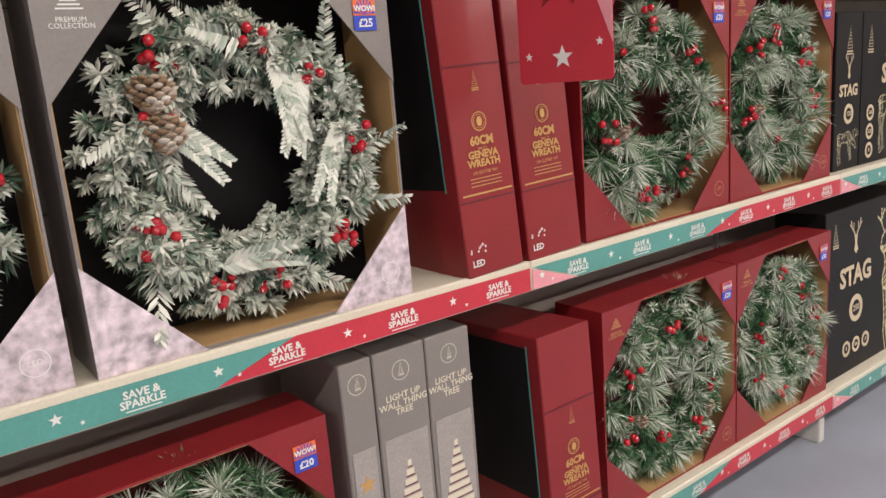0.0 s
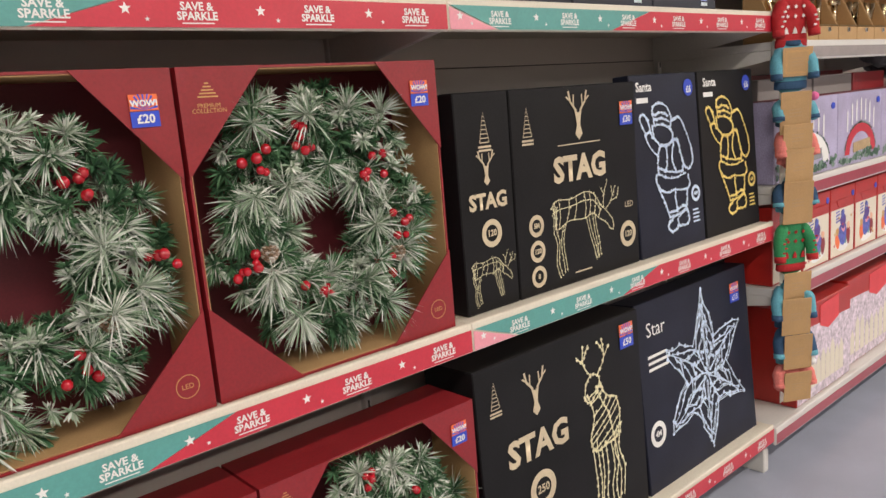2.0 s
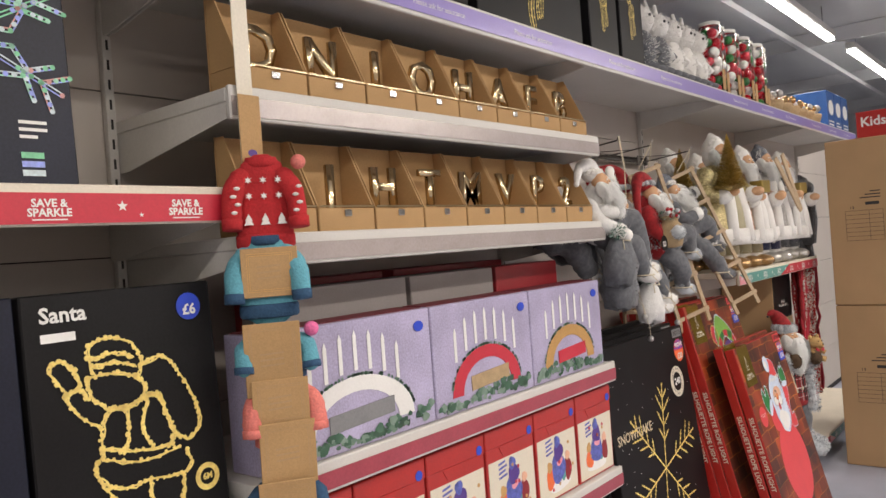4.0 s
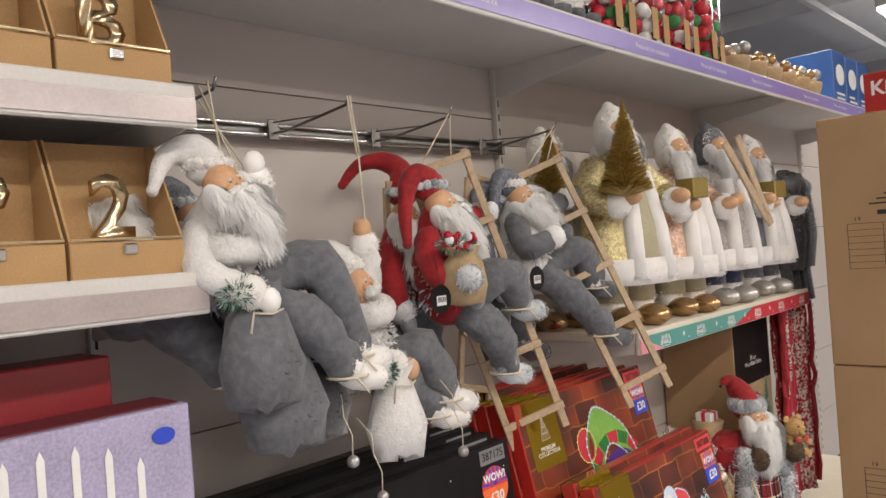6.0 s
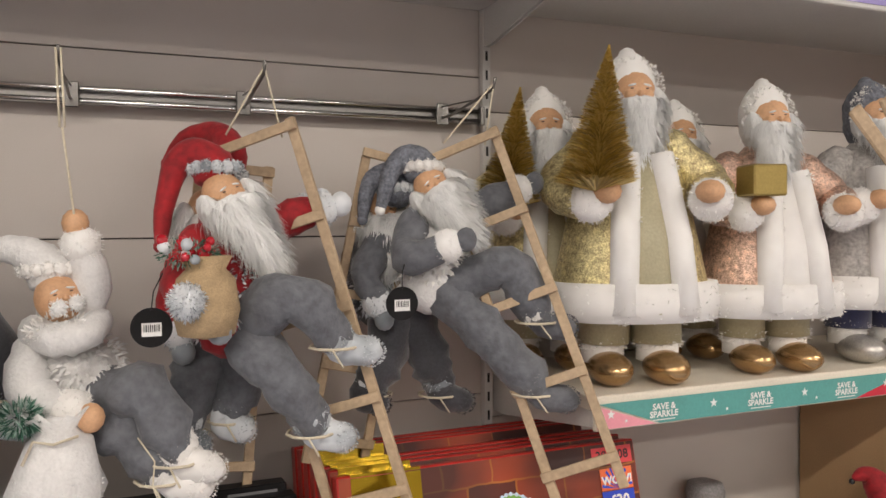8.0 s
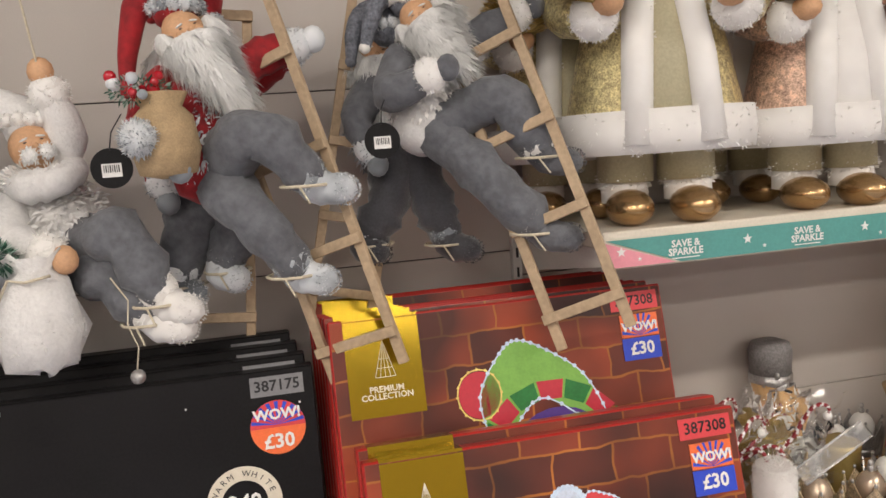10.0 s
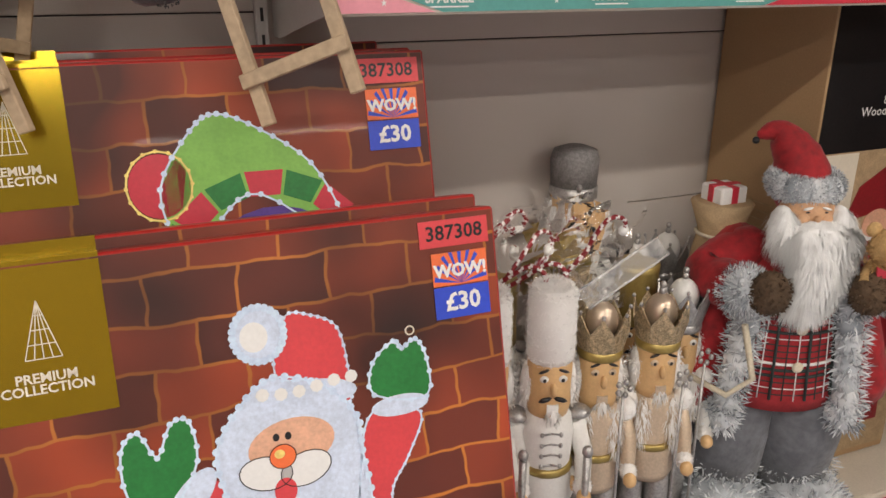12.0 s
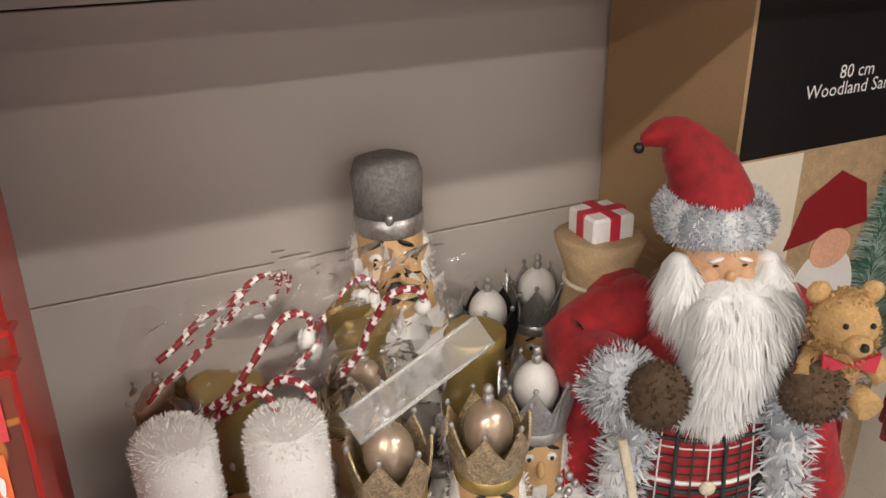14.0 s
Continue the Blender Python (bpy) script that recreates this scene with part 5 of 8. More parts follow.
def robed(x, y, z, h, label, coat, inner, trousers, boots, hat, seed, item="tree", turn=0.0):
    """A standing robed doll with fur-edged coat and boots."""
    bm, k = bmesh.new(), h / 0.74
    S = lambda *v: Vector(v) * k
    for q in (-1, 1):
        ball(S(q * 0.062, -0.05, 0.032), (0.046 * k, 0.075 * k, 0.036 * k), bm, 14, 5)
        tube([S(q * 0.062, 0, 0.04), S(q * 0.062, 0, 0.1)], 0.046 * k, bm, 12, 4)
        fluff(bm, S(q * 0.062, 0, 0.085), (0.05 * k, 0.05 * k, 0.04 * k), 220, 0.018, 4, seed + q)
        tube([S(q * 0.06, 0, 0.08), S(q * 0.055, 0, 0.3)], 0.055 * k, bm, 12, 3)
    lathe([(0.17 * k, 0.15 * k), (0.175 * k, 0.19 * k), (0.15 * k, 0.3 * k), (0.12 * k, 0.43 * k), (0.1 * k, 0.5 * k), (0.05 * k, 0.55 * k)], (0, 0, 0), bm, 26, 2, True, 0.72)
    lathe([(0.165 * k, 0.135 * k), (0.19 * k, 0.135 * k), (0.195 * k, 0.17 * k), (0.19 * k, 0.215 * k), (0.17 * k, 0.215 * k)], (0, 0, 0), bm, 30, 4, True, 0.74)
    g = rag(seed)
    for i in range(420):
        a = g.uniform(0, 2 * math.pi)
        fluff(bm, (0.19 * k * math.cos(a), 0.14 * k * math.sin(a), g.uniform(0.14, 0.21) * k), 0.004, 1, 0.013, 4, seed + i)
    tube([S(0.008, -0.085, 0.15), S(0.008, -0.075, 0.3), S(0.004, -0.05, 0.48)], [0.058 * k, 0.052 * k, 0.04 * k], bm, 14, 8)
    for q in (-1, 1):
        tube([S(q * 0.066 + 0.01, -0.118, 0.15), S(q * 0.056 + 0.008, -0.105, 0.3), S(q * 0.035, -0.075, 0.48)], 0.03 * k, bm, 10, 4)
        for z2 in (0.16, 0.22, 0.28, 0.34, 0.4, 0.46):
            fluff(bm, S(q * (0.066 - (z2 - .16) * 0.1) + 0.009, -0.118 + (z2 - .16) * 0.13, z2), 0.029 * k, 60, 0.009, 4, seed + int(z2 * 100) + q)
        limb([S(q * 0.09, 0, 0.5), S(q * 0.165, -0.03, 0.42), S(q * 0.135, -0.11, 0.385)], [0.045 * k, 0.046 * k, 0.04 * k], bm, 12, 2, seed)
        furball(bm, S(q * 0.125, -0.125, 0.385), 0.045 * k, 4, seed + 30 + q, 180, 0.016)
        ball(S(q * 0.105, -0.165, 0.40), (0.028 * k, 0.034 * k, 0.024 * k), bm, 10, 0)
    hd = S(0, -0.02, 0.615)
    face(bm, hd, 0.05 * k, 0, 7, 1)
    beard(bm, hd, 0.056 * k, 1, seed + 5, 3.2, 700, 0.045)
    limb([hd + S(0, 0.028, -0.03), hd + S(0, 0.028, 0.03), hd + S(0, 0.03, 0.065), hd + S(0, 0.035, 0.09)], [0.056 * k, 0.058 * k, 0.045 * k, 0.02 * k], bm, 14, 6, seed, 0.02)
    for i in range(15):
        a = math.pi * (0.1 + 1.8 * i / 14) - math.pi / 2
        fluff(bm, hd + S(0.058 * math.sin(a), 0.0, 0.012 + 0.056 * math.cos(a)), 0.011 * k, 40, 0.01, 4, seed + 50 + i)
    if item == "tree":
        bottle_tree(bm, S(-0.13, -0.17, 0.40), 0.29 * k, 0.085 * k, 9, seed, (0.04, 0.03))
    elif item == "gift":
        box(-0.15 * k, -0.07 * k, -0.21 * k, -0.13 * k, 0.42 * k, 0.49 * k, 0.004, bm, 9)
        furball(bm, S(0.02, -0.05, 0.56), 0.03 * k, 4, seed + 77)
    elif item == "skis":
        for q in (-0.02, 0.02):
            b = box(-0.018 * k, 0.018 * k, -0.006, 0.006, -0.14 * k, 0.24 * k, 0.004)
            b.transform(Matrix.Translation(S(-0.03 + q, -0.2, 0.42)) @ Matrix.Rotation(-0.6 + q * 5, 4, "Y"))
            me = bpy.data.meshes.new("ski")
            b.to_mesh(me)
            b.free()
            n0 = len(bm.faces)
            bm.from_mesh(me)
            bpy.data.meshes.remove(me)
            bm.faces.ensure_lookup_table()
            for f in bm.faces[n0:]:
                f.material_index = 9
    mats = [SKIN, BEARD, coat, trousers, FURW, boots, hat, INK, inner, {"tree": GOLDBRUSH, "gift": OLDGOLD}.get(item, WOOD)]
    ob = doll("standing_santa", bm, mats, (0, 0, 0), label, "doll", "standing Santas")
    ob.matrix_world = pose(x, y, z, 0, 0, turn)
    return ob


robed(7.545, 1.35, 1.402, 0.80, "standing Santa doll in gold sequin robe with white fur", SEQGOLD, OLIVE, OLIVE, BOOTGOLD, FURW, 600, "tree", -16)
robed(7.44, 1.57, 1.402, 0.74, "standing Santa doll in gold sequin robe at the back", SEQGOLD, OLIVE, OLIVE, BOOTGOLD, FURW, 600, "tree", -16)
robed(7.94, 1.33, 1.402, 0.75, "standing Santa doll in rose sequin robe with gift", SEQROSE, FURW, OLIVE, BOOTGOLD, FURW, 640, "gift", -14)
robed(8.31, 1.33, 1.402, 0.78, "standing Santa doll in grey nordic jumper with skis", NORDIC, NORDIC, BLUEV, BOOTSILV, GKNIT, 680, "skis", -12)
robed(8.74, 1.33, 1.402, 0.755, "standing Santa doll in silver grey coat and white fur", GREYV, WKNIT, GREYV, BOOTSILV, FURW, 720, "gift", -14)
robed(7.86, 1.57, 1.402, 0.73, "standing Santa doll in rose sequin robe at the back", SEQROSE, FURW, OLIVE, BOOTGOLD, FURW, 640, "gift", -14)
for i, x in enumerate((9.15, 9.33, 9.52)):
    bm = bmesh.new()
    tube([(0, 0, -0.3), (0.01, 0, -0.12), (0, 0, 0.08), (0.02, 0, 0.2)], [0.07, 0.09, 0.075, 0.03], bm, 12, 0)
    fluff(bm, (0, 0, -0.05), (0.09, 0.08, 0.25), 500, 0.03, 1, 60 + i)
    ball((0, -0.03, 0.12), 0.055, bm, 10, 1)
    for q in (-1, 1):
        tube([(q * .05, 0, -.26), (q * .06, -.02, -.48)], [0.03, 0.025], bm, 8, 0)
    doll("plush_gnome", bm, [GREYV, FURG], (0, 0, 0), "long grey plush gnome hanging with dangling legs", "soft toy", "plush gnomes").location = (x, 1.33 + 0.03 * i, 1.78)


# ---- nutcrackers ----
def nutcracker(x, y, z, h, hat, label, body=None, seed=1, turn=0.0, coat=None):
    bm, k = bmesh.new(), h / 0.66
    king = hat in ("crown", "white_crown", "dark_crown")
    mats = [TAN, FURW, (CHAMPCOAT if hat == "crown" else WPAINT), coat or SILVER, INK, GLITTER, PEARL, OLDGOLD, GREYFELT, SILVER, WPAINT]
    box(-0.075 * k, 0.075 * k, -0.06 * k, 0.06 * k, 0, 0.02 * k, 0.004, bm, 9)
    for q in (-1, 1):
        ball((q * 0.033 * k, -0.02 * k, 0.036 * k), (0.024 * k, 0.042 * k, 0.02 * k), bm, 10, 2)
        fluff(bm, (q * 0.033 * k, -0.02 * k, 0.045 * k), (0.024 * k, 0.036 * k, 0.02 * k), 90, 0.012, 1, seed + q)
        lathe([(0.024 * k, 0.05 * k), (0.024 * k, 0.13 * k), (0.03 * k, 0.15 * k), (0.026 * k, 0.25 * k)], (q * 0.033 * k, 0, 0), bm, 14, 3 if q else 2)
    lathe([(0.055 * k, 0.22 * k), (0.065 * k, 0.24 * k), (0.052 * k, 0.3 * k), (0.058 * k, 0.38 * k), (0.05 * k, 0.41 * k), (0.02 * k, 0.42 * k)], (0, 0, 0), bm, 20, 2)
    lathe([(0.058 * k, 0.295 * k), (0.06 * k, 0.30 * k), (0.058 * k, 0.31 * k)], (0, 0, 0), bm, 20, 7)
    for i in range(0 if king else 4):
        for q in (-1, 1):
            ball((q * 0.02 * k, -0.055 * k, (0.32 + 0.022 * i) * k), 0.005 * k, bm, 6, 9)
            tube([(q * 0.02 * k, -0.055 * k, (0.32 + 0.022 * i) * k), (0, -0.058 * k, (0.325 + 0.022 * i) * k)], 0.002 * k, bm, 4, 9)
    for q in (-1, 1):
        tube([(q * 0.06 * k, 0, 0.39 * k), (q * 0.082 * k, -0.01 * k, 0.32 * k), (q * 0.07 * k, -0.06 * k, 0.28 * k)], [0.022 * k, 0.02 * k, 0.017 * k], bm, 10, 2)
        furball(bm, (q * 0.07 * k, -0.062 * k, 0.278 * k), 0.02 * k, 1, seed + 9 + q, 70, 0.01)
        ball((q * 0.068 * k, -0.085 * k, 0.27 * k), 0.016 * k, bm, 10, 0)
        ball((q * 0.068 * k, 0, 0.405 * k), (0.026 * k, 0.026 * k, 0.012 * k), bm, 10, 9)
    if king:
        tube([(0.03 * k, -0.1 * k, 0.02 * k), (0.03 * k, -0.1 * k, 0.47 * k)], 0.004 * k, bm, 8, 9)
        for i in range(5):
            ball(((0.03 + 0.014 * math.cos(1.26 * i)) * k, -0.1 * k, (0.485 + 0.014 * math.sin(1.26 * i)) * k), 0.007 * k, bm, 6, 9)
        for q in (-1, 1):
            fluff(bm, (q * 0.035 * k, -0.04 * k, 0.36 * k), (0.022 * k, 0.02 * k, 0.06 * k), 110, 0.02, 1, seed + 33 + q, 0.6, True, 0.0012)
            furball(bm, (q * 0.066 * k, -0.02 * k, 0.40 * k), 0.024 * k, 1, seed + 50 + q, 80, 0.012)
    else:
        tube([(0.068 * k, -0.09 * k, 0.10 * k), (0.068 * k, -0.09 * k, 0.36 * k)], [0.004 * k, 0.009 * k], bm, 8, 9)
        ball((0.068 * k, -0.09 * k, 0.37 * k), 0.012 * k, bm, 8, 9)
    lathe([(0.042 * k, 0.41 * k), (0.047 * k, 0.43 * k), (0.047 * k, 0.515 * k), (0.042 * k, 0.525 * k)], (0, 0, 0), bm, 20, 0)
    for q in (-1, 1):
        ball((q * 0.043 * k, 0.008 * k, 0.465 * k), (0.018 * k, 0.028 * k, 0.045 * k), bm, 8, 1)
        fluff(bm, (q * 0.045 * k, 0.01 * k, 0.462 * k), (0.02 * k, 0.03 * k, 0.048 * k), 190, 0.014, 1, seed + 20 + q, 0.4, False, 0.0011)
    ball((0, 0.03 * k, 0.465 * k), (0.045 * k, 0.026 * k, 0.05 * k), bm, 10, 1)
    for f in [f for f in bm.faces if f.material_index == 1 and f.calc_center_median().y < -0.03 * k and 0.42 * k < f.calc_center_median().z < 0.52 * k and len(f.verts) < 5]:
        bm.faces.remove(f)
    ball((0, -0.05 * k, 0.475 * k), (0.008 * k, 0.014 * k, 0.014 * k), bm, 8, 0)
    for q in (-1, 1):
        ball((q * 0.019 * k, -0.044 * k, 0.494 * k), (0.01 * k, 0.005 * k, 0.007 * k), bm, 8, 2)
        ball((q * 0.019 * k, -0.048 * k, 0.493 * k), 0.004 * k, bm, 6, 4)
        ball((q * 0.02 * k, -0.045 * k, 0.51 * k), (0.013 * k, 0.003 * k, 0.0032 * k), bm, 6, 4, Matrix.Rotation(q * 0.3, 4, "Y"))
        if not king:
            ball((q * 0.016 * k, -0.047 * k, 0.454 * k), (0.015 * k, 0.005 * k, 0.005 * k), bm, 6, 4, Matrix.Rotation(q * 0.25, 4, "Y"))
    box(-0.012 * k, 0.012 * k, -0.05 * k, -0.044 * k, 0.425 * k, 0.444 * k, 0, bm, 2)
    fluff(bm, (0, -0.046 * k, 0.425 * k), (0.014 * k, 0.008 * k, 0.01 * k), 60, 0.024, 1, seed + 40, 0.8)
    if hat == "fur":
        lathe([(0.045 * k, 0.515 * k), (0.05 * k, 0.53 * k), (0.05 * k, 0.64 * k), (0.04 * k, 0.655 * k)], (0, 0, 0), bm, 18, 1)
        for q in range(6):
            fluff(bm, (0, 0, (0.53 + 0.022 * q) * k), (0.05 * k, 0.05 * k, 0.03 * k), 1000, 0.010, 1, seed + 60 + q, 0.0, False, 0.0008)
    elif hat == "shako":
        lathe([(0.048 * k, 0.515 * k), (0.05 * k, 0.518 * k), (0.049 * k, 0.537 * k)], (0, 0, 0), bm, 22, 9)
        lathe([(0.047 * k, 0.537 * k), (0.05 * k, 0.58 * k), (0.044 * k, 0.595 * k), (0.02 * k, 0.602 * k)], (0, 0, 0), bm, 22, 8)
        ball((0, -0.05 * k, 0.54 * k), 0.007 * k, bm, 8, 9)
    elif hat == "drum":
        lathe([(0.052 * k, 0.515 * k), (0.058 * k, 0.52 * k), (0.058 * k, 0.64 * k), (0.06 * k, 0.645 * k), (0.06 * k, 0.66 * k), (0.05 * k, 0.662 * k)], (0, 0, 0), bm, 22, 7)
        ball((0, -0.06 * k, 0.57 * k), 0.006 * k, bm, 8, 9)
    else:
        dome, band = {"crown": (6, 5), "white_crown": (2, 9), "dark_crown": (2, 4)}[hat]
        lathe([(0.05 * k, 0.515 * k), (0.052 * k, 0.52 * k), (0.052 * k, 0.535 * k)], (0, 0, 0), bm, 22, 7 if hat == "crown" else 9)
        n, rows = 28, []
        for i in range(n):
            a = 2 * math.pi * i / n
            zt = 0.575 + 0.035 * abs((i % 4) - 2) / 2
            rows.append([bm.verts.new((r * k * math.cos(a), r * k * math.sin(a), zz * k)) for r, zz in ((0.052, 0.535), (0.063, zt), (0.059, zt), (0.048, 0.537))])
        for i in range(n):
            p, q = rows[i], rows[(i + 1) % n]
            for j in range(3):
                bm.faces.new((p[j], q[j], q[j + 1], p[j + 1])).material_index = band
        for i in range(0, n, 4):
            ball(rows[i][1].co + Vector((0, 0, 0.004)), 0.005 * k, bm, 6, 9)
        ball((0, 0, 0.585 * k), (0.038 * k, 0.038 * k, 0.042 * k), bm, 16, dome)
        ball((0, 0, 0.632 * k), 0.009 * k, bm, 8, 9)
        tube([(0, 0, 0.62 * k), (0, 0, 0.64 * k)], 0.003 * k, bm, 6, 9)
        ball((0, 0, 0.645 * k), 0.008 * k, bm, 8, 9)
    ob = doll("nutcracker", bm, mats, (0, 0, 0), label, "nutcracker", "nutcrackers")
    wide = 0.8 if hat == "shako" else 0.86
    ob.matrix_world = pose(x, y, z, 0, 0, turn) @ Matrix.Diagonal((wide, wide, 1, 1))
    return ob


NZ = 0.163
for x, y, h, hat, label in ((7.735, 1.225, 0.695, "fur", "white nutcracker figure with a white fur hat"), (7.858, 1.245, 0.665, "crown", "champagne nutcracker king with a glittered crown"),
                            (7.988, 1.235, 0.665, "crown", "champagne nutcracker king with a glittered crown"), (8.095, 1.30, 0.655, "white_crown", "silver nutcracker king with white dome crown"),
                            (8.13, 1.52, 0.655, "dark_crown", "nutcracker king with dark crown and white dome"), (7.995, 1.60, 0.935, "shako", "tall grey nutcracker soldier with a felt shako"),
                            (8.045, 1.40, 0.63, "drum", "gold-hatted wooden nutcracker drummer"), (7.62, 1.26, 0.69, "fur", "white nutcracker figure with a white fur hat"),
                            (7.87, 1.41, 0.66, "crown", "champagne nutcracker king with a glittered crown"), (7.70, 1.40, 0.64, "drum", "gold-hatted wooden nutcracker drummer"),
                            (7.90, 1.53, 0.64, "drum", "gold-hatted wooden nutcracker drummer"), (8.24, 1.55, 0.66, "white_crown", "silver nutcracker king with white dome crown"),
                            (8.53, 1.33, 0.62, "white_crown", "silver nutcracker king with white dome crown"), (7.62, 1.52, 0.62, "crown", "champagne nutcracker king with a glittered crown")):
    nutcracker(x + 0.012, y + 0.02, NZ, h, hat, label, None, int(x * 1000), -18)

# the standing woodland Santa
bm = bmesh.new()
for q in (-1, 1):
    ball((q * 0.085, -0.06, 0.06), (0.085, 0.11, 0.06), bm, 14, 5)
    fluff(bm, (q * 0.085, -0.06, 0.065), (0.088, 0.115, 0.062), 900, 0.022, 5, 810 + q)
    tube([(q * 0.07, 0, 0.08), (q * 0.075, 0, 0.2), (q * 0.06, 0.01, 0.34)], [0.07, 0.085, 0.08], bm, 16, 3)
    fluff(bm, (q * 0.08, 0, 0.125), (0.08, 0.08, 0.03), 260, 0.026, 5, 820 + q)
lathe([(0.12, 0.30), (0.125, 0.33), (0.115, 0.45), (0.10, 0.56), (0.06, 0.62)], (0, 0, 0), bm, 24, 8, True, 0.85)
for i in range(13):
    a = math.radians(-150 + 10 * i)
    tube([(0.127 * math.cos(a), 0.112 * math.sin(a), 0.33), (0.117 * math.cos(a), 0.101 * math.sin(a), 0.45), (0.103 * math.cos(a), 0.09 * math.sin(a), 0.56)], 0.003 if i % 3 == 1 else 0.0013, bm, 4, 9 if i % 3 else 11)
for z, r in [(0.34 + 0.0125 * i, 0.1265 - 0.0012 * i) for i in range(14)]:
    tube([(r * math.cos(math.radians(-165 + 15 * i)), r * 0.86 * math.sin(math.radians(-165 + 15 * i)), z) for i in range(11)], 0.0032 if round(z * 1000) % 3 == 0 else 0.0012, bm, 4, 11 if round(z * 80) % 4 == 0 else 9)
for i in range(2):
    ball((0.0, -0.108 + 0.005 * i, 0.40 + 0.075 * i), (0.011, 0.005, 0.011), bm, 10, 10)
for q in (-1, 1):
    limb([(q * 0.09, 0.02, 0.60), (q * 0.14, 0.01, 0.45), (q * 0.165, -0.01, 0.32)], [0.046, 0.058, 0.066], bm, 14, 2, 6, 0.05)
    for z in (0.28, 0.32, 0.36, 0.40, 0.44, 0.48, 0.52):
        fluff(bm, (q * (0.12 - (z - .28) * 0.12), -0.085, z), (0.028, 0.03, 0.03), 90, 0.026, 4, 830 + int(z * 100) + q)
        ball((q * (0.12 - (z - .28) * 0.12), -0.08, z), (0.026, 0.028, 0.03), bm, 8, 4)
    for i in range(6):
        p = (q * (0.11 + 0.02 * i), -0.075 + 0.02 * i, 0.285 + 0.006 * i)
        ball(p, 0.028, bm, 8, 4)
        fluff(bm, p, 0.028, 90, 0.026, 4, 860 + i + 10 * q)
    limb([(q * 0.075, 0.0, 0.605), (q * 0.15, -0.01, 0.555), (q * 0.12, -0.09, 0.555)], [0.042, 0.048, 0.042], bm, 14, 2, 5, 0.06)
    ball((q * 0.12, -0.10, 0.555), 0.042, bm, 12, 4)
    fluff(bm, (q * 0.12, -0.10, 0.555), 0.043, 760, 0.02, 4, 880 + q, 0, False, 0.0012)
    ball((q * 0.088, -0.14, 0.565), (0.036, 0.032, 0.04), bm, 12, 12)
    fluff(bm, (q * 0.088, -0.14, 0.565), (0.036, 0.032, 0.04), 260, 0.01, 12, 890 + q)
face(bm, (0, -0.04, 0.69), 0.05, 0, 7, 1)
beard(bm, (0, -0.055, 0.686), 0.06, 1, 900, 2.5, 2800, 0.05)
hatp = [Vector(p) for p in ((0, -0.012, 0.72), (-0.008, -0.002, 0.765), (-0.026, 0.01, 0.80), (-0.05, 0.02, 0.822), (-0.075, 0.02, 0.815))]
limb(hatp, [0.056, 0.047, 0.035, 0.022, 0.01], bm, 16, 2, 3, 0.03)
ball(hatp[-1] + Vector((-0.01, 0, -0.01)), 0.007, bm, 8, 7)
for i in range(16):
    a = 2 * math.pi * i / 16
    p = (0.047 * math.cos(a), -0.018 + 0.046 * math.sin(a), 0.733 + 0.006 * math.sin(a))
    ball(p, (0.022, 0.022, 0.026), bm, 8, 4)
    fluff(bm, p, (0.0225, 0.0225, 0.0265), 380, 0.009, 4, 920 + i, 0, False, 0.0008)
tube([(-0.12, -0.13, 0.5), (-0.1, -0.15, 0.40), (-0.14, -0.14, 0.36), (-0.2, -0.1, 0.38)], 0.006, bm, 6, 10)
ob = doll("woodland_santa", bm, [SKIN, BEARD, REDV, GREYV, FURG, FURG, REDV, INK, TARTAN, TARTLINE, ROPE, WHITE, BROWNGL], (0, 0, 0), "large standing Santa doll in red coat and tartan waistcoat", "doll")
ob.matrix_world = pose(8.345, 1.285, NZ, 0, 0, -22) @ Matrix.Scale(1.115, 4)
bm = bmesh.new()
ball((0, 0, 0.045), (0.042, 0.034, 0.05), bm, 12)
ball((0, -0.012, 0.115), 0.04, bm, 12)
ball((0, -0.05, 0.105), (0.018, 0.018, 0.015), bm, 8)
ball((0, -0.066, 0.11), 0.006, bm, 6, 1)
for q in (-1, 1):
    ball((q * 0.032, 0.0, 0.15), (0.016, 0.009, 0.016), bm, 8)
    ball((q * 0.016, -0.046, 0.128), 0.004, bm, 6, 1)
    tube([(q * 0.03, -0.01, 0.07), (q * 0.05, -0.04, 0.05)], 0.015, bm, 8)
    tube([(q * 0.022, -0.01, 0.02), (q * 0.035, -0.05, 0.01)], 0.018, bm, 8)
    flat([(0, 0.072), (q * 0.035, 0.088), (q * 0.032, 0.06)], -0.045, bm, 0.006, 2)
fluff(bm, (0, -0.01, 0.1), (0.042, 0.04, 0.06), 500, 0.008, 0, 41, 0, False, 0.002)
doll("teddy_bear", bm, [TEDDY, INK, RED], (0, 0, 0), "small tan teddy bear with red ribbon", "soft toy").matrix_world = pose(8.42, 1.118, 0.765, 0, 0, -25)
s = thing("gift_sack", pose(8.262, 1.41, 0.155), "hessian sack holding a wrapped gift", "sack")
bm = lathe([(0.06, 0), (0.072, 0.05), (0.075, 0.3), (0.07, 0.55), (0.052, 0.66), (0.046, 0.69), (0.068, 0.755), (0.06, 0.76)], (0, 0, 0), None, 18)
part("bag", bm, HESSIAN, s)
part("gift_box", box(-0.035, 0.035, -0.035, 0.035, 0.735, 0.795, 0.004), WHITE, s, "white wrapped gift")
bm = box(-0.008, 0.008, -0.0365, 0.0365, 0.734, 0.7965)
box(-0.0367, 0.0367, -0.008, 0.008, 0.7345, 0.7968, bm=bm)
part("ribbon", bm, RED, s)
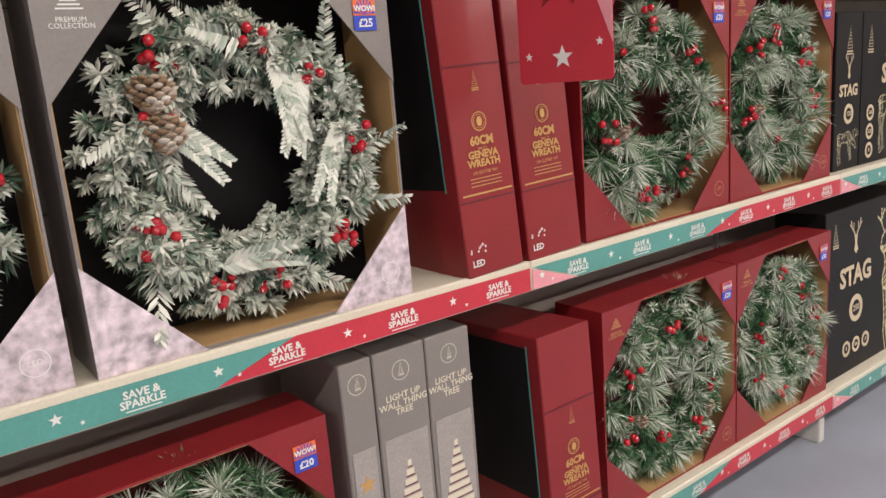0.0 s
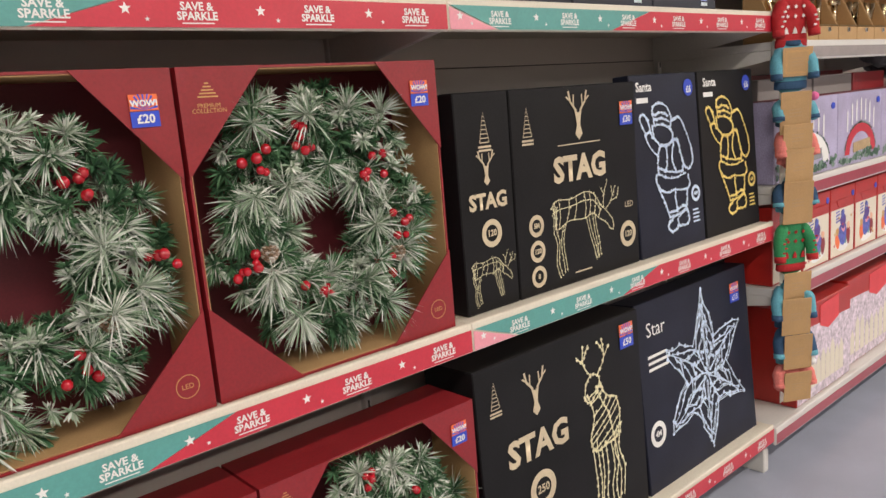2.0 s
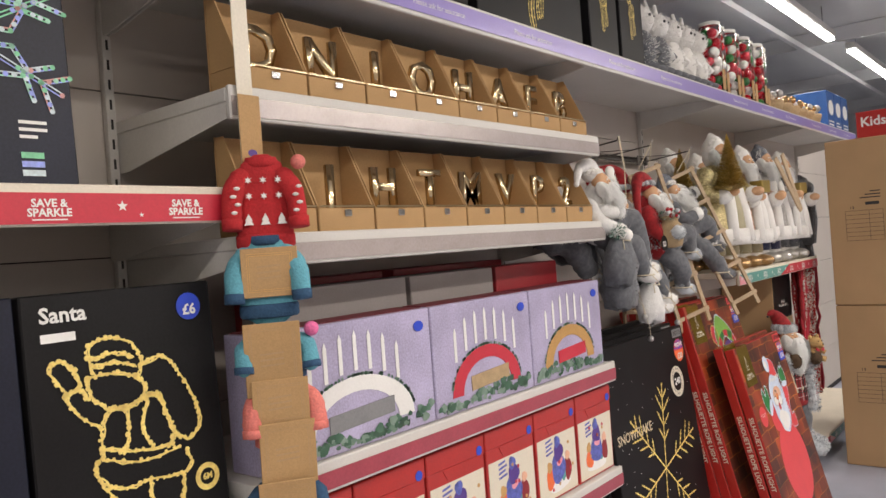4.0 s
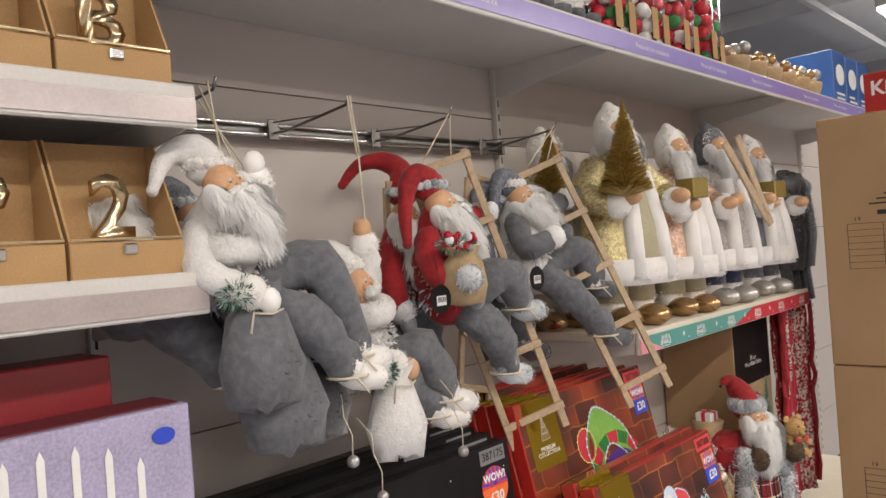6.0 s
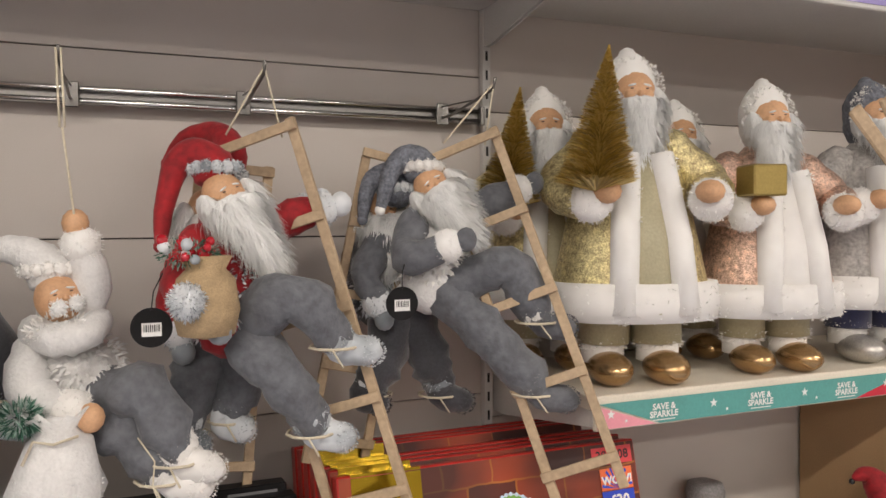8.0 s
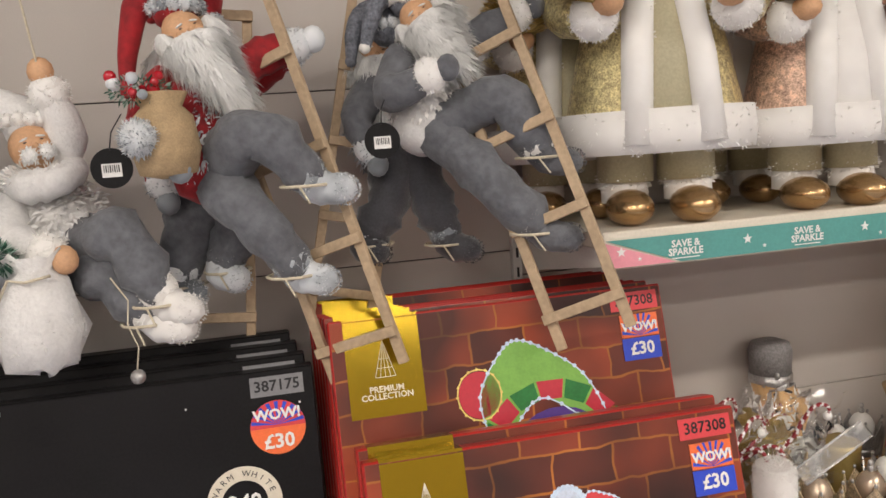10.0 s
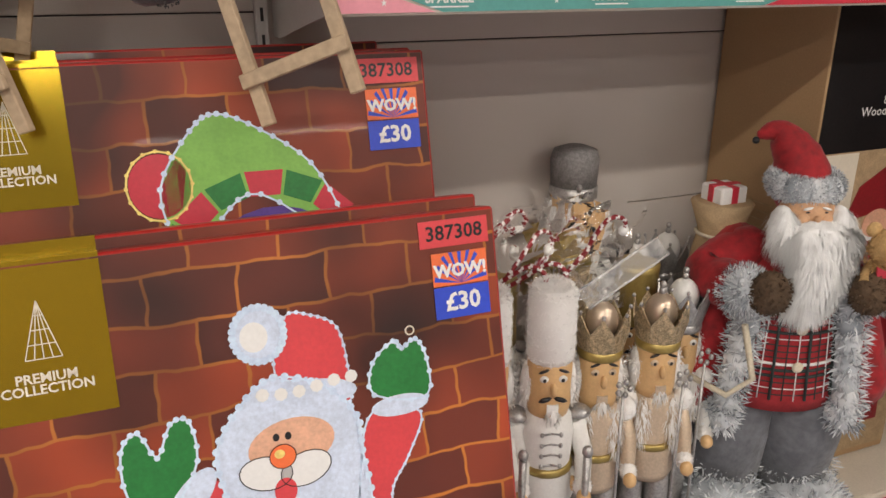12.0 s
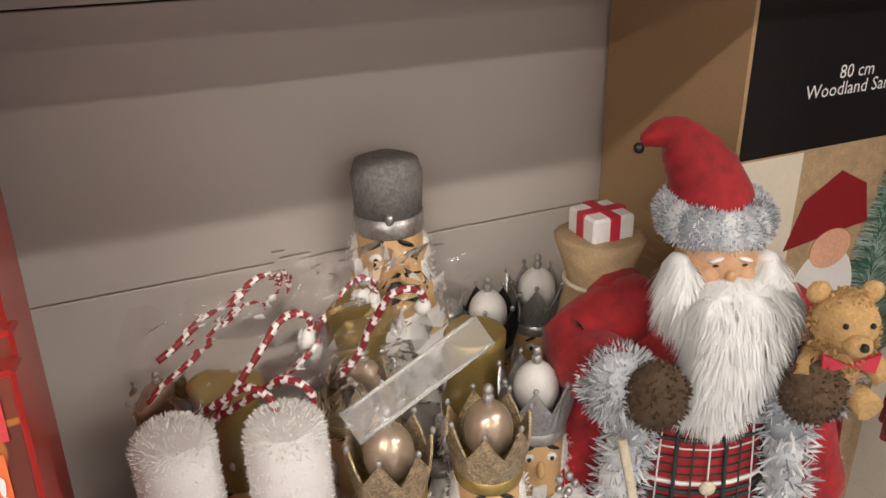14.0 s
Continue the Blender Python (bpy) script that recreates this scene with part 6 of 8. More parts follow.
part("cord", tube([(0.05 * math.cos(k), 0.05 * math.sin(k), 0.685) for k in [i * math.pi / 8 for i in range(17)]], 0.004), ROPE, s)

# ---- leaning cartons on the floor and deck ----
def brick_print():
    m = bpy.data.materials.new("brick_picture")
    m.use_nodes = True
    nt = m.node_tree
    b = nt.nodes["Principled BSDF"]
    b.inputs["Roughness"].default_value, b.inputs["Coat Weight"].default_value = 0.5, 0.08
    tc, mp, br = nt.nodes.new("ShaderNodeTexCoord"), nt.nodes.new("ShaderNodeMapping"), nt.nodes.new("ShaderNodeTexBrick")
    mp.inputs["Rotation"].default_value = (radians(90), 0, 0)
    nt.links.new(tc.outputs["Object"], mp.inputs["Vector"])
    nz = nt.nodes.new("ShaderNodeTexNoise")
    nz.inputs["Scale"].default_value = 14
    nt.links.new(tc.outputs["Object"], nz.inputs["Vector"])
    mv = nt.nodes.new("ShaderNodeVectorMath")
    mv.operation = "SCALE"
    mv.inputs["Scale"].default_value = 0.022
    nt.links.new(nz.outputs["Color"], mv.inputs[0])
    ad = nt.nodes.new("ShaderNodeVectorMath")
    nt.links.new(mp.outputs[0], ad.inputs[0])
    nt.links.new(mv.outputs[0], ad.inputs[1])
    nt.links.new(ad.outputs[0], br.inputs["Vector"])
    br.inputs["Scale"].default_value = 1.0
    br.inputs["Brick Width"].default_value, br.inputs["Row Height"].default_value = 0.115, 0.062
    br.inputs["Mortar Size"].default_value, br.inputs["Mortar Smooth"].default_value = 0.003, 0.6
    br.inputs["Color1"].default_value, br.inputs["Color2"].default_value = (0.34, 0.05, 0.014, 1), (0.075, 0.014, 0.008, 1)
    br.inputs["Mortar"].default_value = (0.40, 0.13, 0.02, 1)
    n2 = nt.nodes.new("ShaderNodeTexNoise")
    n2.inputs["Scale"].default_value = 3.5
    nt.links.new(tc.outputs["Object"], n2.inputs["Vector"])
    r = nt.nodes.new("ShaderNodeMapRange")
    r.inputs["From Min"].default_value, r.inputs["From Max"].default_value = 0.35, 0.65
    r.inputs["To Min"].default_value, r.inputs["To Max"].default_value = 0.22, 1.45
    nt.links.new(n2.outputs["Fac"], r.inputs["Value"])
    mx = nt.nodes.new("ShaderNodeMix")
    mx.data_type, mx.blend_type = "RGBA", "MULTIPLY"
    mx.inputs["Factor"].default_value = 1
    nt.links.new(br.outputs["Color"], mx.inputs["A"])
    nt.links.new(r.outputs[0], mx.inputs["B"])
    nt.links.new(mx.outputs["Result"], b.inputs["Base Color"])
    return m


def flecked(name, a, b, scale):
    """Two yarn colours spun together in short flecks."""
    m = paint(name, a, 0.9, bump=0.6, grain=160)
    nt = m.node_tree
    bs = nt.nodes["Principled BSDF"]
    tc, n, r = nt.nodes.new("ShaderNodeTexCoord"), nt.nodes.new("ShaderNodeTexNoise"), nt.nodes.new("ShaderNodeValToRGB")
    n.inputs["Scale"].default_value = scale
    nt.links.new(tc.outputs["Object"], n.inputs["Vector"])
    nt.links.new(n.outputs["Fac"], r.inputs["Fac"])
    r.color_ramp.elements[0].position, r.color_ramp.elements[1].position = 0.46, 0.54
    r.color_ramp.elements[0].color, r.color_ramp.elements[1].color = (*a, 1), (*b, 1)
    nt.links.new(r.outputs["Color"], bs.inputs["Base Color"])
    return m


YARNMIX = flecked("flecked_yarn", (0.50, 0.03, 0.03), (0.72, 0.66, 0.60), 75)
BRICKART = brick_print()
GOLDFOIL = paint("gold_foil", (0.42, 0.28, 0.02), 0.16, metal=0.85, vary=0.03, scale=6)
REDCARD = paint("bright_red_card", (0.42, 0.02, 0.015), 0.35, vary=0.12, coat=0.3)
GREENP = paint("green_print", (0.02, 0.19, 0.04), 0.4, vary=0.15, scale=25)
LIME = paint("lime_print", (0.22, 0.48, 0.09), 0.4, vary=0.1, scale=25)
PEACH = paint("peach_print", (0.75, 0.42, 0.28), 0.4, vary=0.15, scale=14)
PALEBL = paint("pale_blue_print", (0.62, 0.70, 0.85), 0.4, vary=0.15, scale=18)
VIOLET = paint("violet_print", (0.09, 0.04, 0.25), 0.4, vary=0.15)
GREYP = paint("grey_print", (0.22, 0.22, 0.23), 0.5)


def blob(cx, cz, rx, rz, n=26, wob=0.0, seed=0, turn=0.0):
    g = rag(seed)
    ph = g.random() * 6
    out = []
    for i in range(n):
        a = 2 * math.pi * i / n
        k = 1 + wob * math.sin(3 * a + ph)
        x, z = rx * k * math.cos(a), rz * k * math.sin(a)
        t = radians(turn)
        out.append((cx + x * math.cos(t) - z * math.sin(t), cz + x * math.sin(t) + z * math.cos(t)))
    return out


def curve(pts, n=4):
    """A closed smooth outline through the points."""
    out, m = [], len(pts)
    for i in range(m):
        a, p, q, b = [Vector(pts[(i + k) % m]) for k in (-1, 0, 1, 2)]
        for k in range(n):
            t = k / n
            v = 0.5 * ((2 * p) + (q - a) * t + (2 * a - 5 * p + 4 * q - b) * t * t + (3 * p - a - 3 * q + b) * t ** 3)
            out.append((v.x, v.y))
    return out


def picture(parent, name, pts, material, y):
    return part(name, fix(flat(pts, y, None, 0.0004)), material, parent)


def light_dots(parent, pts, y, ink, r=0.0055, step=0.024):
    bm = bmesh.new()
    n = len(pts)
    for i in range(n):
        a, b = Vector(pts[i]), Vector(pts[(i + 1) % n])
        k = max(1, int((b - a).length / step))
        for j in range(k):
            p = a + (b - a) * (j / k)
            flat(circle(p.x, p.y, r, 8), y, bm, 0.0003)
    ribbon(pts, 0.003, y + 0.0002, bm, True)
    return part("light_dots", fix(bm), ink, parent, "printed dots of white light")


def foil_square(c, x0, x1, z0, z1, y=-0.002):
    f = part("foil_square", fix(flat([(x0, z0), (x1, z0), (x1, z1), (x0, z1)], y)), GOLDFOIL, c, "gold foil square with a line tree")
    x, w = (x0 + x1) / 2, x1 - x0
    bm = bmesh.new()
    zb, h = z0 + 0.075, 0.07
    for i in range(5):
        u = i / 4
        ribbon([(x - 0.02 * (1 - u), zb + h * u), (x + 0.02 * (1 - u), zb + h * u)], 0.0012, y - 0.001, bm)
    for k in (-1, -.5, 0, .5, 1):
        ribbon([(x + 0.02 * k, zb), (x, zb + h)], 0.0012, y - 0.001, bm)
    words("PREMIUM\nCOLLECTION", 0.0165, x, z0 + 0.045, y - 0.001, bm, bold=0.0004)
    part("foil_lettering", bm, CREAM, f)
    return f


def number_tag(c, x, z, text, material, ink, y=-0.003, w=0.105):
    t = part("number_ticket", fix(flat([(x - w / 2, z - 0.019), (x + w / 2, z - 0.019), (x + w / 2, z + 0.019), (x - w / 2, z + 0.019)], y)), material, c, "printed number ticket")
    part("ticket_lettering", words(text, 0.029, x, z, y - 0.001, bold=0.0005), ink, t)
    return t


def silhouette_carton(x, y, z, lean, w, h, label, art, turn=0.0):
    c = thing("rope_light_carton", pose(x, y, z, -lean, 0, turn), label, "carton", "silhouette rope light cartons")
    part("body", box(0, w, 0, 0.045, 0, h, 0.003), REDCARD, c)
    part("front_print", fix(flat([(0.004, 0.004), (w - 0.004, 0.004), (w - 0.004, h - 0.004), (0.004, h - 0.004)], -0.001, None, 0.0008)), BRICKART, c, "printed brick wall picture")
    bm = words("SILHOUETTE ROPE LIGHT", 0.03, 0, 0, 0, None, "CENTER", 0.0006, -90)
    bm.transform(Matrix.Translation((-0.0015, 0.022, h * 0.55)) @ Matrix.Rotation(radians(-90), 4, "Z"))
    part("side_lettering", bm, CREAM, c)
    if art is None:
        part("foil_edge", box(0.02, 0.175, -0.0015, 0.0465, h - 0.03, h + 0.0015), GOLDFOIL, c, "gold foil edge")
        return c
    foil_square(c, 0.028, 0.175, h - 0.192, h - 0.006)
    part("foil_edge", box(0.028, 0.175, -0.0012, 0.0465, h - 0.004, h + 0.0015), GOLDFOIL, c, "gold foil edge")
    number_tag(c, w - 0.065, h - 0.03, "387308", REDTAG, INK)
    price_tag(c, w - 0.06, h - 0.152, "£30", 0.084)
    return c


W = 0.70
# rear stack
for i in range(6):
    silhouette_carton(6.815 - 0.004 * i, 1.0 + 0.048 * (i + 1), 0.005, 13.5, W, 1.303 - 0.006 * (i % 3), "red rope light carton with gold foil edge", None)
c = silhouette_carton(6.82, 1.0, 0.003, 13.5, W, 1.305, "red brick-print carton of an elf hat light", "elf")
h = 1.305
hat = curve([(0.315, h - 0.26), (0.30, h - 0.17), (0.35, h - 0.09), (0.39, h - 0.068), (0.45, h - 0.095), (0.52, h - 0.15), (0.56, h - 0.235), (0.55, h - 0.27), (0.44, h - 0.19), (0.38, h - 0.22), (0.33, h - 0.30)])
picture(c, "hat_print", hat, LIME, -0.0022)
picture(c, "pompom_print", blob(0.30, h - 0.165, 0.042, 0.046), RED, -0.0022)
picture(c, "face_print", blob(0.455, h - 0.33, 0.12, 0.12), VIOLET, -0.0026)
for q in (-1, 1):
    picture(c, "eye_print", blob(0.455 + q * 0.05, h - 0.285, 0.03, 0.022), PALEBL, -0.003)
for i in range(7):
    a0, a1 = math.radians(165 - 22 * i), math.radians(145 - 22 * i)
    pts = [(0.445 + r * math.cos(a), h - 0.31 + r * 0.95 * math.sin(a)) for r, a in ((0.125, a0), (0.165, a0), (0.165, a1), (0.125, a1))]
    picture(c, "band_print", pts, RED if i % 2 else GREENP, -0.003)
light_dots(c, hat, -0.0034, LEDCOOL, 0.0045, 0.03)
light_dots(c, blob(0.30, h - 0.165, 0.045, 0.05, 16), -0.0034, LEDWARM, 0.003, 0.02)
SHIFT = ('hat_print', 'pompom_print', 'face_print', 'eye_print', 'band_print', 'light_dots')
for o in c.children:
    if o.name.split('.')[0] in SHIFT:
        o.location = (-0.018, 0, -0.012)
# front pair, standing before the deck
silhouette_carton(6.841, 0.872, 0.003, 14, W, 1.105, "red rope light carton with gold foil edge", None)
c = silhouette_carton(6.845, 0.82, 0.003, 14, W, 1.10, "red brick-print carton of a waving Santa light", "santa")
h = 1.10
sleeve = curve([(0.511, h - 0.263), (0.579, h - 0.278), (0.555, h - 0.337), (0.528, h - 0.377), (0.528, h - 0.414), (0.560, h - 0.411), (0.561, h - 0.476), (0.479, h - 0.459), (0.486, h - 0.331)])
picture(c, "arm_print", sleeve, REDTAG, -0.0020)
light_dots(c, sleeve, -0.0026, LEDCOOL, 0.0028, 0.03)
picture(c, "arm_print", curve([(0.286, h - 0.308), (0.315, h - 0.360), (0.323, h - 0.444), (0.241, h - 0.436), (0.226, h - 0.355)]), REDTAG, -0.0020)
right_mitten = curve([(0.514, h - 0.241), (0.516, h - 0.196), (0.548, h - 0.170), (0.560, h - 0.182), (0.581, h - 0.172), (0.595, h - 0.203), (0.590, h - 0.257)], 3)
left_mitten = curve([(0.226, h - 0.355), (0.188, h - 0.313), (0.186, h - 0.250), (0.208, h - 0.229), (0.227, h - 0.266), (0.247, h - 0.226), (0.270, h - 0.227), (0.274, h - 0.280), (0.248, h - 0.325)], 3)
for mit in (right_mitten, left_mitten):
    picture(c, "mitten_print", mit, GREENP, -0.0026)
    light_dots(c, mit, -0.0032, LEDCOOL, 0.004, 0.026)
part("loop_print", ring(0.574, h - 0.159, 0.006, 0.0022, -0.003), CREAM, c)
picture(c, "cuff_print", blob(0.550, h - 0.262, 0.042, 0.015, 18, 0, 0, 0), PALEBL, -0.0028)
picture(c, "cuff_print", blob(0.261, h - 0.328, 0.046, 0.02, 18, 0, 0, 48), PALEBL, -0.0028)
picture(c, "body_print", blob(0.372, h - 0.619, 0.19, 0.2), REDTAG, -0.0016)
hair = curve([(0.380, h - 0.190), (0.333, h - 0.221), (0.298, h - 0.274), (0.303, h - 0.334), (0.319, h - 0.407), (0.390, h - 0.476), (0.470, h - 0.438), (0.495, h - 0.388), (0.489, h - 0.314), (0.486, h - 0.263), (0.444, h - 0.213)])
picture(c, "beard_print", hair, PALEBL, -0.0024)
picture(c, "beard_shine", blob(0.393, h - 0.417, 0.07, 0.05, 24, 0.1, 3), WHITE, -0.0027)
hat = curve([(0.384, h - 0.189), (0.403, h - 0.114), (0.439, h - 0.116), (0.472, h - 0.138), (0.481, h - 0.193), (0.479, h - 0.243), (0.437, h - 0.204)])
picture(c, "hat_print", hat, REDTAG, -0.0029)
light_dots(c, hat, -0.0031, LEDCOOL, 0.003, 0.03)
pom = blob(0.368, h - 0.130, 0.033, 0.036)
picture(c, "pompom_print", pom, PALEBL, -0.0032)
picture(c, "pompom_shine", blob(0.362, h - 0.133, 0.018, 0.02), WHITE, -0.0036)
picture(c, "brim_print", blob(0.429, h - 0.222, 0.062, 0.02, 22, 0, 0, -4), PALEBL, -0.0033)
picture(c, "face_print", blob(0.395, h - 0.285, 0.058, 0.036, 26, 0, 0, 4), PEACH, -0.0036)
for q, mx in ((-1, (0.357, h - 0.317)), (1, (0.410, h - 0.321))):
    picture(c, "moustache_print", blob(*mx, 0.035, 0.023, 18, 0, 0, q * 12), WHITE, -0.0042)
    part("moustache_outline", ribbon(blob(*mx, 0.035, 0.023, 18, 0, 0, q * 12), 0.0014, -0.0046, None, True), INK, c)
for mx in ((0.375, h - 0.271), (0.391, h - 0.272)):
    picture(c, "eye_print", blob(*mx, 0.0045, 0.0055, 10), INK, -0.0042)
picture(c, "nose_print", blob(0.381, h - 0.298, 0.0175, 0.0165), ORANGE, -0.0052)
picture(c, "nose_shine", blob(0.377, h - 0.294, 0.007, 0.006), LEDWARM, -0.0056)
part("nose_outline", ribbon(blob(0.381, h - 0.298, 0.0175, 0.0165), 0.0012, -0.0055, None, True), INK, c)
picture(c, "mouth_print", blob(0.380, h - 0.346, 0.015, 0.018), REDTAG, -0.0044)
for o in (hair, pom):
    light_dots(c, o, -0.0048, LEDCOOL, 0.0055, 0.026)
bm = bmesh.new()
for i in range(6):
    flat(circle(hat[0][0] - 0.02 + 0.024 * i, hat[0][1] - 0.022 - 0.004 * math.sin(i), 0.009, 8), -0.0049, bm, 0.0003)
part("light_dots", fix(bm), WHITE, c, "printed dots of white light")
picture(c, "sticker", circle(0.106, h - 0.345, 0.048), REDTAG, -0.0022)
part("sticker_lettering", words("FLASHING AND\nSTATIC", 0.0105, 0.107, h - 0.339, -0.0032), WHITE, c)

for o in c.children:
    if o.name.split('.')[0].endswith(("_print", "_dots", "_shine", "_outline")) and not o.name.startswith("front"):
        o.location.x = -0.018

# black snowflake cartons on the deck
for i in range(4):
    c = thing("snowflake_carton", pose(5.945 - 0.012 * i, 1.20 + 0.055 * i, 0.163, -6 + 0.6 * i), "black printed carton of a gold snowflake light", "carton", "snowflake cartons")
    h = 1.035 + 0.012 * i
    part("body", box(0, 0.84, 0, 0.05, 0, h, 0.003), BLACK, c)
    number_tag(c, 0.77, h - 0.03, "387175", GREYP, INK, -0.002, 0.1)
    if i:
        continue
    t = part("price_ticket", fix(flat([p for p in circle(0.765, h - 0.11, 0.052, 32) if p[1] <= h - 0.11], -0.002)), ORANGE, c, "round price ticket with sunburst")
    part("ticket_top", fix(flat([p for p in circle(0.765, h - 0.11, 0.052, 32) if p[1] >= h - 0.11], -0.002)), REDTAG, t)
    for k in range(9):
        a = radians(10 + 20 * k)
        bm = flat([(0.765, h - 0.105), (0.765 + 0.05 * math.cos(a - .08), h - 0.105 + 0.045 * math.sin(a - .08)), (0.765 + 0.05 * math.cos(a + .08), h - 0.105 + 0.045 * math.sin(a + .08))], -0.0026, None, 0.0004)
        part("ray", fix(bm), BLUETAG, t)
    bm = words("WOW!", 0.028, 0.765, h - 0.085, -0.0036, bold=0.001)
    part("ticket_lettering", bm, WHITE, t)
    part("ticket_price", words("£30", 0.038, 0.765, h - 0.137, -0.0036, bold=0.001), WHITE, t)
    b = part("badge", fix(flat(circle(0.69, h - 0.245, 0.07, 36), -0.002)), CREAM, c, "round cream badge")
    part("badge_centre", fix(flat(circle(0.69, h - 0.245, 0.043, 30), -0.0026)), BLACK, b)
    part("badge_number", words("240", 0.042, 0.69, h - 0.245, -0.0036, bold=0.0012), WHITE, b)
    bm = bmesh.new()
    for text, a0, st in (("WARM WHITE", 160, -15.5), ("MICRO LED", 215, 14.5)):
        for k, ch in enumerate(text):
            a = a0 + st * k
            words(ch, 0.016, 0.69 + 0.056 * math.cos(radians(a)), h - 0.245 + 0.056 * math.sin(radians(a)), -0.0032, bm, tilt=(a - 90) if st < 0 else (a + 90))
    part("badge_lettering", bm, INK, b)
    bm = bmesh.new()
    cx, cz = 0.42, 0.46
    for k in range(6):
        a = radians(15 + 60 * k)
        d, n2 = Vector((math.cos(a), math.sin(a))), Vector((-math.sin(a), math.cos(a)))
        o = Vector((cx, cz))
        ribbon([o, o + d * 0.36], 0.006, -0.0022, bm)
        for u, l in ((0.12, 0.06), (0.18, 0.08), (0.24, 0.09), (0.3, 0.06)):
            for q in (-1, 1):
                ribbon([o + d * u, o + d * (u + l * .75) + n2 * q * l * .75], 0.0045, -0.0022, bm)
                for j in range(4):
                    p = o + d * (u + l * .25 * j * .75) + n2 * q * l * .75 * .25 * j
                    flat(circle(p.x, p.y, 0.006, 6), -0.0027, bm, 0.0003)
        for j in range(12):
            p = o + d * 0.03 * (j + 1)
            flat(circle(p.x, p.y, 0.0065, 6), -0.0027, bm, 0.0003)
    part("snowflake_artwork", bm, LEDWARM, c, "printed gold snowflake in lights")
    part("print", words("SNOWFLAKE", 0.055, 0.03, 0.66, -0.0025, None, "LEFT", 0.001), CHAMP, c)
    g = rag(12)
    bm = bmesh.new()
    for k in range(40):
        flat(circle(g.uniform(0.02, 0.82), g.uniform(0.3, h - 0.03), 0.0022, 6), -0.002, bm, 0.0003)
    part("star_specks", bm, WHITE, c)
    for q in range(4):
        badge(c, 0.07 + 0.075 * (q % 2), 0.16 - 0.075 * (q // 2), 0.03, "8")

# ---- more cartons in the first bays ----
def side_carton(x, y, z, w, h, d, label, lean=0.0, tip=0.0, reads=True):
    c = thing("wreath_side_carton", pose(x, y, z, -lean, tip, 0), label, "carton", "burgundy side cartons")
    part("body", box(0, w, 0, d, 0, h, 0.003), BURG, c)
    for z1 in (h * 0.25, h * 0.69):
        part("flap_edge", box(0.003, w - 0.003, -0.002, 0.001, z1, z1 + 0.004), BURG2, c)
    x0 = w / 2
    bm = ring(x0, h * 0.51, 0.02, 0.0024)
    ring(x0, h * 0.51, 0.015, 0.0012, -0.0015, bm)
    flat(blob(x0, h * 0.51, 0.008, 0.011, 12), -0.0025, bm, 0.0004)
    tree_icon(bm, x0, h * 0.625, 0.034)
    words("60CM", 0.027, x0, h * 0.447, -0.0025, bm, bold=0.0011)
    words("PRE LIT", 0.008, x0, h * 0.421, -0.0025, bm)
    words("GENEVA\nWREATH", 0.0225, x0, h * 0.388, -0.0025, bm, bold=0.0009)
    words("100 GLITTER TIPS", 0.0095, x0, h * 0.343, -0.0025, bm)
    for i in range(3):
        ribbon([(x0 - 0.045, h * 0.325 - 0.008 * i), (x0 + 0.045, h * 0.325 - 0.008 * i)], 0.0018, -0.0022, bm)
    ribbon([(0.01, h * 0.275), (w - 0.01, h * 0.275)], 0.004, -0.0026, bm)
    part("print", bm, GOLDINK, c, "orange-gold foil print")
    bm = words("LED", 0.02, 0.03, 0.03, -0.0035, bold=0.0006)
    g = rag(5)
    for k in range(9):
        flat(star_points(0.012 + 0.045 * g.random(), 0.052 + 0.02 * g.random(), 0.004, 4), -0.0035, bm, 0.0003)
    part("print", bm, WHITE, c)
    s = part("side_picture", box(-0.002, -0.0005, d * 0.1, d * 0.85, h * 0.3, h * 0.95), BLACK, c, "dark wreath picture")
    part("picture_frame", box(-0.003, -0.0021, d * 0.09, d * 0.1, h * 0.29, h * 0.96), TEAL, s)
    return c


side_carton(0.90, 1.195, 1.037, 0.165, 0.665, 0.42, "narrow burgundy wreath carton with foil lettering", 3, -2)
side_carton(1.09, 1.2, 1.037, 0.18, 0.665, 0.42, "narrow burgundy wreath carton with foil lettering", 3, -2)
side_carton(1.09, 1.16, 0.217, 0.185, 0.63, 0.42, "narrow burgundy wreath carton with foil lettering", 3, 0)

sg = thing("promo_card", pose(1.036, 1.141, 1.4485, 0, 0, -76.7), "red hanging promotional card with star cut-outs", "sign")
part("card", fix(flat([(0.006, 0), (0.212, 0.0), (0.218, 0.006), (0.218, 0.29), (0, 0.29), (0, 0.006)], 0, None, 0.003)), RED, sg)
part("corner_print", fix(flat([(0.135, 0.289), (0.218, 0.07), (0.218, 0.289)], -0.001)), PINK, sg, "pink corner print")
part("star_print", fix(flat(star_points(0.1, 0.205, 0.065), -0.002)), BURG, sg, "dark red star print")
bm = flat(star_points(0.105, 0.05, 0.024), -0.002)
flat(star_points(0.025, 0.055, 0.009), -0.002, bm)
flat(star_points(0.19, 0.075, 0.009), -0.002, bm)
part("star_print", fix(bm), WHITE, sg, "white star prints")
part("arm", tube([(0.11, 0.005, 0.27), (0.11, 0.005, 0.335), (-0.02, 0.005, 0.345), (-0.075, 0.005, 0.347)], 0.004, None, 8), METAL, sg, "bent wire hanging arm")

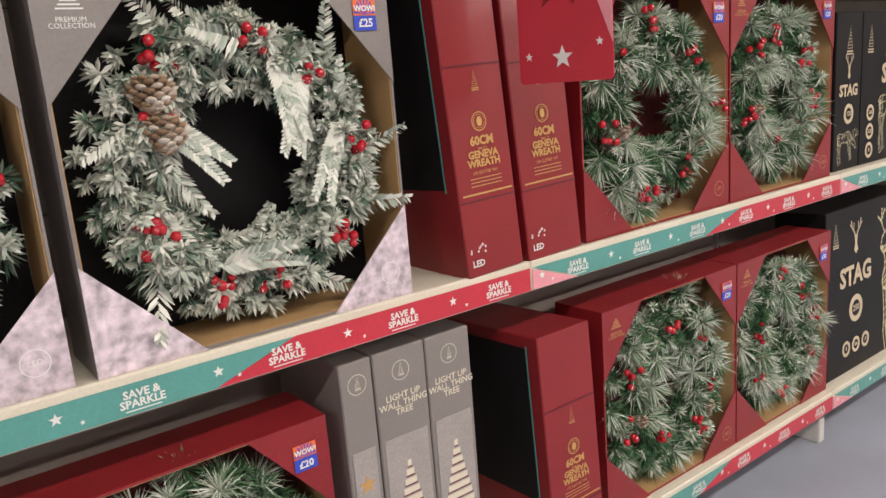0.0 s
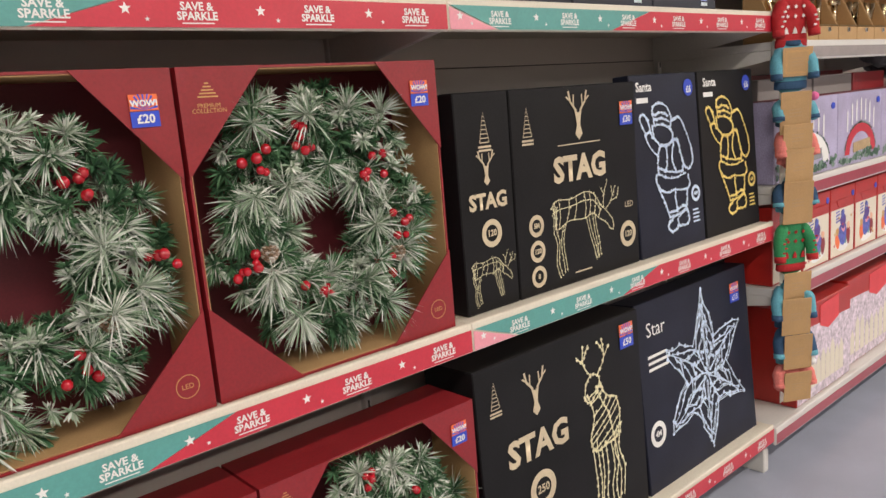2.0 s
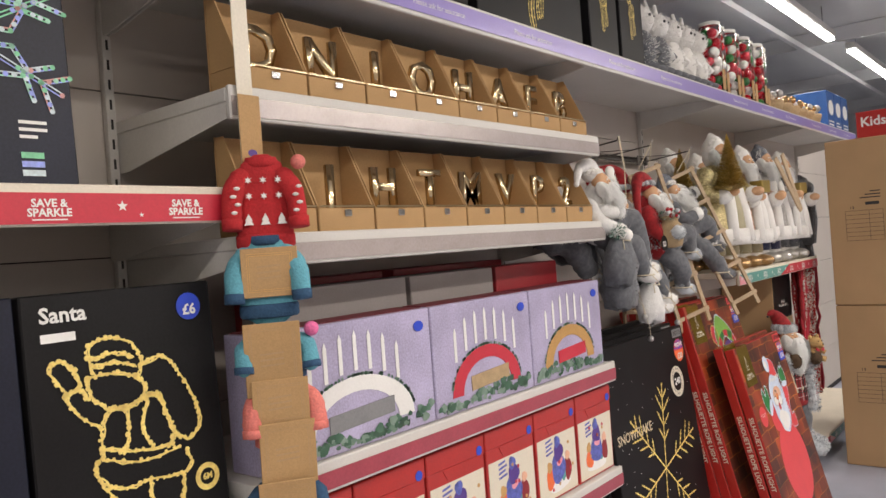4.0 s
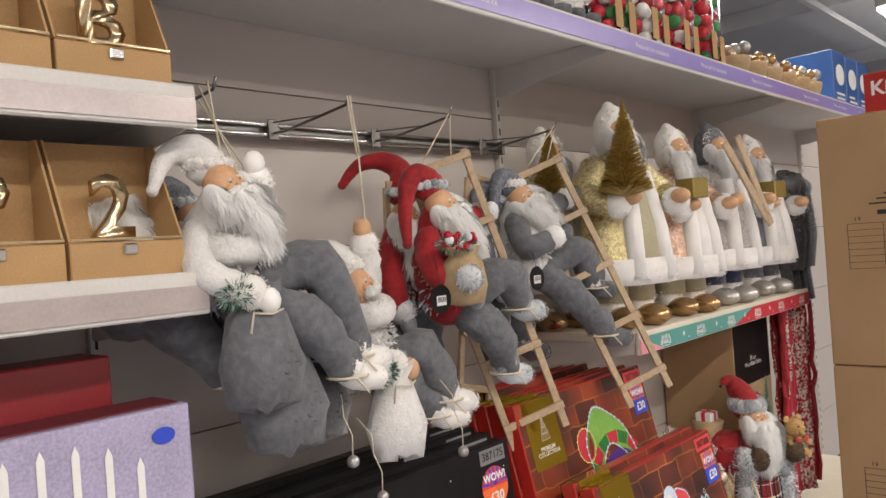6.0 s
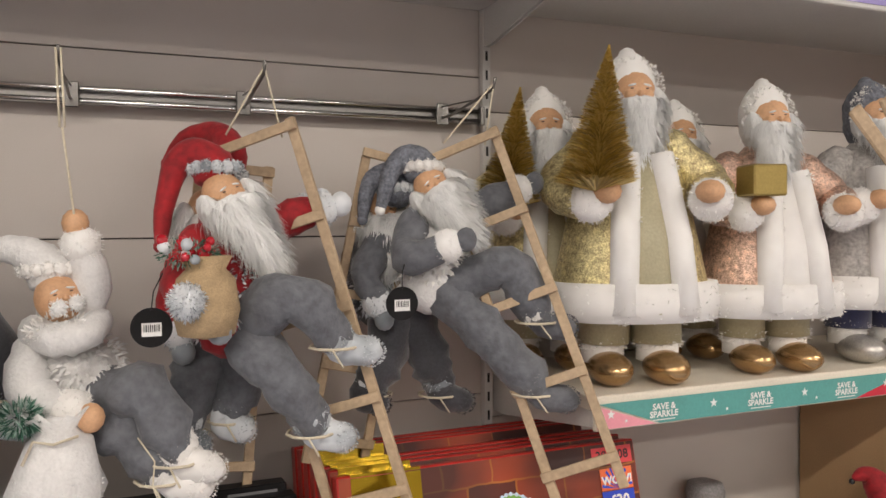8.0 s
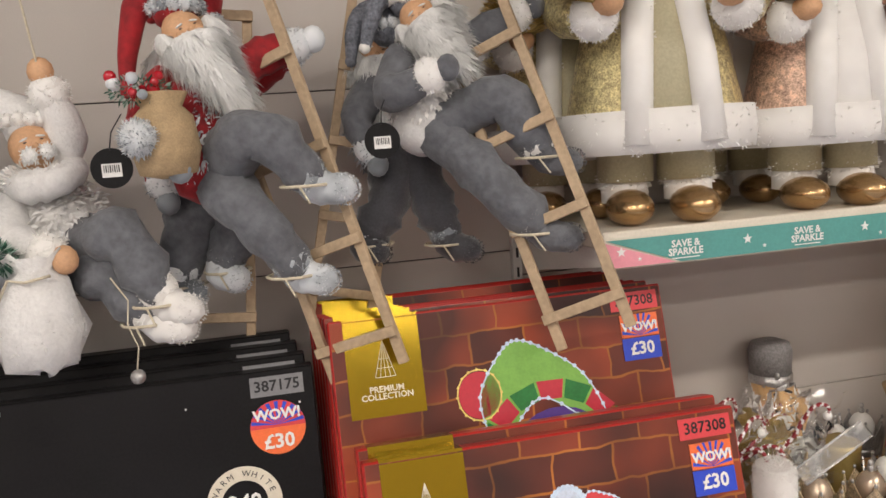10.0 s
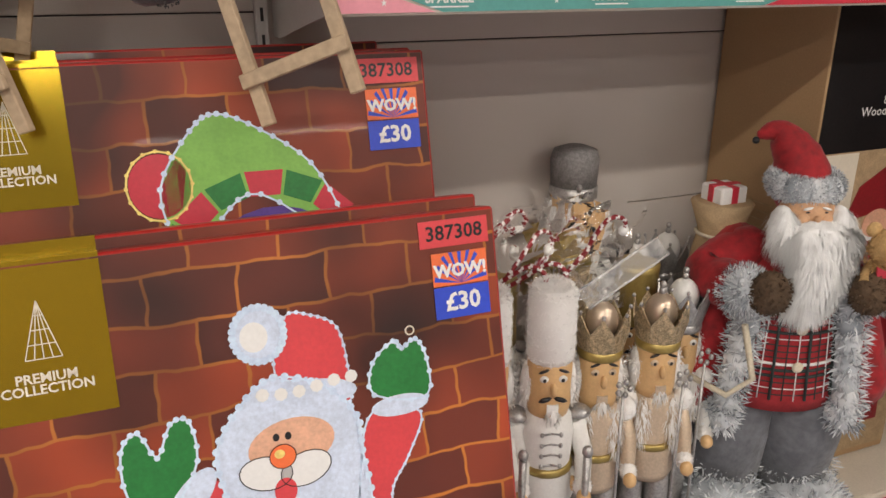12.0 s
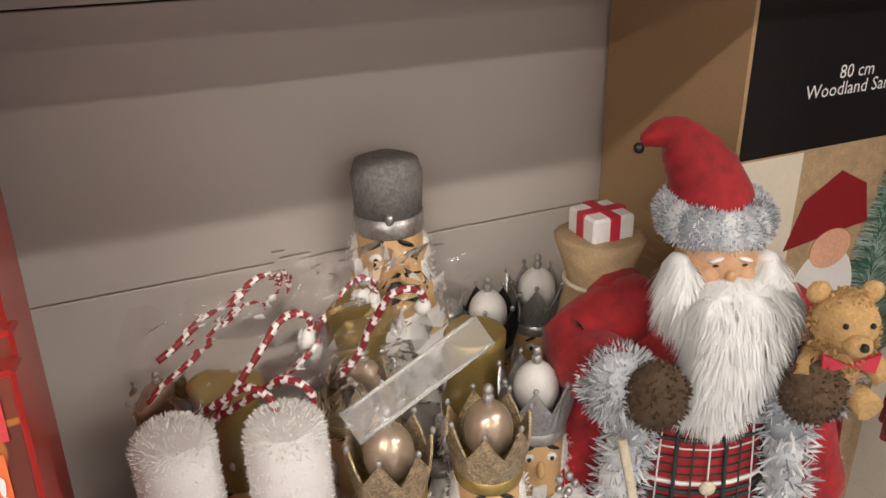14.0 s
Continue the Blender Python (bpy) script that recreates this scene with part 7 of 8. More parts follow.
TAUPEPIC = paint("taupe_picture", (0.36, 0.33, 0.32), 0.5, vary=0.15, scale=8)
for i, (x, w) in enumerate(((0.575, 0.078), (0.657, 0.135), (0.795, 0.125))):
    c = card_box(x, 1.24, 0.217, w, 0.70, 0.3, GREYCARD, "tall taupe printed carton of a light-up tree", name="tree_carton", group="tree cartons")
    bm = ring(w / 2, 0.65, 0.022, 0.0015)
    tree_icon(bm, w / 2, 0.645, 0.024)
    if i:
        words("LIGHT UP\nWALL THING\nTREE", 0.021, w / 2, 0.575, -0.0025, bm, bold=0.0004)
    part("print", bm, CREAM, c, "pale lettering")
    part("picture", fix(flat([(0.01, 0.2), (w - 0.01, 0.2), (w - 0.01, 0.5), (0.01, 0.5)], -0.0016)), TAUPEPIC, c, "taupe printed picture")
    bm = bmesh.new()
    if i:
        for k in range(8):
            u = (k + 1) / 8
            ribbon([(w / 2 - 0.042 * u, 0.43 - 0.022 * k), (w / 2 + 0.042 * u, 0.43 - 0.022 * k)], 0.015, -0.0025, bm)
            part("tree_bar", ribbon([(w / 2 - 0.046 * u, 0.421 - 0.022 * k), (w / 2 + 0.046 * u, 0.421 - 0.022 * k)], 0.0035, -0.0028), BURG2, c)
        for k in range(2):
            part("disc_print", fix(flat(circle(w / 2, 0.13 - 0.055 * k, 0.02, 20), -0.0025, None, 0.0004)), OLDGOLD, c, "olive gold printed disc")
    else:
        flat(star_points(w / 2, 0.42, 0.022), -0.0025, bm)
    part("tree_artwork", bm, CREAM if i else GOLDINK, c, "printed tree of bars")
    part("gold_band", fix(flat([(0.002, 0.004), (w - 0.002, 0.004), (w - 0.002, 0.17), (0.002, 0.17)], -0.0012)), CREAM, c)

# upper shelf: snowflake light cartons
RAINBOW = [paint("rainbow_print", col, 0.45, vary=0.2, scale=40) for col in ((0.22, 0.6, 0.35), (0.30, 0.36, 0.8), (0.6, 0.7, 0.75), (0.6, 0.3, 0.28), (0.35, 0.65, 0.5))]
for i, (x, w, cols) in enumerate(((2.66, 0.47, [LEDCOOL]), (3.135, 0.39, RAINBOW), (3.53, 0.38, RAINBOW), (1.7, 0.42, [LEDCOOL]), (2.15, 0.48, [LEDWARM]))):
    c = card_box(x, 1.265, 1.802, w, 0.47, 0.06, NAVY if i < 3 else BLACK, "dark printed carton of a snowflake light", lean=3, name="snowflake_carton", group="upper snowflake cartons")
    cx, cz = w * 0.52, 0.27
    g = rag(40 + i)
    kinds = [bmesh.new() for _ in cols]
    for k in range(6):
        a = radians(30 + 60 * k)
        d, n2, o = Vector((math.cos(a), math.sin(a))), Vector((-math.sin(a), math.cos(a))), Vector((cx, cz))
        segs = [(o + d * 0.02, o + d * 0.19), (o + d * 0.03, o + d * 0.08 + n2 * 0.03), (o + d * 0.08 + n2 * 0.03, o + d * 0.13), (o + d * 0.03, o + d * 0.08 - n2 * 0.03), (o + d * 0.08 - n2 * 0.03, o + d * 0.13)]
        segs += [(o + d * u, o + d * (u + 0.038) + n2 * q * 0.038) for u in (0.115, 0.15) for q in (-1, 1)]
        for p, q in segs:
            for w2 in (-0.0035, 0.0035):
                s2 = Vector((-(q - p).y, (q - p).x)).normalized() * w2
                bm = kinds[g.randrange(len(cols))]
                ribbon([p + s2, q + s2], 0.0028, -0.0022, bm)
            for j in range(5):
                r2 = p + (q - p) * (j / 4)
                flat(circle(r2.x, r2.y, 0.0052, 6), -0.0026, kinds[g.randrange(len(cols))], 0.0003)
    for bm, ink in zip(kinds, cols):
        part("snowflake_artwork", bm, ink, c, "printed snowflake drawn in lights")
    badge(c, 0.055, 0.075, 0.036, "50", cols[-1])
    small_print(c, w - 0.1, 0.12, 0.05, 3, WHITE, 0.006, i)
    for k in range(3):
        small_print(c, w - 0.1, 0.06 - 0.016 * k, 0.05, 1, cols[k % len(cols)], 0.011, 9)

# ---- second bay: letters in boxes, candle arches, advent boxes ----
GOLDL = paint("gold_letter", (0.72, 0.58, 0.36), 0.18, metal=1.0, vary=0.08)


def letter_box(x, z, w, ch):
    c = thing("letter_box", pose(x, 1.235, z), "kraft display box holding a gold letter", "letter box", "letter boxes")
    w -= 0.006
    part("back", box(0, w, 0.115, 0.12, 0, 0.235), KRAFT, c)
    part("tray", box(0, w, 0, 0.114, 0, 0.06, 0.002), KRAFT, c)
    for xs in (0.0, w - 0.004):
        b = bmesh.new()
        prof = [(0.002, 0.061), (0.113, 0.061), (0.113, 0.233), (0.085, 0.233)]
        v0, v1 = [b.verts.new((xs, *p)) for p in prof], [b.verts.new((xs + 0.004, *p)) for p in prof]
        b.faces.new(v0), b.faces.new(v1[::-1])
        for i in range(4):
            b.faces.new((v0[i], v1[i], v1[(i + 1) % 4], v0[(i + 1) % 4]))
        part("side", fix(b), KRAFT, c)
    bm = words(ch, 0.15, w / 2, 0.115, 0, bold=0.003)
    r = bmesh.ops.extrude_face_region(bm, geom=list(bm.faces))
    bmesh.ops.translate(bm, verts=[v for v in r["geom"] if isinstance(v, bmesh.types.BMVert)], vec=(0, 0.016, 0))
    bm.transform(Matrix.Translation((0, 0.05, 0)))
    part("letter", fix(bm), GOLDL, c, "polished gold metal letter")
    part("clasp", box(w / 2 - 0.012, w / 2 + 0.012, -0.006, -0.0005, 0.038, 0.056, 0.003), CHROME, c)
    part("shelf_edge", box(0.002, w - 0.002, -0.003, -0.0005, 0.062, 0.066), GOLDL, c)


for row, (z, text) in enumerate(((2.022, "DNIOHAEB"), (1.702, "SJHTMVP2"))):
    for i, ch in enumerate(text):
        letter_box(4.27 + 0.198 * i, z, 0.198, ch)
PRINTLIL = paint("lilac_print", (0.42, 0.38, 0.55), 0.4, vary=0.25, scale=6, coat=0.2)
FOLIAGEP = island("foliage_print", [(0.0, (0.02, 0.05, 0.03)), (0.5, (0.06, 0.14, 0.09)), (1.0, (0.25, 0.33, 0.28))], 0.5)
for i, x in enumerate((4.25, 4.84, 5.345)):
    w = (0.585, 0.5, 0.485)[i]
    c = card_box(x, 1.225, 1.167, w, 0.315, 0.12, PRINTLIL, "lilac printed carton of a candle arch", name="candle_arch_carton", group="candle arch cartons")
    arch = (WHITE, RED, GOLDINK)[i]
    pts = [(w / 2 + r * math.cos(radians(a)) * w / 0.5, 0.045 + r * 0.75 * math.sin(radians(a))) for r, rng in ((0.175, range(0, 181, 12)), (0.125, range(180, -1, -12))) for a in rng]
    part("arch_print", fix(flat(pts, -0.002)), arch, c, "printed candle arch")
    for k in range(7):
        px = w / 2 + (k - 3) * 0.05
        zz = 0.055 + 0.135 * math.sqrt(max(0.05, 1 - ((k - 3) / 4.0) ** 2))
        part("candle_print", fix(flat([(px - 0.006, zz), (px + 0.006, zz), (px + 0.006, zz + 0.085), (px, zz + 0.1), (px - 0.006, zz + 0.085)], -0.0022, None, 0.0006)), WHITE, c, "printed white candle")
    g = rag(70 + i)
    bm = bmesh.new()
    for k in range(70):
        a = radians(g.uniform(8, 172))
        flat(blob(w / 2 + 0.178 * math.cos(a) * w / 0.5, 0.047 + 0.133 * math.sin(a), g.uniform(0.003, 0.007), g.uniform(0.003, 0.006), 7), -0.0027, bm, 0.0003)
    part("garland_print", fix(bm), FOLIAGEP, c, "printed garland along the arch")
    bm = bmesh.new()
    for k in range(90):
        u = g.random()
        rr = g.uniform(0.007, 0.016)
        flat(blob(rr + 0.004 + (w - 2 * rr - 0.008) * u, rr + 0.004 + 0.045 * g.random() * abs(math.cos(3 * u + i)), rr, rr * g.uniform(0.6, 1), 8, 0.2, k), -0.0024 - 0.000008 * k, bm, 0.0003)
    part("foliage_print", fix(bm), FOLIAGEP, c, "printed fir foliage")
    part("caption", fix(flat([(w * 0.33, 0.05), (w * 0.72, 0.062), (w * 0.72, 0.105), (w * 0.33, 0.093)], -0.003)), (GREYP, HESSIAN, RED)[i], c)
    t = part("price_ticket", fix(flat(blob(w - 0.05, 0.27, 0.02, 0.014, 16), -0.003)), BLUETAG, c)
    part("body_lid", box(0.01, w - 0.01, 0.02, 0.11, 0.3155, 0.318), BURG2, c)
# The first two are white cartons; grey card puts their shade into the colour.
for i, (x, w, m) in enumerate(((4.4, 0.5, GREYCARD), (4.92, 0.42, GREYCARD), (5.36, 0.4, BURG), (4.5, 0.45, BURG), (5.0, 0.6, BURG))):
    card_box(x, 1.36, 1.167 if i < 3 else 1.167, w, 0.40 if i < 3 else 0.36, 0.12 if i < 3 else 0.0, m, "plain carton stacked behind the candle arches", name="plain_carton", group="stock cartons") if i < 3 else card_box(x, 1.5, 1.167, w, 0.42, 0.15, m, "plain burgundy carton stacked behind the candle arches", name="plain_carton", group="stock cartons")
BLUEFIG = paint("blue_figure_print", (0.10, 0.12, 0.42), 0.5, vary=0.5, scale=30)
for i in range(6):
    w = 0.262
    c = card_box(4.24 + 0.272 * i, 1.23, 0.767, w, 0.31, 0.2, REDCARD, "cream gift carton with a red lid and blue figure", name="gift_carton", group="gift cartons")
    part("lid", box(-0.002, w + 0.002, -0.002, 0.202, 0.255, 0.313, 0.003), REDCARD, c, "red lid")
    part("lid_tab", fix(flat([(w * .25, 0.2549), (w * .75, 0.2549), (w * .68, 0.225), (w * .32, 0.225)], -0.002)), REDCARD, c)
    g = rag(30 + i)
    part("picture", fix(flat([(0.008, 0.008), (w - 0.008, 0.008), (w - 0.008, 0.215), (0.008, 0.215)], -0.0012)), CREAM, c, "cream printed picture")
    for fx, fz, rx, rz, ink in ((0.5, 0.10, 0.045, 0.05, BLUEFIG), (0.52, 0.155, 0.03, 0.032, VIOLET), (0.5, 0.19, 0.018, 0.02, BLUEFIG), (0.53, 0.125, 0.02, 0.018, PINK), (0.3, 0.075, 0.026, 0.036, ORANGE), (0.29, 0.115, 0.016, 0.018, GOLDINK), (0.74, 0.085, 0.022, 0.04, BURG), (0.74, 0.13, 0.015, 0.016, PEACH), (0.5, 0.045, 0.07, 0.022, WHITE), (0.62, 0.07, 0.014, 0.02, TEAL)):
        part("figure_print", fix(flat(blob(w * fx, fz, rx, rz, 18, 0.1, i), -0.0016 - 0.0003 * (fz * 10 % 3))), ink, c, "printed toy figure")
    bm = bmesh.new()
    for k in range(4):
        ribbon([(w * 0.22, 0.2 - 0.014 * k), (w * (0.36 + 0.03 * (k % 2)), 0.206 - 0.014 * k)], 0.007, -0.0018, bm)
    part("lettering_bars", bm, BLUEFIG, c, "unreadable blue lettering")
    for k in range(6):
        part("dot_print", fix(flat(circle(w * (0.1 + 0.8 * g.random()), 0.02 + 0.17 * g.random(), 0.006, 10), -0.0028)), (RED, GOLDINK)[k % 2], c)
    part("price_ticket", fix(flat(circle(w * 0.9, 0.27, 0.014, 16), -0.004)), BLUETAG, c, "round blue price ticket")
for i, (x, w) in enumerate(((4.45, 0.56), (5.05, 0.66))):
    c = card_box(x, 1.225 + 0.03 * i, 0.192, w, 0.42, 0.26, REDCARD, "red carton with a printed village scene", name="village_carton", group="village cartons")
    part("picture", fix(flat([(0.006, 0.006), (w - 0.006, 0.006), (w - 0.006, 0.31), (0.006, 0.33)], -0.002)), SNOWART, c, "pale printed village picture")
    bm = bmesh.new()
    g = rag(i)
    for k in range(9):
        hx = 0.04 + (w - 0.12) * k / 9
        hh = 0.12 + 0.08 * g.random()
        flat([(hx, 0.05), (hx + 0.045, 0.05), (hx + 0.045, hh), (hx + 0.022, hh + 0.04), (hx, hh)], -0.003, bm, 0.0004)
    part("house_print", bm, CREAM, c, "printed white houses")
    part("label_tab", fix(flat([(w * .4, 0.4), (w * .75, 0.41), (w * .75, 0.31), (w * .55, 0.28), (w * .4, 0.31)], -0.003)), REDTAG, c)

# clip strip of small jumpers between the bays
ST = thing("clip_strip", pose(4.243, 1.19, 2.2), "hanging clip strip carrying small carded jumpers", "display strip")
part("strip", box(-0.02, 0.02, 0, 0.002, -1.9, 0.06), SHELFTOP, ST, "clear plastic strip")
part("clip", box(-0.018, 0.018, 0.003, 0.034, 0.02, 0.045), METAL, ST)
KN = [paint("red_sock", (0.45, 0.02, 0.025), 0.9, vary=0.2, bump=0.5), paint("aqua_sock", (0.12, 0.36, 0.45), 0.9, vary=0.2, bump=0.5), paint("navy_sock", (0.03, 0.08, 0.16), 0.9, vary=0.2, bump=0.5),
      paint("coral_sock", (0.70, 0.20, 0.17), 0.9, vary=0.2, bump=0.5), paint("green_sock", (0.03, 0.24, 0.09), 0.9, vary=0.2, bump=0.5)]


def jumper(z0, z1, card, body, hem, name, turn, shift=0.0, pattern=None, pom=None):
    """A small knitted jumper on a kraft card: soft body, two sleeves, hem, collar and the card below it."""
    s = thing("knitted_jumper", pose(4.25 + shift, 1.163, z0, 4, 0, turn), f"small {name} knitted jumper on a kraft card", "knitted jumper", "carded jumpers")
    hgt = z1 - z0
    bm = limb([(0, 0, hgt - 0.03), (0, 0, hgt * 0.5), (0, 0, 0.03)], [0.050, 0.056, 0.060], bmesh.new(), 18, 0, int(z0 * 90), 0.03)
    bm.transform(Matrix.Diagonal((1, 0.34, 1, 1)))
    part("body_knit", bm, body, s)
    bm = lathe([(0.058, 0.0), (0.062, 0.004), (0.062, 0.026), (0.058, 0.03)], (0, 0, 0), None, 20, 0, True, 0.38)
    part("hem", bm, hem, s, "ribbed hem")
    bm = lathe([(0.03, hgt - 0.012), (0.034, hgt - 0.006), (0.032, hgt + 0.008)], (0, 0, 0), None, 16, 0, True, 0.55)
    part("collar", bm, hem, s)
    for q in (-1, 1):
        bm = limb([(q * 0.042, 0, hgt - 0.035), (q * 0.063, -0.016, hgt * 0.62), (q * 0.068, -0.03, hgt * 0.32)], [0.024, 0.022, 0.02], bmesh.new(), 12, 0, int(z1 * 70), 0.06)
        sl = part("sleeve", bm, body, s)
        part("cuff", tube([(q * 0.068, -0.03, hgt * 0.34), (q * 0.069, -0.034, hgt * 0.22)], [0.022, 0.021], None, 12), hem, sl, "ribbed cuff")
        if pattern:
            for k in range(4):
                part("knit_pattern", ball((q * 0.063 + 0.008 * (k % 2), -0.046, hgt * (0.42 + 0.09 * k)), (0.007, 0.003, 0.004), None, 6), pattern, sl)
    if pattern:
        for k in range(3):
            x = -0.034 + 0.034 * k
            y = -0.0225 + 0.35 * x * x
            part("tree_knit", fix(flat([(x - 0.01, hgt * 0.27), (x + 0.01, hgt * 0.27), (x + 0.005, hgt * 0.32), (x + 0.008, hgt * 0.32), (x, hgt * 0.4), (x - 0.008, hgt * 0.32), (x - 0.005, hgt * 0.32)], y - 0.002, None, 0.003)), pattern, s, "white knitted tree")
            for zz in (0.6, 0.78):
                part("motif_knit", fix(flat(star_points(x * 0.9, hgt * zz, 0.008, 6), y - 0.002, None, 0.003)), pattern, s)
    if pom:
        part("pompom", ball((0.075, -0.02, hgt - 0.005), 0.016, None, 12), pom, s, "bright pompom")
    if card:
        low, top = card[0] - z0, card[1] - z0
        cd = part("card", box(-0.058, 0.058, -0.048, -0.045, low, top, 0.0012), KRAFT, s, "embossed kraft card")
        for k in (0, 1):
            e = 0.012 + 0.004 * k
            part("card_line", ribbon([(-0.058 + e, low + e), (0.058 - e, low + e), (0.058 - e, top - e), (-0.058 + e, top - e)], 0.0016, -0.0486, None, True), GOLDINK if z0 > 1.6 else CARTON, cd)
        bm = bmesh.new()
        for k in range(3):
            ribbon([(-0.026, (low + top) / 2 - 0.012 + 0.012 * k), (0.022, (low + top) / 2 - 0.01 + 0.012 * k)], 0.004, -0.0485, bm)
        part("card_print", bm, CARTON, cd)
    return s


part("hang_card", box(-0.028, 0.028, -0.012, -0.009, -0.36, -0.2, 0.001), KRAFT, ST, "kraft hanging card")
part("hang_ticket", fix(flat(blob(0.0, -0.325, 0.012, 0.008, 14), -0.0125, None, 0.0004)), VIOLET, ST)
PINKP = paint("pink_pompom", (0.75, 0.16, 0.36), 0.95, vary=0.2, bump=0.6)
for z0, z1, card, b, hm, nm, turn, sh, pat, pm in ((1.672, 1.855, (1.571, 1.674), 0, 0, "red", -34, 0.0, FURW, KN[3]), (1.524, 1.69, (1.364, 1.518), 1, 2, "aqua and navy", -38, -0.004, None, None),
        (1.39, 1.50, (1.30, 1.40), 1, 2, "blue and navy", -34, 0.004, None, PINKP), (1.25, 1.39, (1.175, 1.31), 3, 3, "coral pink", -30, 0.01, None, None), (1.07, 1.19, (1.03, 1.19), 2, 1, "navy", -36, 0.006, None, None),
        (0.842, 1.04, (0.735, 0.845), 4, 0, "green and red", -30, 0.0, KN[0], None), (0.62, 0.80, (0.60, 0.745), 1, 2, "aqua", -36, -0.006, None, None), (0.47, 0.63, (0.46, 0.60), 2, 1, "navy and aqua", -34, 0.004, None, None), (0.36, 0.48, (0.33, 0.45), 3, 3, "coral pink", -32, 0.0, None, FURW)):
    jumper(z0, z1, card, KN[b], KN[hm], nm, turn, sh, pat, pm)

# ---- goods on the top shelf ----
TZ = 2.368
for i, (x, w) in enumerate(((4.55, 0.6), (5.2, 0.68), (5.95, 0.24), (6.22, 0.22), (2.75, 0.6), (3.45, 0.6))):
    c = card_box(x, 1.24, TZ, w, 0.46, 0.3, BLACK, "black printed carton of a gold light figure", name="light_carton", group="top shelf cartons")
    wire_beast(w / 2, 0.22, min(w, 0.4), c, LEDWARM, 60 + i, True)
for i in range(5):
    x = 6.56 + 0.165 * i
    bm = bmesh.new()
    m1 = (1 if i < 2 else 0)
    ball((0, 0, 0.11), (0.075, 0.07, 0.11), bm, 12, m1)
    fluff(bm, (0, 0, 0.11), (0.075, 0.07, 0.11), 260, 0.03, 0, 70 + i)
    ball((0, -0.01, 0.25), 0.062, bm, 12, 0)
    fluff(bm, (0, -0.01, 0.25), 0.062, 260, 0.024, 0, 80 + i)
    for q in (-1, 1):
        ball((q * 0.022, -0.066, 0.262), 0.007, bm, 6, 2)
        tube([(q * 0.06, -0.01, 0.17), (q * 0.1, -0.05, 0.1)], 0.024, bm, 8, m1)
        ball((q * 0.045, -0.06, 0.02), (0.035, 0.05, 0.022), bm, 8, 1)
        tube([(q * 0.04, 0, 0.29), (q * 0.055, 0.01, 0.34 + 0.03 * (i % 2))], [0.016, 0.008], bm, 8, 0)
    doll("plush_toy", bm, [FURW, GREYV, INK], (0, 0, 0), "white and grey plush winter toy", "soft toy", "plush toys").location = (x, 1.31, TZ)
CLEAR = bpy.data.materials.new("clear_plastic")
CLEAR.use_nodes = True
_b = CLEAR.node_tree.nodes["Principled BSDF"]
_b.inputs["Transmission Weight"].default_value, _b.inputs["Roughness"].default_value, _b.inputs["IOR"].default_value = 1.0, 0.06, 1.12
_b.inputs["Base Color"].default_value = (0.97, 0.97, 0.97, 1)
_b.inputs["Coat Weight"].default_value, _b.inputs["Coat Roughness"].default_value = 0.6, 0.08
for i in range(8):
    c = thing("bauble_tube", pose(7.42 + 0.125 * i, 1.285 + 0.02 * (i % 2), TZ), "clear tube of red, green and white baubles", "bauble tube", "bauble tubes")
    g = rag(200 + i)
    for k in range(7):
        for q in range(3):
            a = 2.1 * q + k
            p = (0.026 * math.cos(a), 0.026 * math.sin(a), 0.03 + 0.05 * k)
            part("bauble", ball(p, 0.025, None, 10), (RED, BERRY, GREENP, WHITE, BERRY)[g.randrange(5)], c)
    part("cap", lathe([(0.055, 0.372), (0.057, 0.375), (0.057, 0.39), (0.05, 0.393)], (0, 0, 0), None, 18), WPAINT, c, "white plastic cap")
    part("price_card", box(-0.022, 0.022, -0.062, -0.060, 0.02, 0.13), KRAFT, c, "orange kraft price card")
    ob = part("tube_wall", lathe([(0.056, 0.0), (0.056, 0.371)], (0, 0, 0), None, 20), CLEAR, c, "clear plastic wall")
    ob.visible_shadow = False
for i in range(6):
    c = thing("ornament_basket", pose(8.52 + 0.2 * i, 1.31, TZ), "round basket of pale and copper ornaments", "basket", "ornament baskets")
    part("basket", lathe([(0.07, 0), (0.088, 0.05), (0.092, 0.08), (0.085, 0.08), (0.08, 0.05), (0.06, 0.012)], (0, 0, 0), None, 18), HESSIAN, c)
    g = rag(260 + i)
    for k in range(9):
        part("ornament", ball((g.uniform(-.05, .05), g.uniform(-.06, .04), 0.08 + g.uniform(0, .05)), 0.028, None, 10), (SILVER, BOOTGOLD, PEARL)[k % 3], c)
BLUEBOX = paint("blue_card", (0.03, 0.10, 0.33), 0.4, vary=0.2, coat=0.2)
for i in range(3):
    c = card_box(9.82 + 0.25 * i, 1.24, TZ, 0.24, 0.3, 0.25, BLUEBOX, "blue printed carton on the top shelf", name="blue_carton", group="blue cartons")
    part("print", fix(flat(blob(0.125, 0.17, 0.08, 0.06), -0.002)), WHITE, c)
    small_print(c, 0.04, 0.06, 0.17, 2, WHITE, 0.012, i)

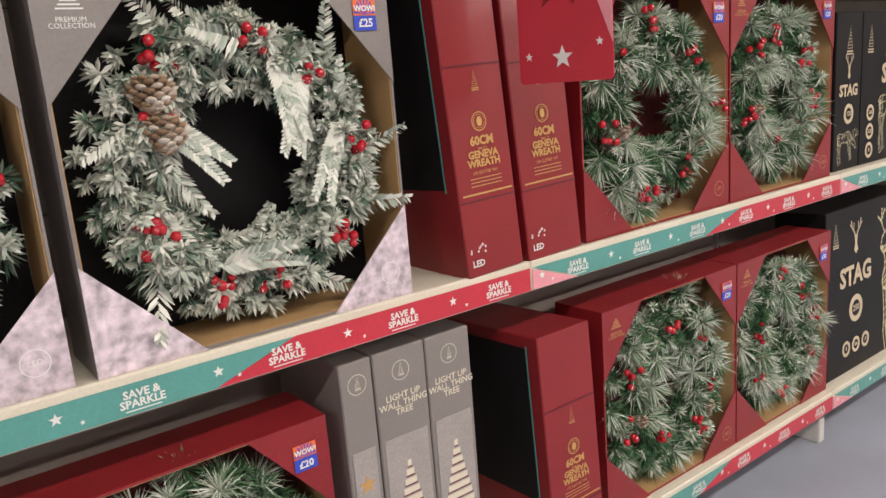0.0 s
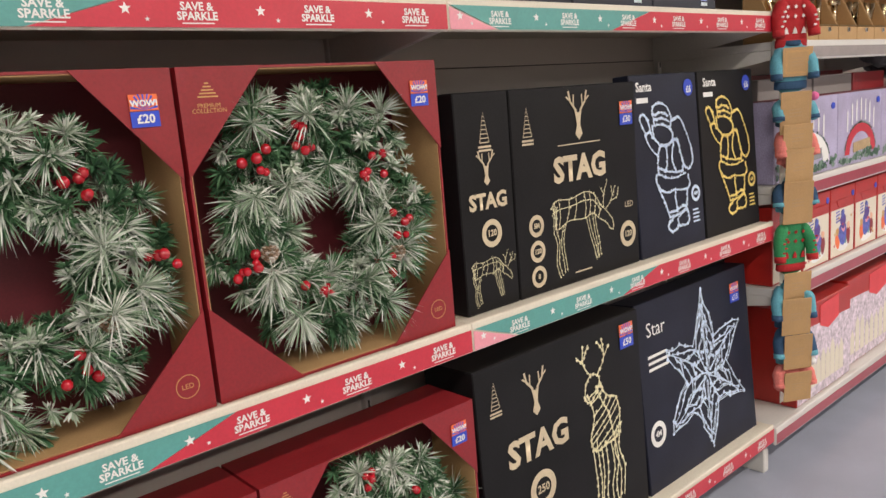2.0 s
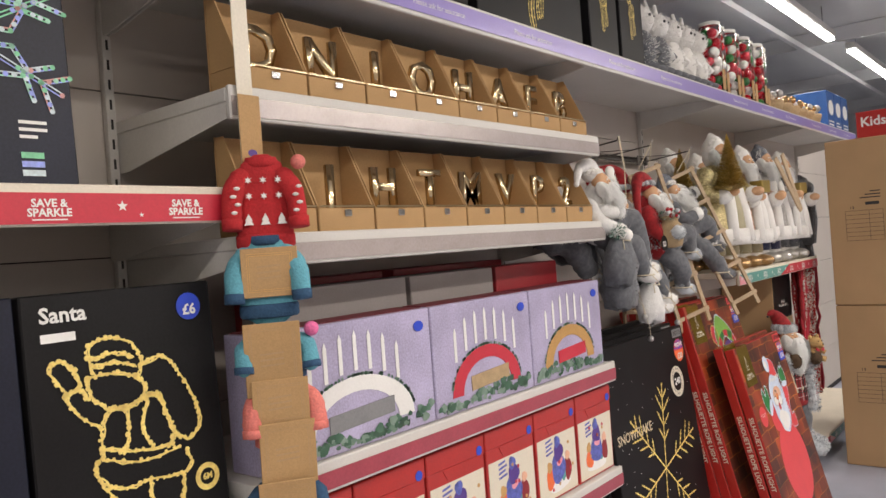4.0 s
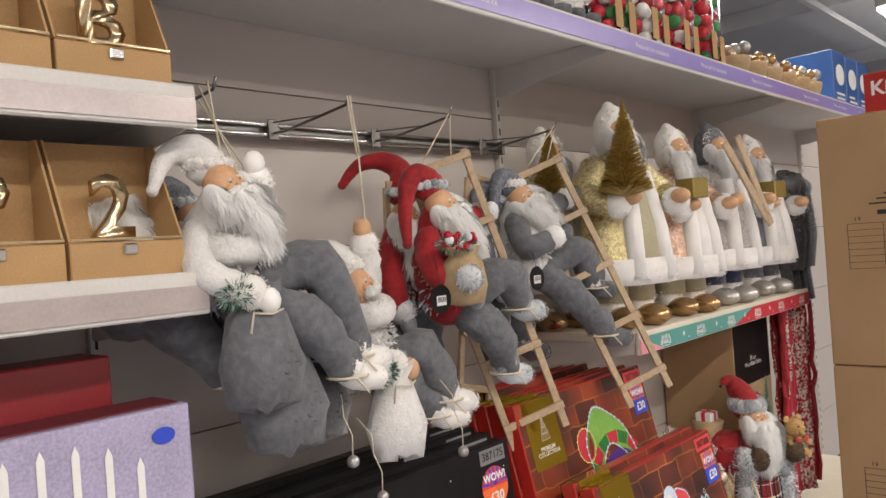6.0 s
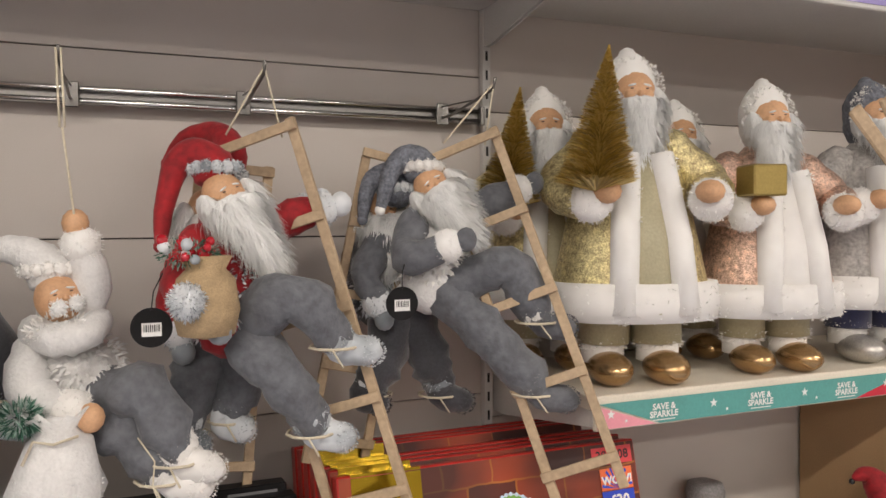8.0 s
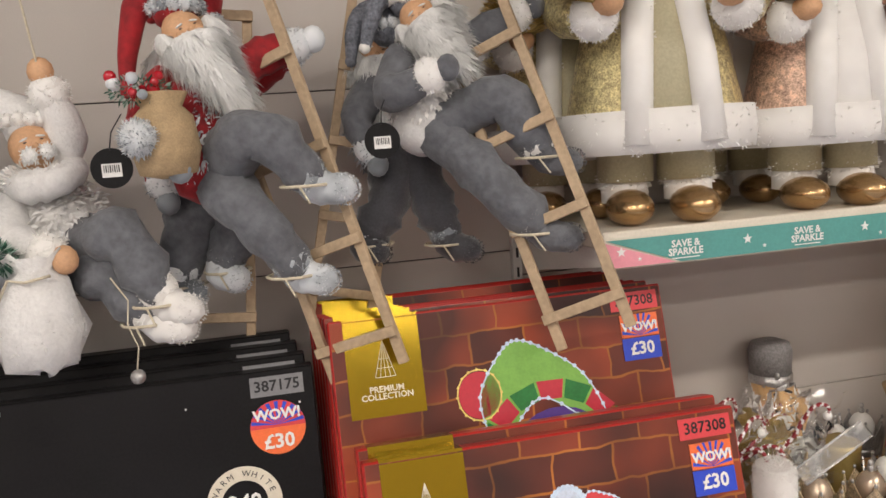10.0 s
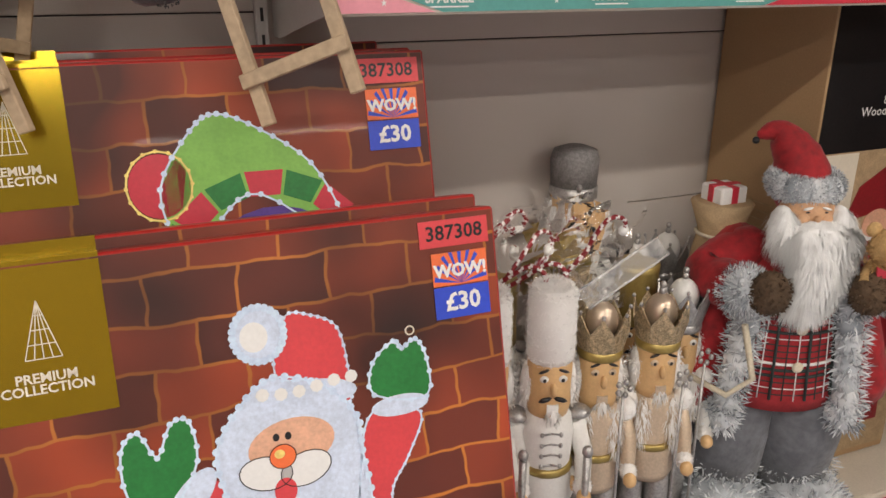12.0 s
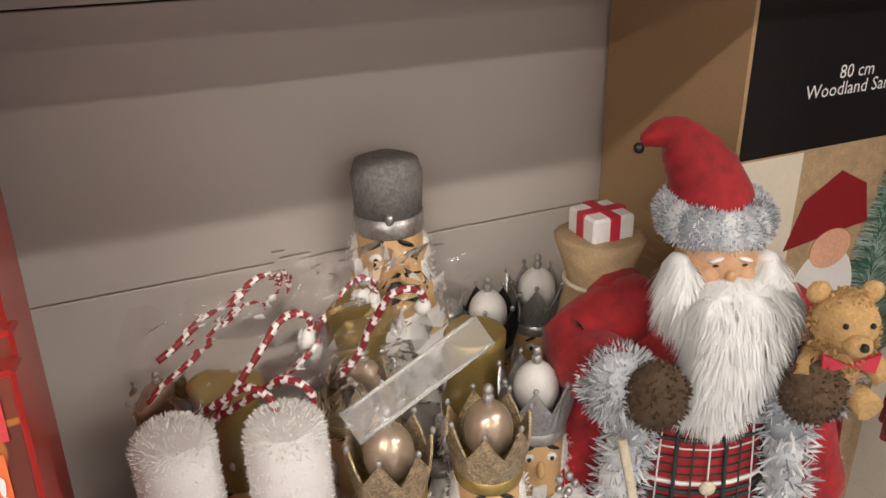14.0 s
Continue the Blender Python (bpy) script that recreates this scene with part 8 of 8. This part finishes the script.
# ---- end of the aisle: cartons, boxed Santa, yarn scarves ----
for i, (z0, z1) in enumerate(((0.002, 1.066), (1.072, 2.165))):
    c = thing("shipping_carton", pose(8.85, 0.66, z0), "tall brown shipping carton stacked in the aisle", "carton", "shipping cartons")
    part("body", box(0, 0.62, 0, 0.41, 0, z1 - z0, 0.004), CARTON, c)
    bm = bmesh.new()
    for k in range(8):
        box(-0.0015, -0.0003, 0.09, 0.31, 0.62 - 0.028 * k, 0.622 - 0.028 * k, bm=bm)
    for k in (0.09, 0.17, 0.31):
        box(-0.0016, -0.0004, k, k + 0.002, 0.424, 0.622, bm=bm)
    for k in range(3):
        box(-0.0016, -0.0004, 0.10, 0.22 - 0.03 * k, 0.70 + 0.02 * k, 0.707 + 0.02 * k, bm=bm)
    box(-0.0016, -0.0004, 0.11, 0.19, 0.655, 0.675, bm=bm)
    part("print", bm, DARK, c, "dark printed table")
    bm = bmesh.new()
    for k in range(3):
        words("19", 0.03, 0, 0, 0, bm) if k == 0 else None
    bm.transform(Matrix.Translation((-0.0018, 0.27, 0.64)) @ Matrix.Rotation(radians(-90), 4, "Z"))
    part("print", bm, DARK, c)
    part("tape", box(-0.0012, 0.3, 0.17, 0.235, z1 - z0 + 0.0005, z1 - z0 + 0.0015), KRAFT, c, "brown packing tape")
c = thing("toy_carton", pose(8.88, 0.675, 2.1665), "small red printed carton on the shipping cartons", "carton")
part("body", box(0, 0.36, 0, 0.2, 0, 0.17, 0.003), REDCARD, c)
bm = words("Kids", 0.085, 0, 0, 0, None, "CENTER", 0.002)
bm.transform(Matrix.Translation((-0.002, 0.1, 0.1)) @ Matrix.Rotation(radians(-90), 4, "Z"))
part("lettering", bm, WHITE, c)
c = thing("woodland_santa_carton", pose(8.452, 1.355, 0.163), "brown carton with a black printed front panel", "carton")
part("body", box(0, 0.42, 0, 0.335, 0, 1.17, 0.003), CARTON, c)
part("front_panel", fix(flat([(0.004, 0.62), (0.416, 0.62), (0.416, 1.166), (0.004, 1.166)], -0.001)), BLACK, c, "black printed panel")
bm = words("80 cm\nWoodland Santa", 0.029, 0.21, 0.945, -0.0025)
part("lettering", bm, WHITE, c)
ph = part("picture", fix(flat([(0.004, 0.02), (0.416, 0.02), (0.416, 0.845), (0.004, 0.845)], -0.0018)), HESSIAN, c, "printed photo of a doll and tree")
part("picture_wall", fix(flat([(0.006, 0.4), (0.13, 0.4), (0.13, 0.842), (0.006, 0.842)], -0.0024)), CREAM, ph)
bm = bmesh.new()
bottle_tree(bm, (0.34, 0, 0.4), 0.46, 0.13, 0, 71)
bm.transform(Matrix.Diagonal((1, 0.001, 1, 1)) )
bm.transform(Matrix.Translation((0, -0.003, 0)))
part("picture_tree", bm, GREENBRUSH, ph)
part("picture_hat", fix(flat([(0.12, 0.68), (0.15, 0.76), (0.22, 0.80), (0.28, 0.77), (0.3, 0.7), (0.2, 0.69)], -0.0034)), BURG, ph)
part("picture_beard", fix(flat(blob(0.22, 0.57, 0.075, 0.1), -0.0034)), WHITE, ph)
part("picture_face", fix(flat(blob(0.225, 0.665, 0.045, 0.035), -0.004)), PEACH, ph)
part("picture_coat", fix(flat([(0.08, 0.1), (0.37, 0.1), (0.33, 0.58), (0.12, 0.58)], -0.003)), BURG, ph)
bm = bmesh.new()
for k in range(5):
    box(-0.0015, -0.0004, 0.04, 0.2, 0.70 - 0.02 * k, 0.703 - 0.02 * k, bm=bm)
ring(0, 0, 0.02, 0.003, 0, bm)
part("print", bm, HESSIAN, c)
for i in range(7):
    s = thing("yarn_scarf", pose(8.885 + 0.055 * i, 1.30 + 0.015 * (i % 3), 1.33), "red and white chunky yarn scarf hanging in strands", "scarf", "yarn scarves")
    g = rag(400 + i)
    for k in range(8):
        x, y = g.uniform(-.03, .03), g.uniform(-.04, .04)
        pts = [(x + g.gauss(0, .006), y + g.gauss(0, .006), -0.075 * j) for j in range(13)]
        part("strand", tube(pts, g.uniform(0.008, 0.0135), None, 7), (YARNMIX, YARNMIX, RED, YARNMIX)[k % 4] if i > 1 else (RED, REDV, YARNMIX)[k % 3], s)
    part("hanger", tube([(0, 0, 0), (0, 0.0, 0.035)], 0.003), STEEL, s)

# candy cane picks in a clear bag
def cane(m, seed, bag):
    bm = bmesh.new()
    pts = [(0, 0, 0.02 * i) for i in range(9)] + [(0.025 - 0.025 * math.cos(radians(a)), 0, 0.16 + 0.025 * math.sin(radians(a))) for a in range(30, 181, 30)]
    fine = [Vector(p).lerp(Vector(q), k / 3) for p, q in zip(pts, pts[1:]) for k in range(3)] + [Vector(pts[-1])]
    tube(fine, 0.0048, bm, 8)
    bm.faces.ensure_lookup_table()
    for i in range(len(fine) - 1):
        for k in range(8):
            bm.faces[i * 8 + k].material_index = 1 if (2 * i + k) % 8 < 3 else 0
    ball(pts[-1], 0.011, bm, 8, 1)
    bm.transform(m)
    return part("cane", bm, [BURG, WHITE], bag, "red and white striped cane")


bag = thing("candy_cane_bag", pose(7.78, 1.40, 0.80), "clear bag of red and white striped canes", "decoration bag")
g = rag(77)
for k in range(7):
    cane(pose(g.uniform(-.17, .12), g.uniform(-.06, .06), g.uniform(-.03, .05), g.uniform(-30, 30), g.uniform(15, 80), g.uniform(-40, 40)), k, bag)
for k in range(3):
    bm = bmesh.new()
    bmesh.ops.create_grid(bm, x_segments=14, y_segments=12, size=0.5)
    for v in bm.verts:
        n = noise.noise_vector(v.co * 5 + Vector((k * 7, 0, 0)))
        v.co = Vector((v.co.x * 0.3 + n.x * 0.02, v.co.y * 0.22 + n.y * 0.02, n.z * 0.05))
    for f in bm.faces:
        f.smooth = k == 0
    bm.transform(pose(-0.05 + 0.09 * k, -0.05 + 0.02 * k, 0.05, 55 + 10 * k, 12 * k - 10, 15 * k - 20))
    ob = part("film", bm, CLEAR, bag, "crumpled clear film")
    ob.visible_shadow = False
SEALM = bpy.data.materials.new("folded_clear_plastic")
SEALM.use_nodes = True
_b = SEALM.node_tree.nodes["Principled BSDF"]
_b.inputs["Transmission Weight"].default_value, _b.inputs["Roughness"].default_value, _b.inputs["IOR"].default_value = 0.9, 0.1, 1.45
_b.inputs["Base Color"].default_value = (0.95, 0.95, 0.95, 1)
SEALPOSE = pose(0.135, -0.13, 0.045, 55, -24, 4)
for q in (-1, 1):
    bm = tube([(-0.1, q * 0.02, 0.002), (-0.03, q * 0.019, 0.004), (0.04, q * 0.02, 0.003), (0.1, q * 0.019, 0.002)], 0.0026, None, 6)
    bm.transform(SEALPOSE)
    part("seal_fold", bm, SEALM, bag, "glossy folded edge").visible_shadow = False
bm = box(-0.1, 0.1, -0.02, 0.02, -0.001, 0.0015, 0.0005)
bm.transform(SEALPOSE)
part("seal", bm, SEALM, bag, "folded clear seal").visible_shadow = False
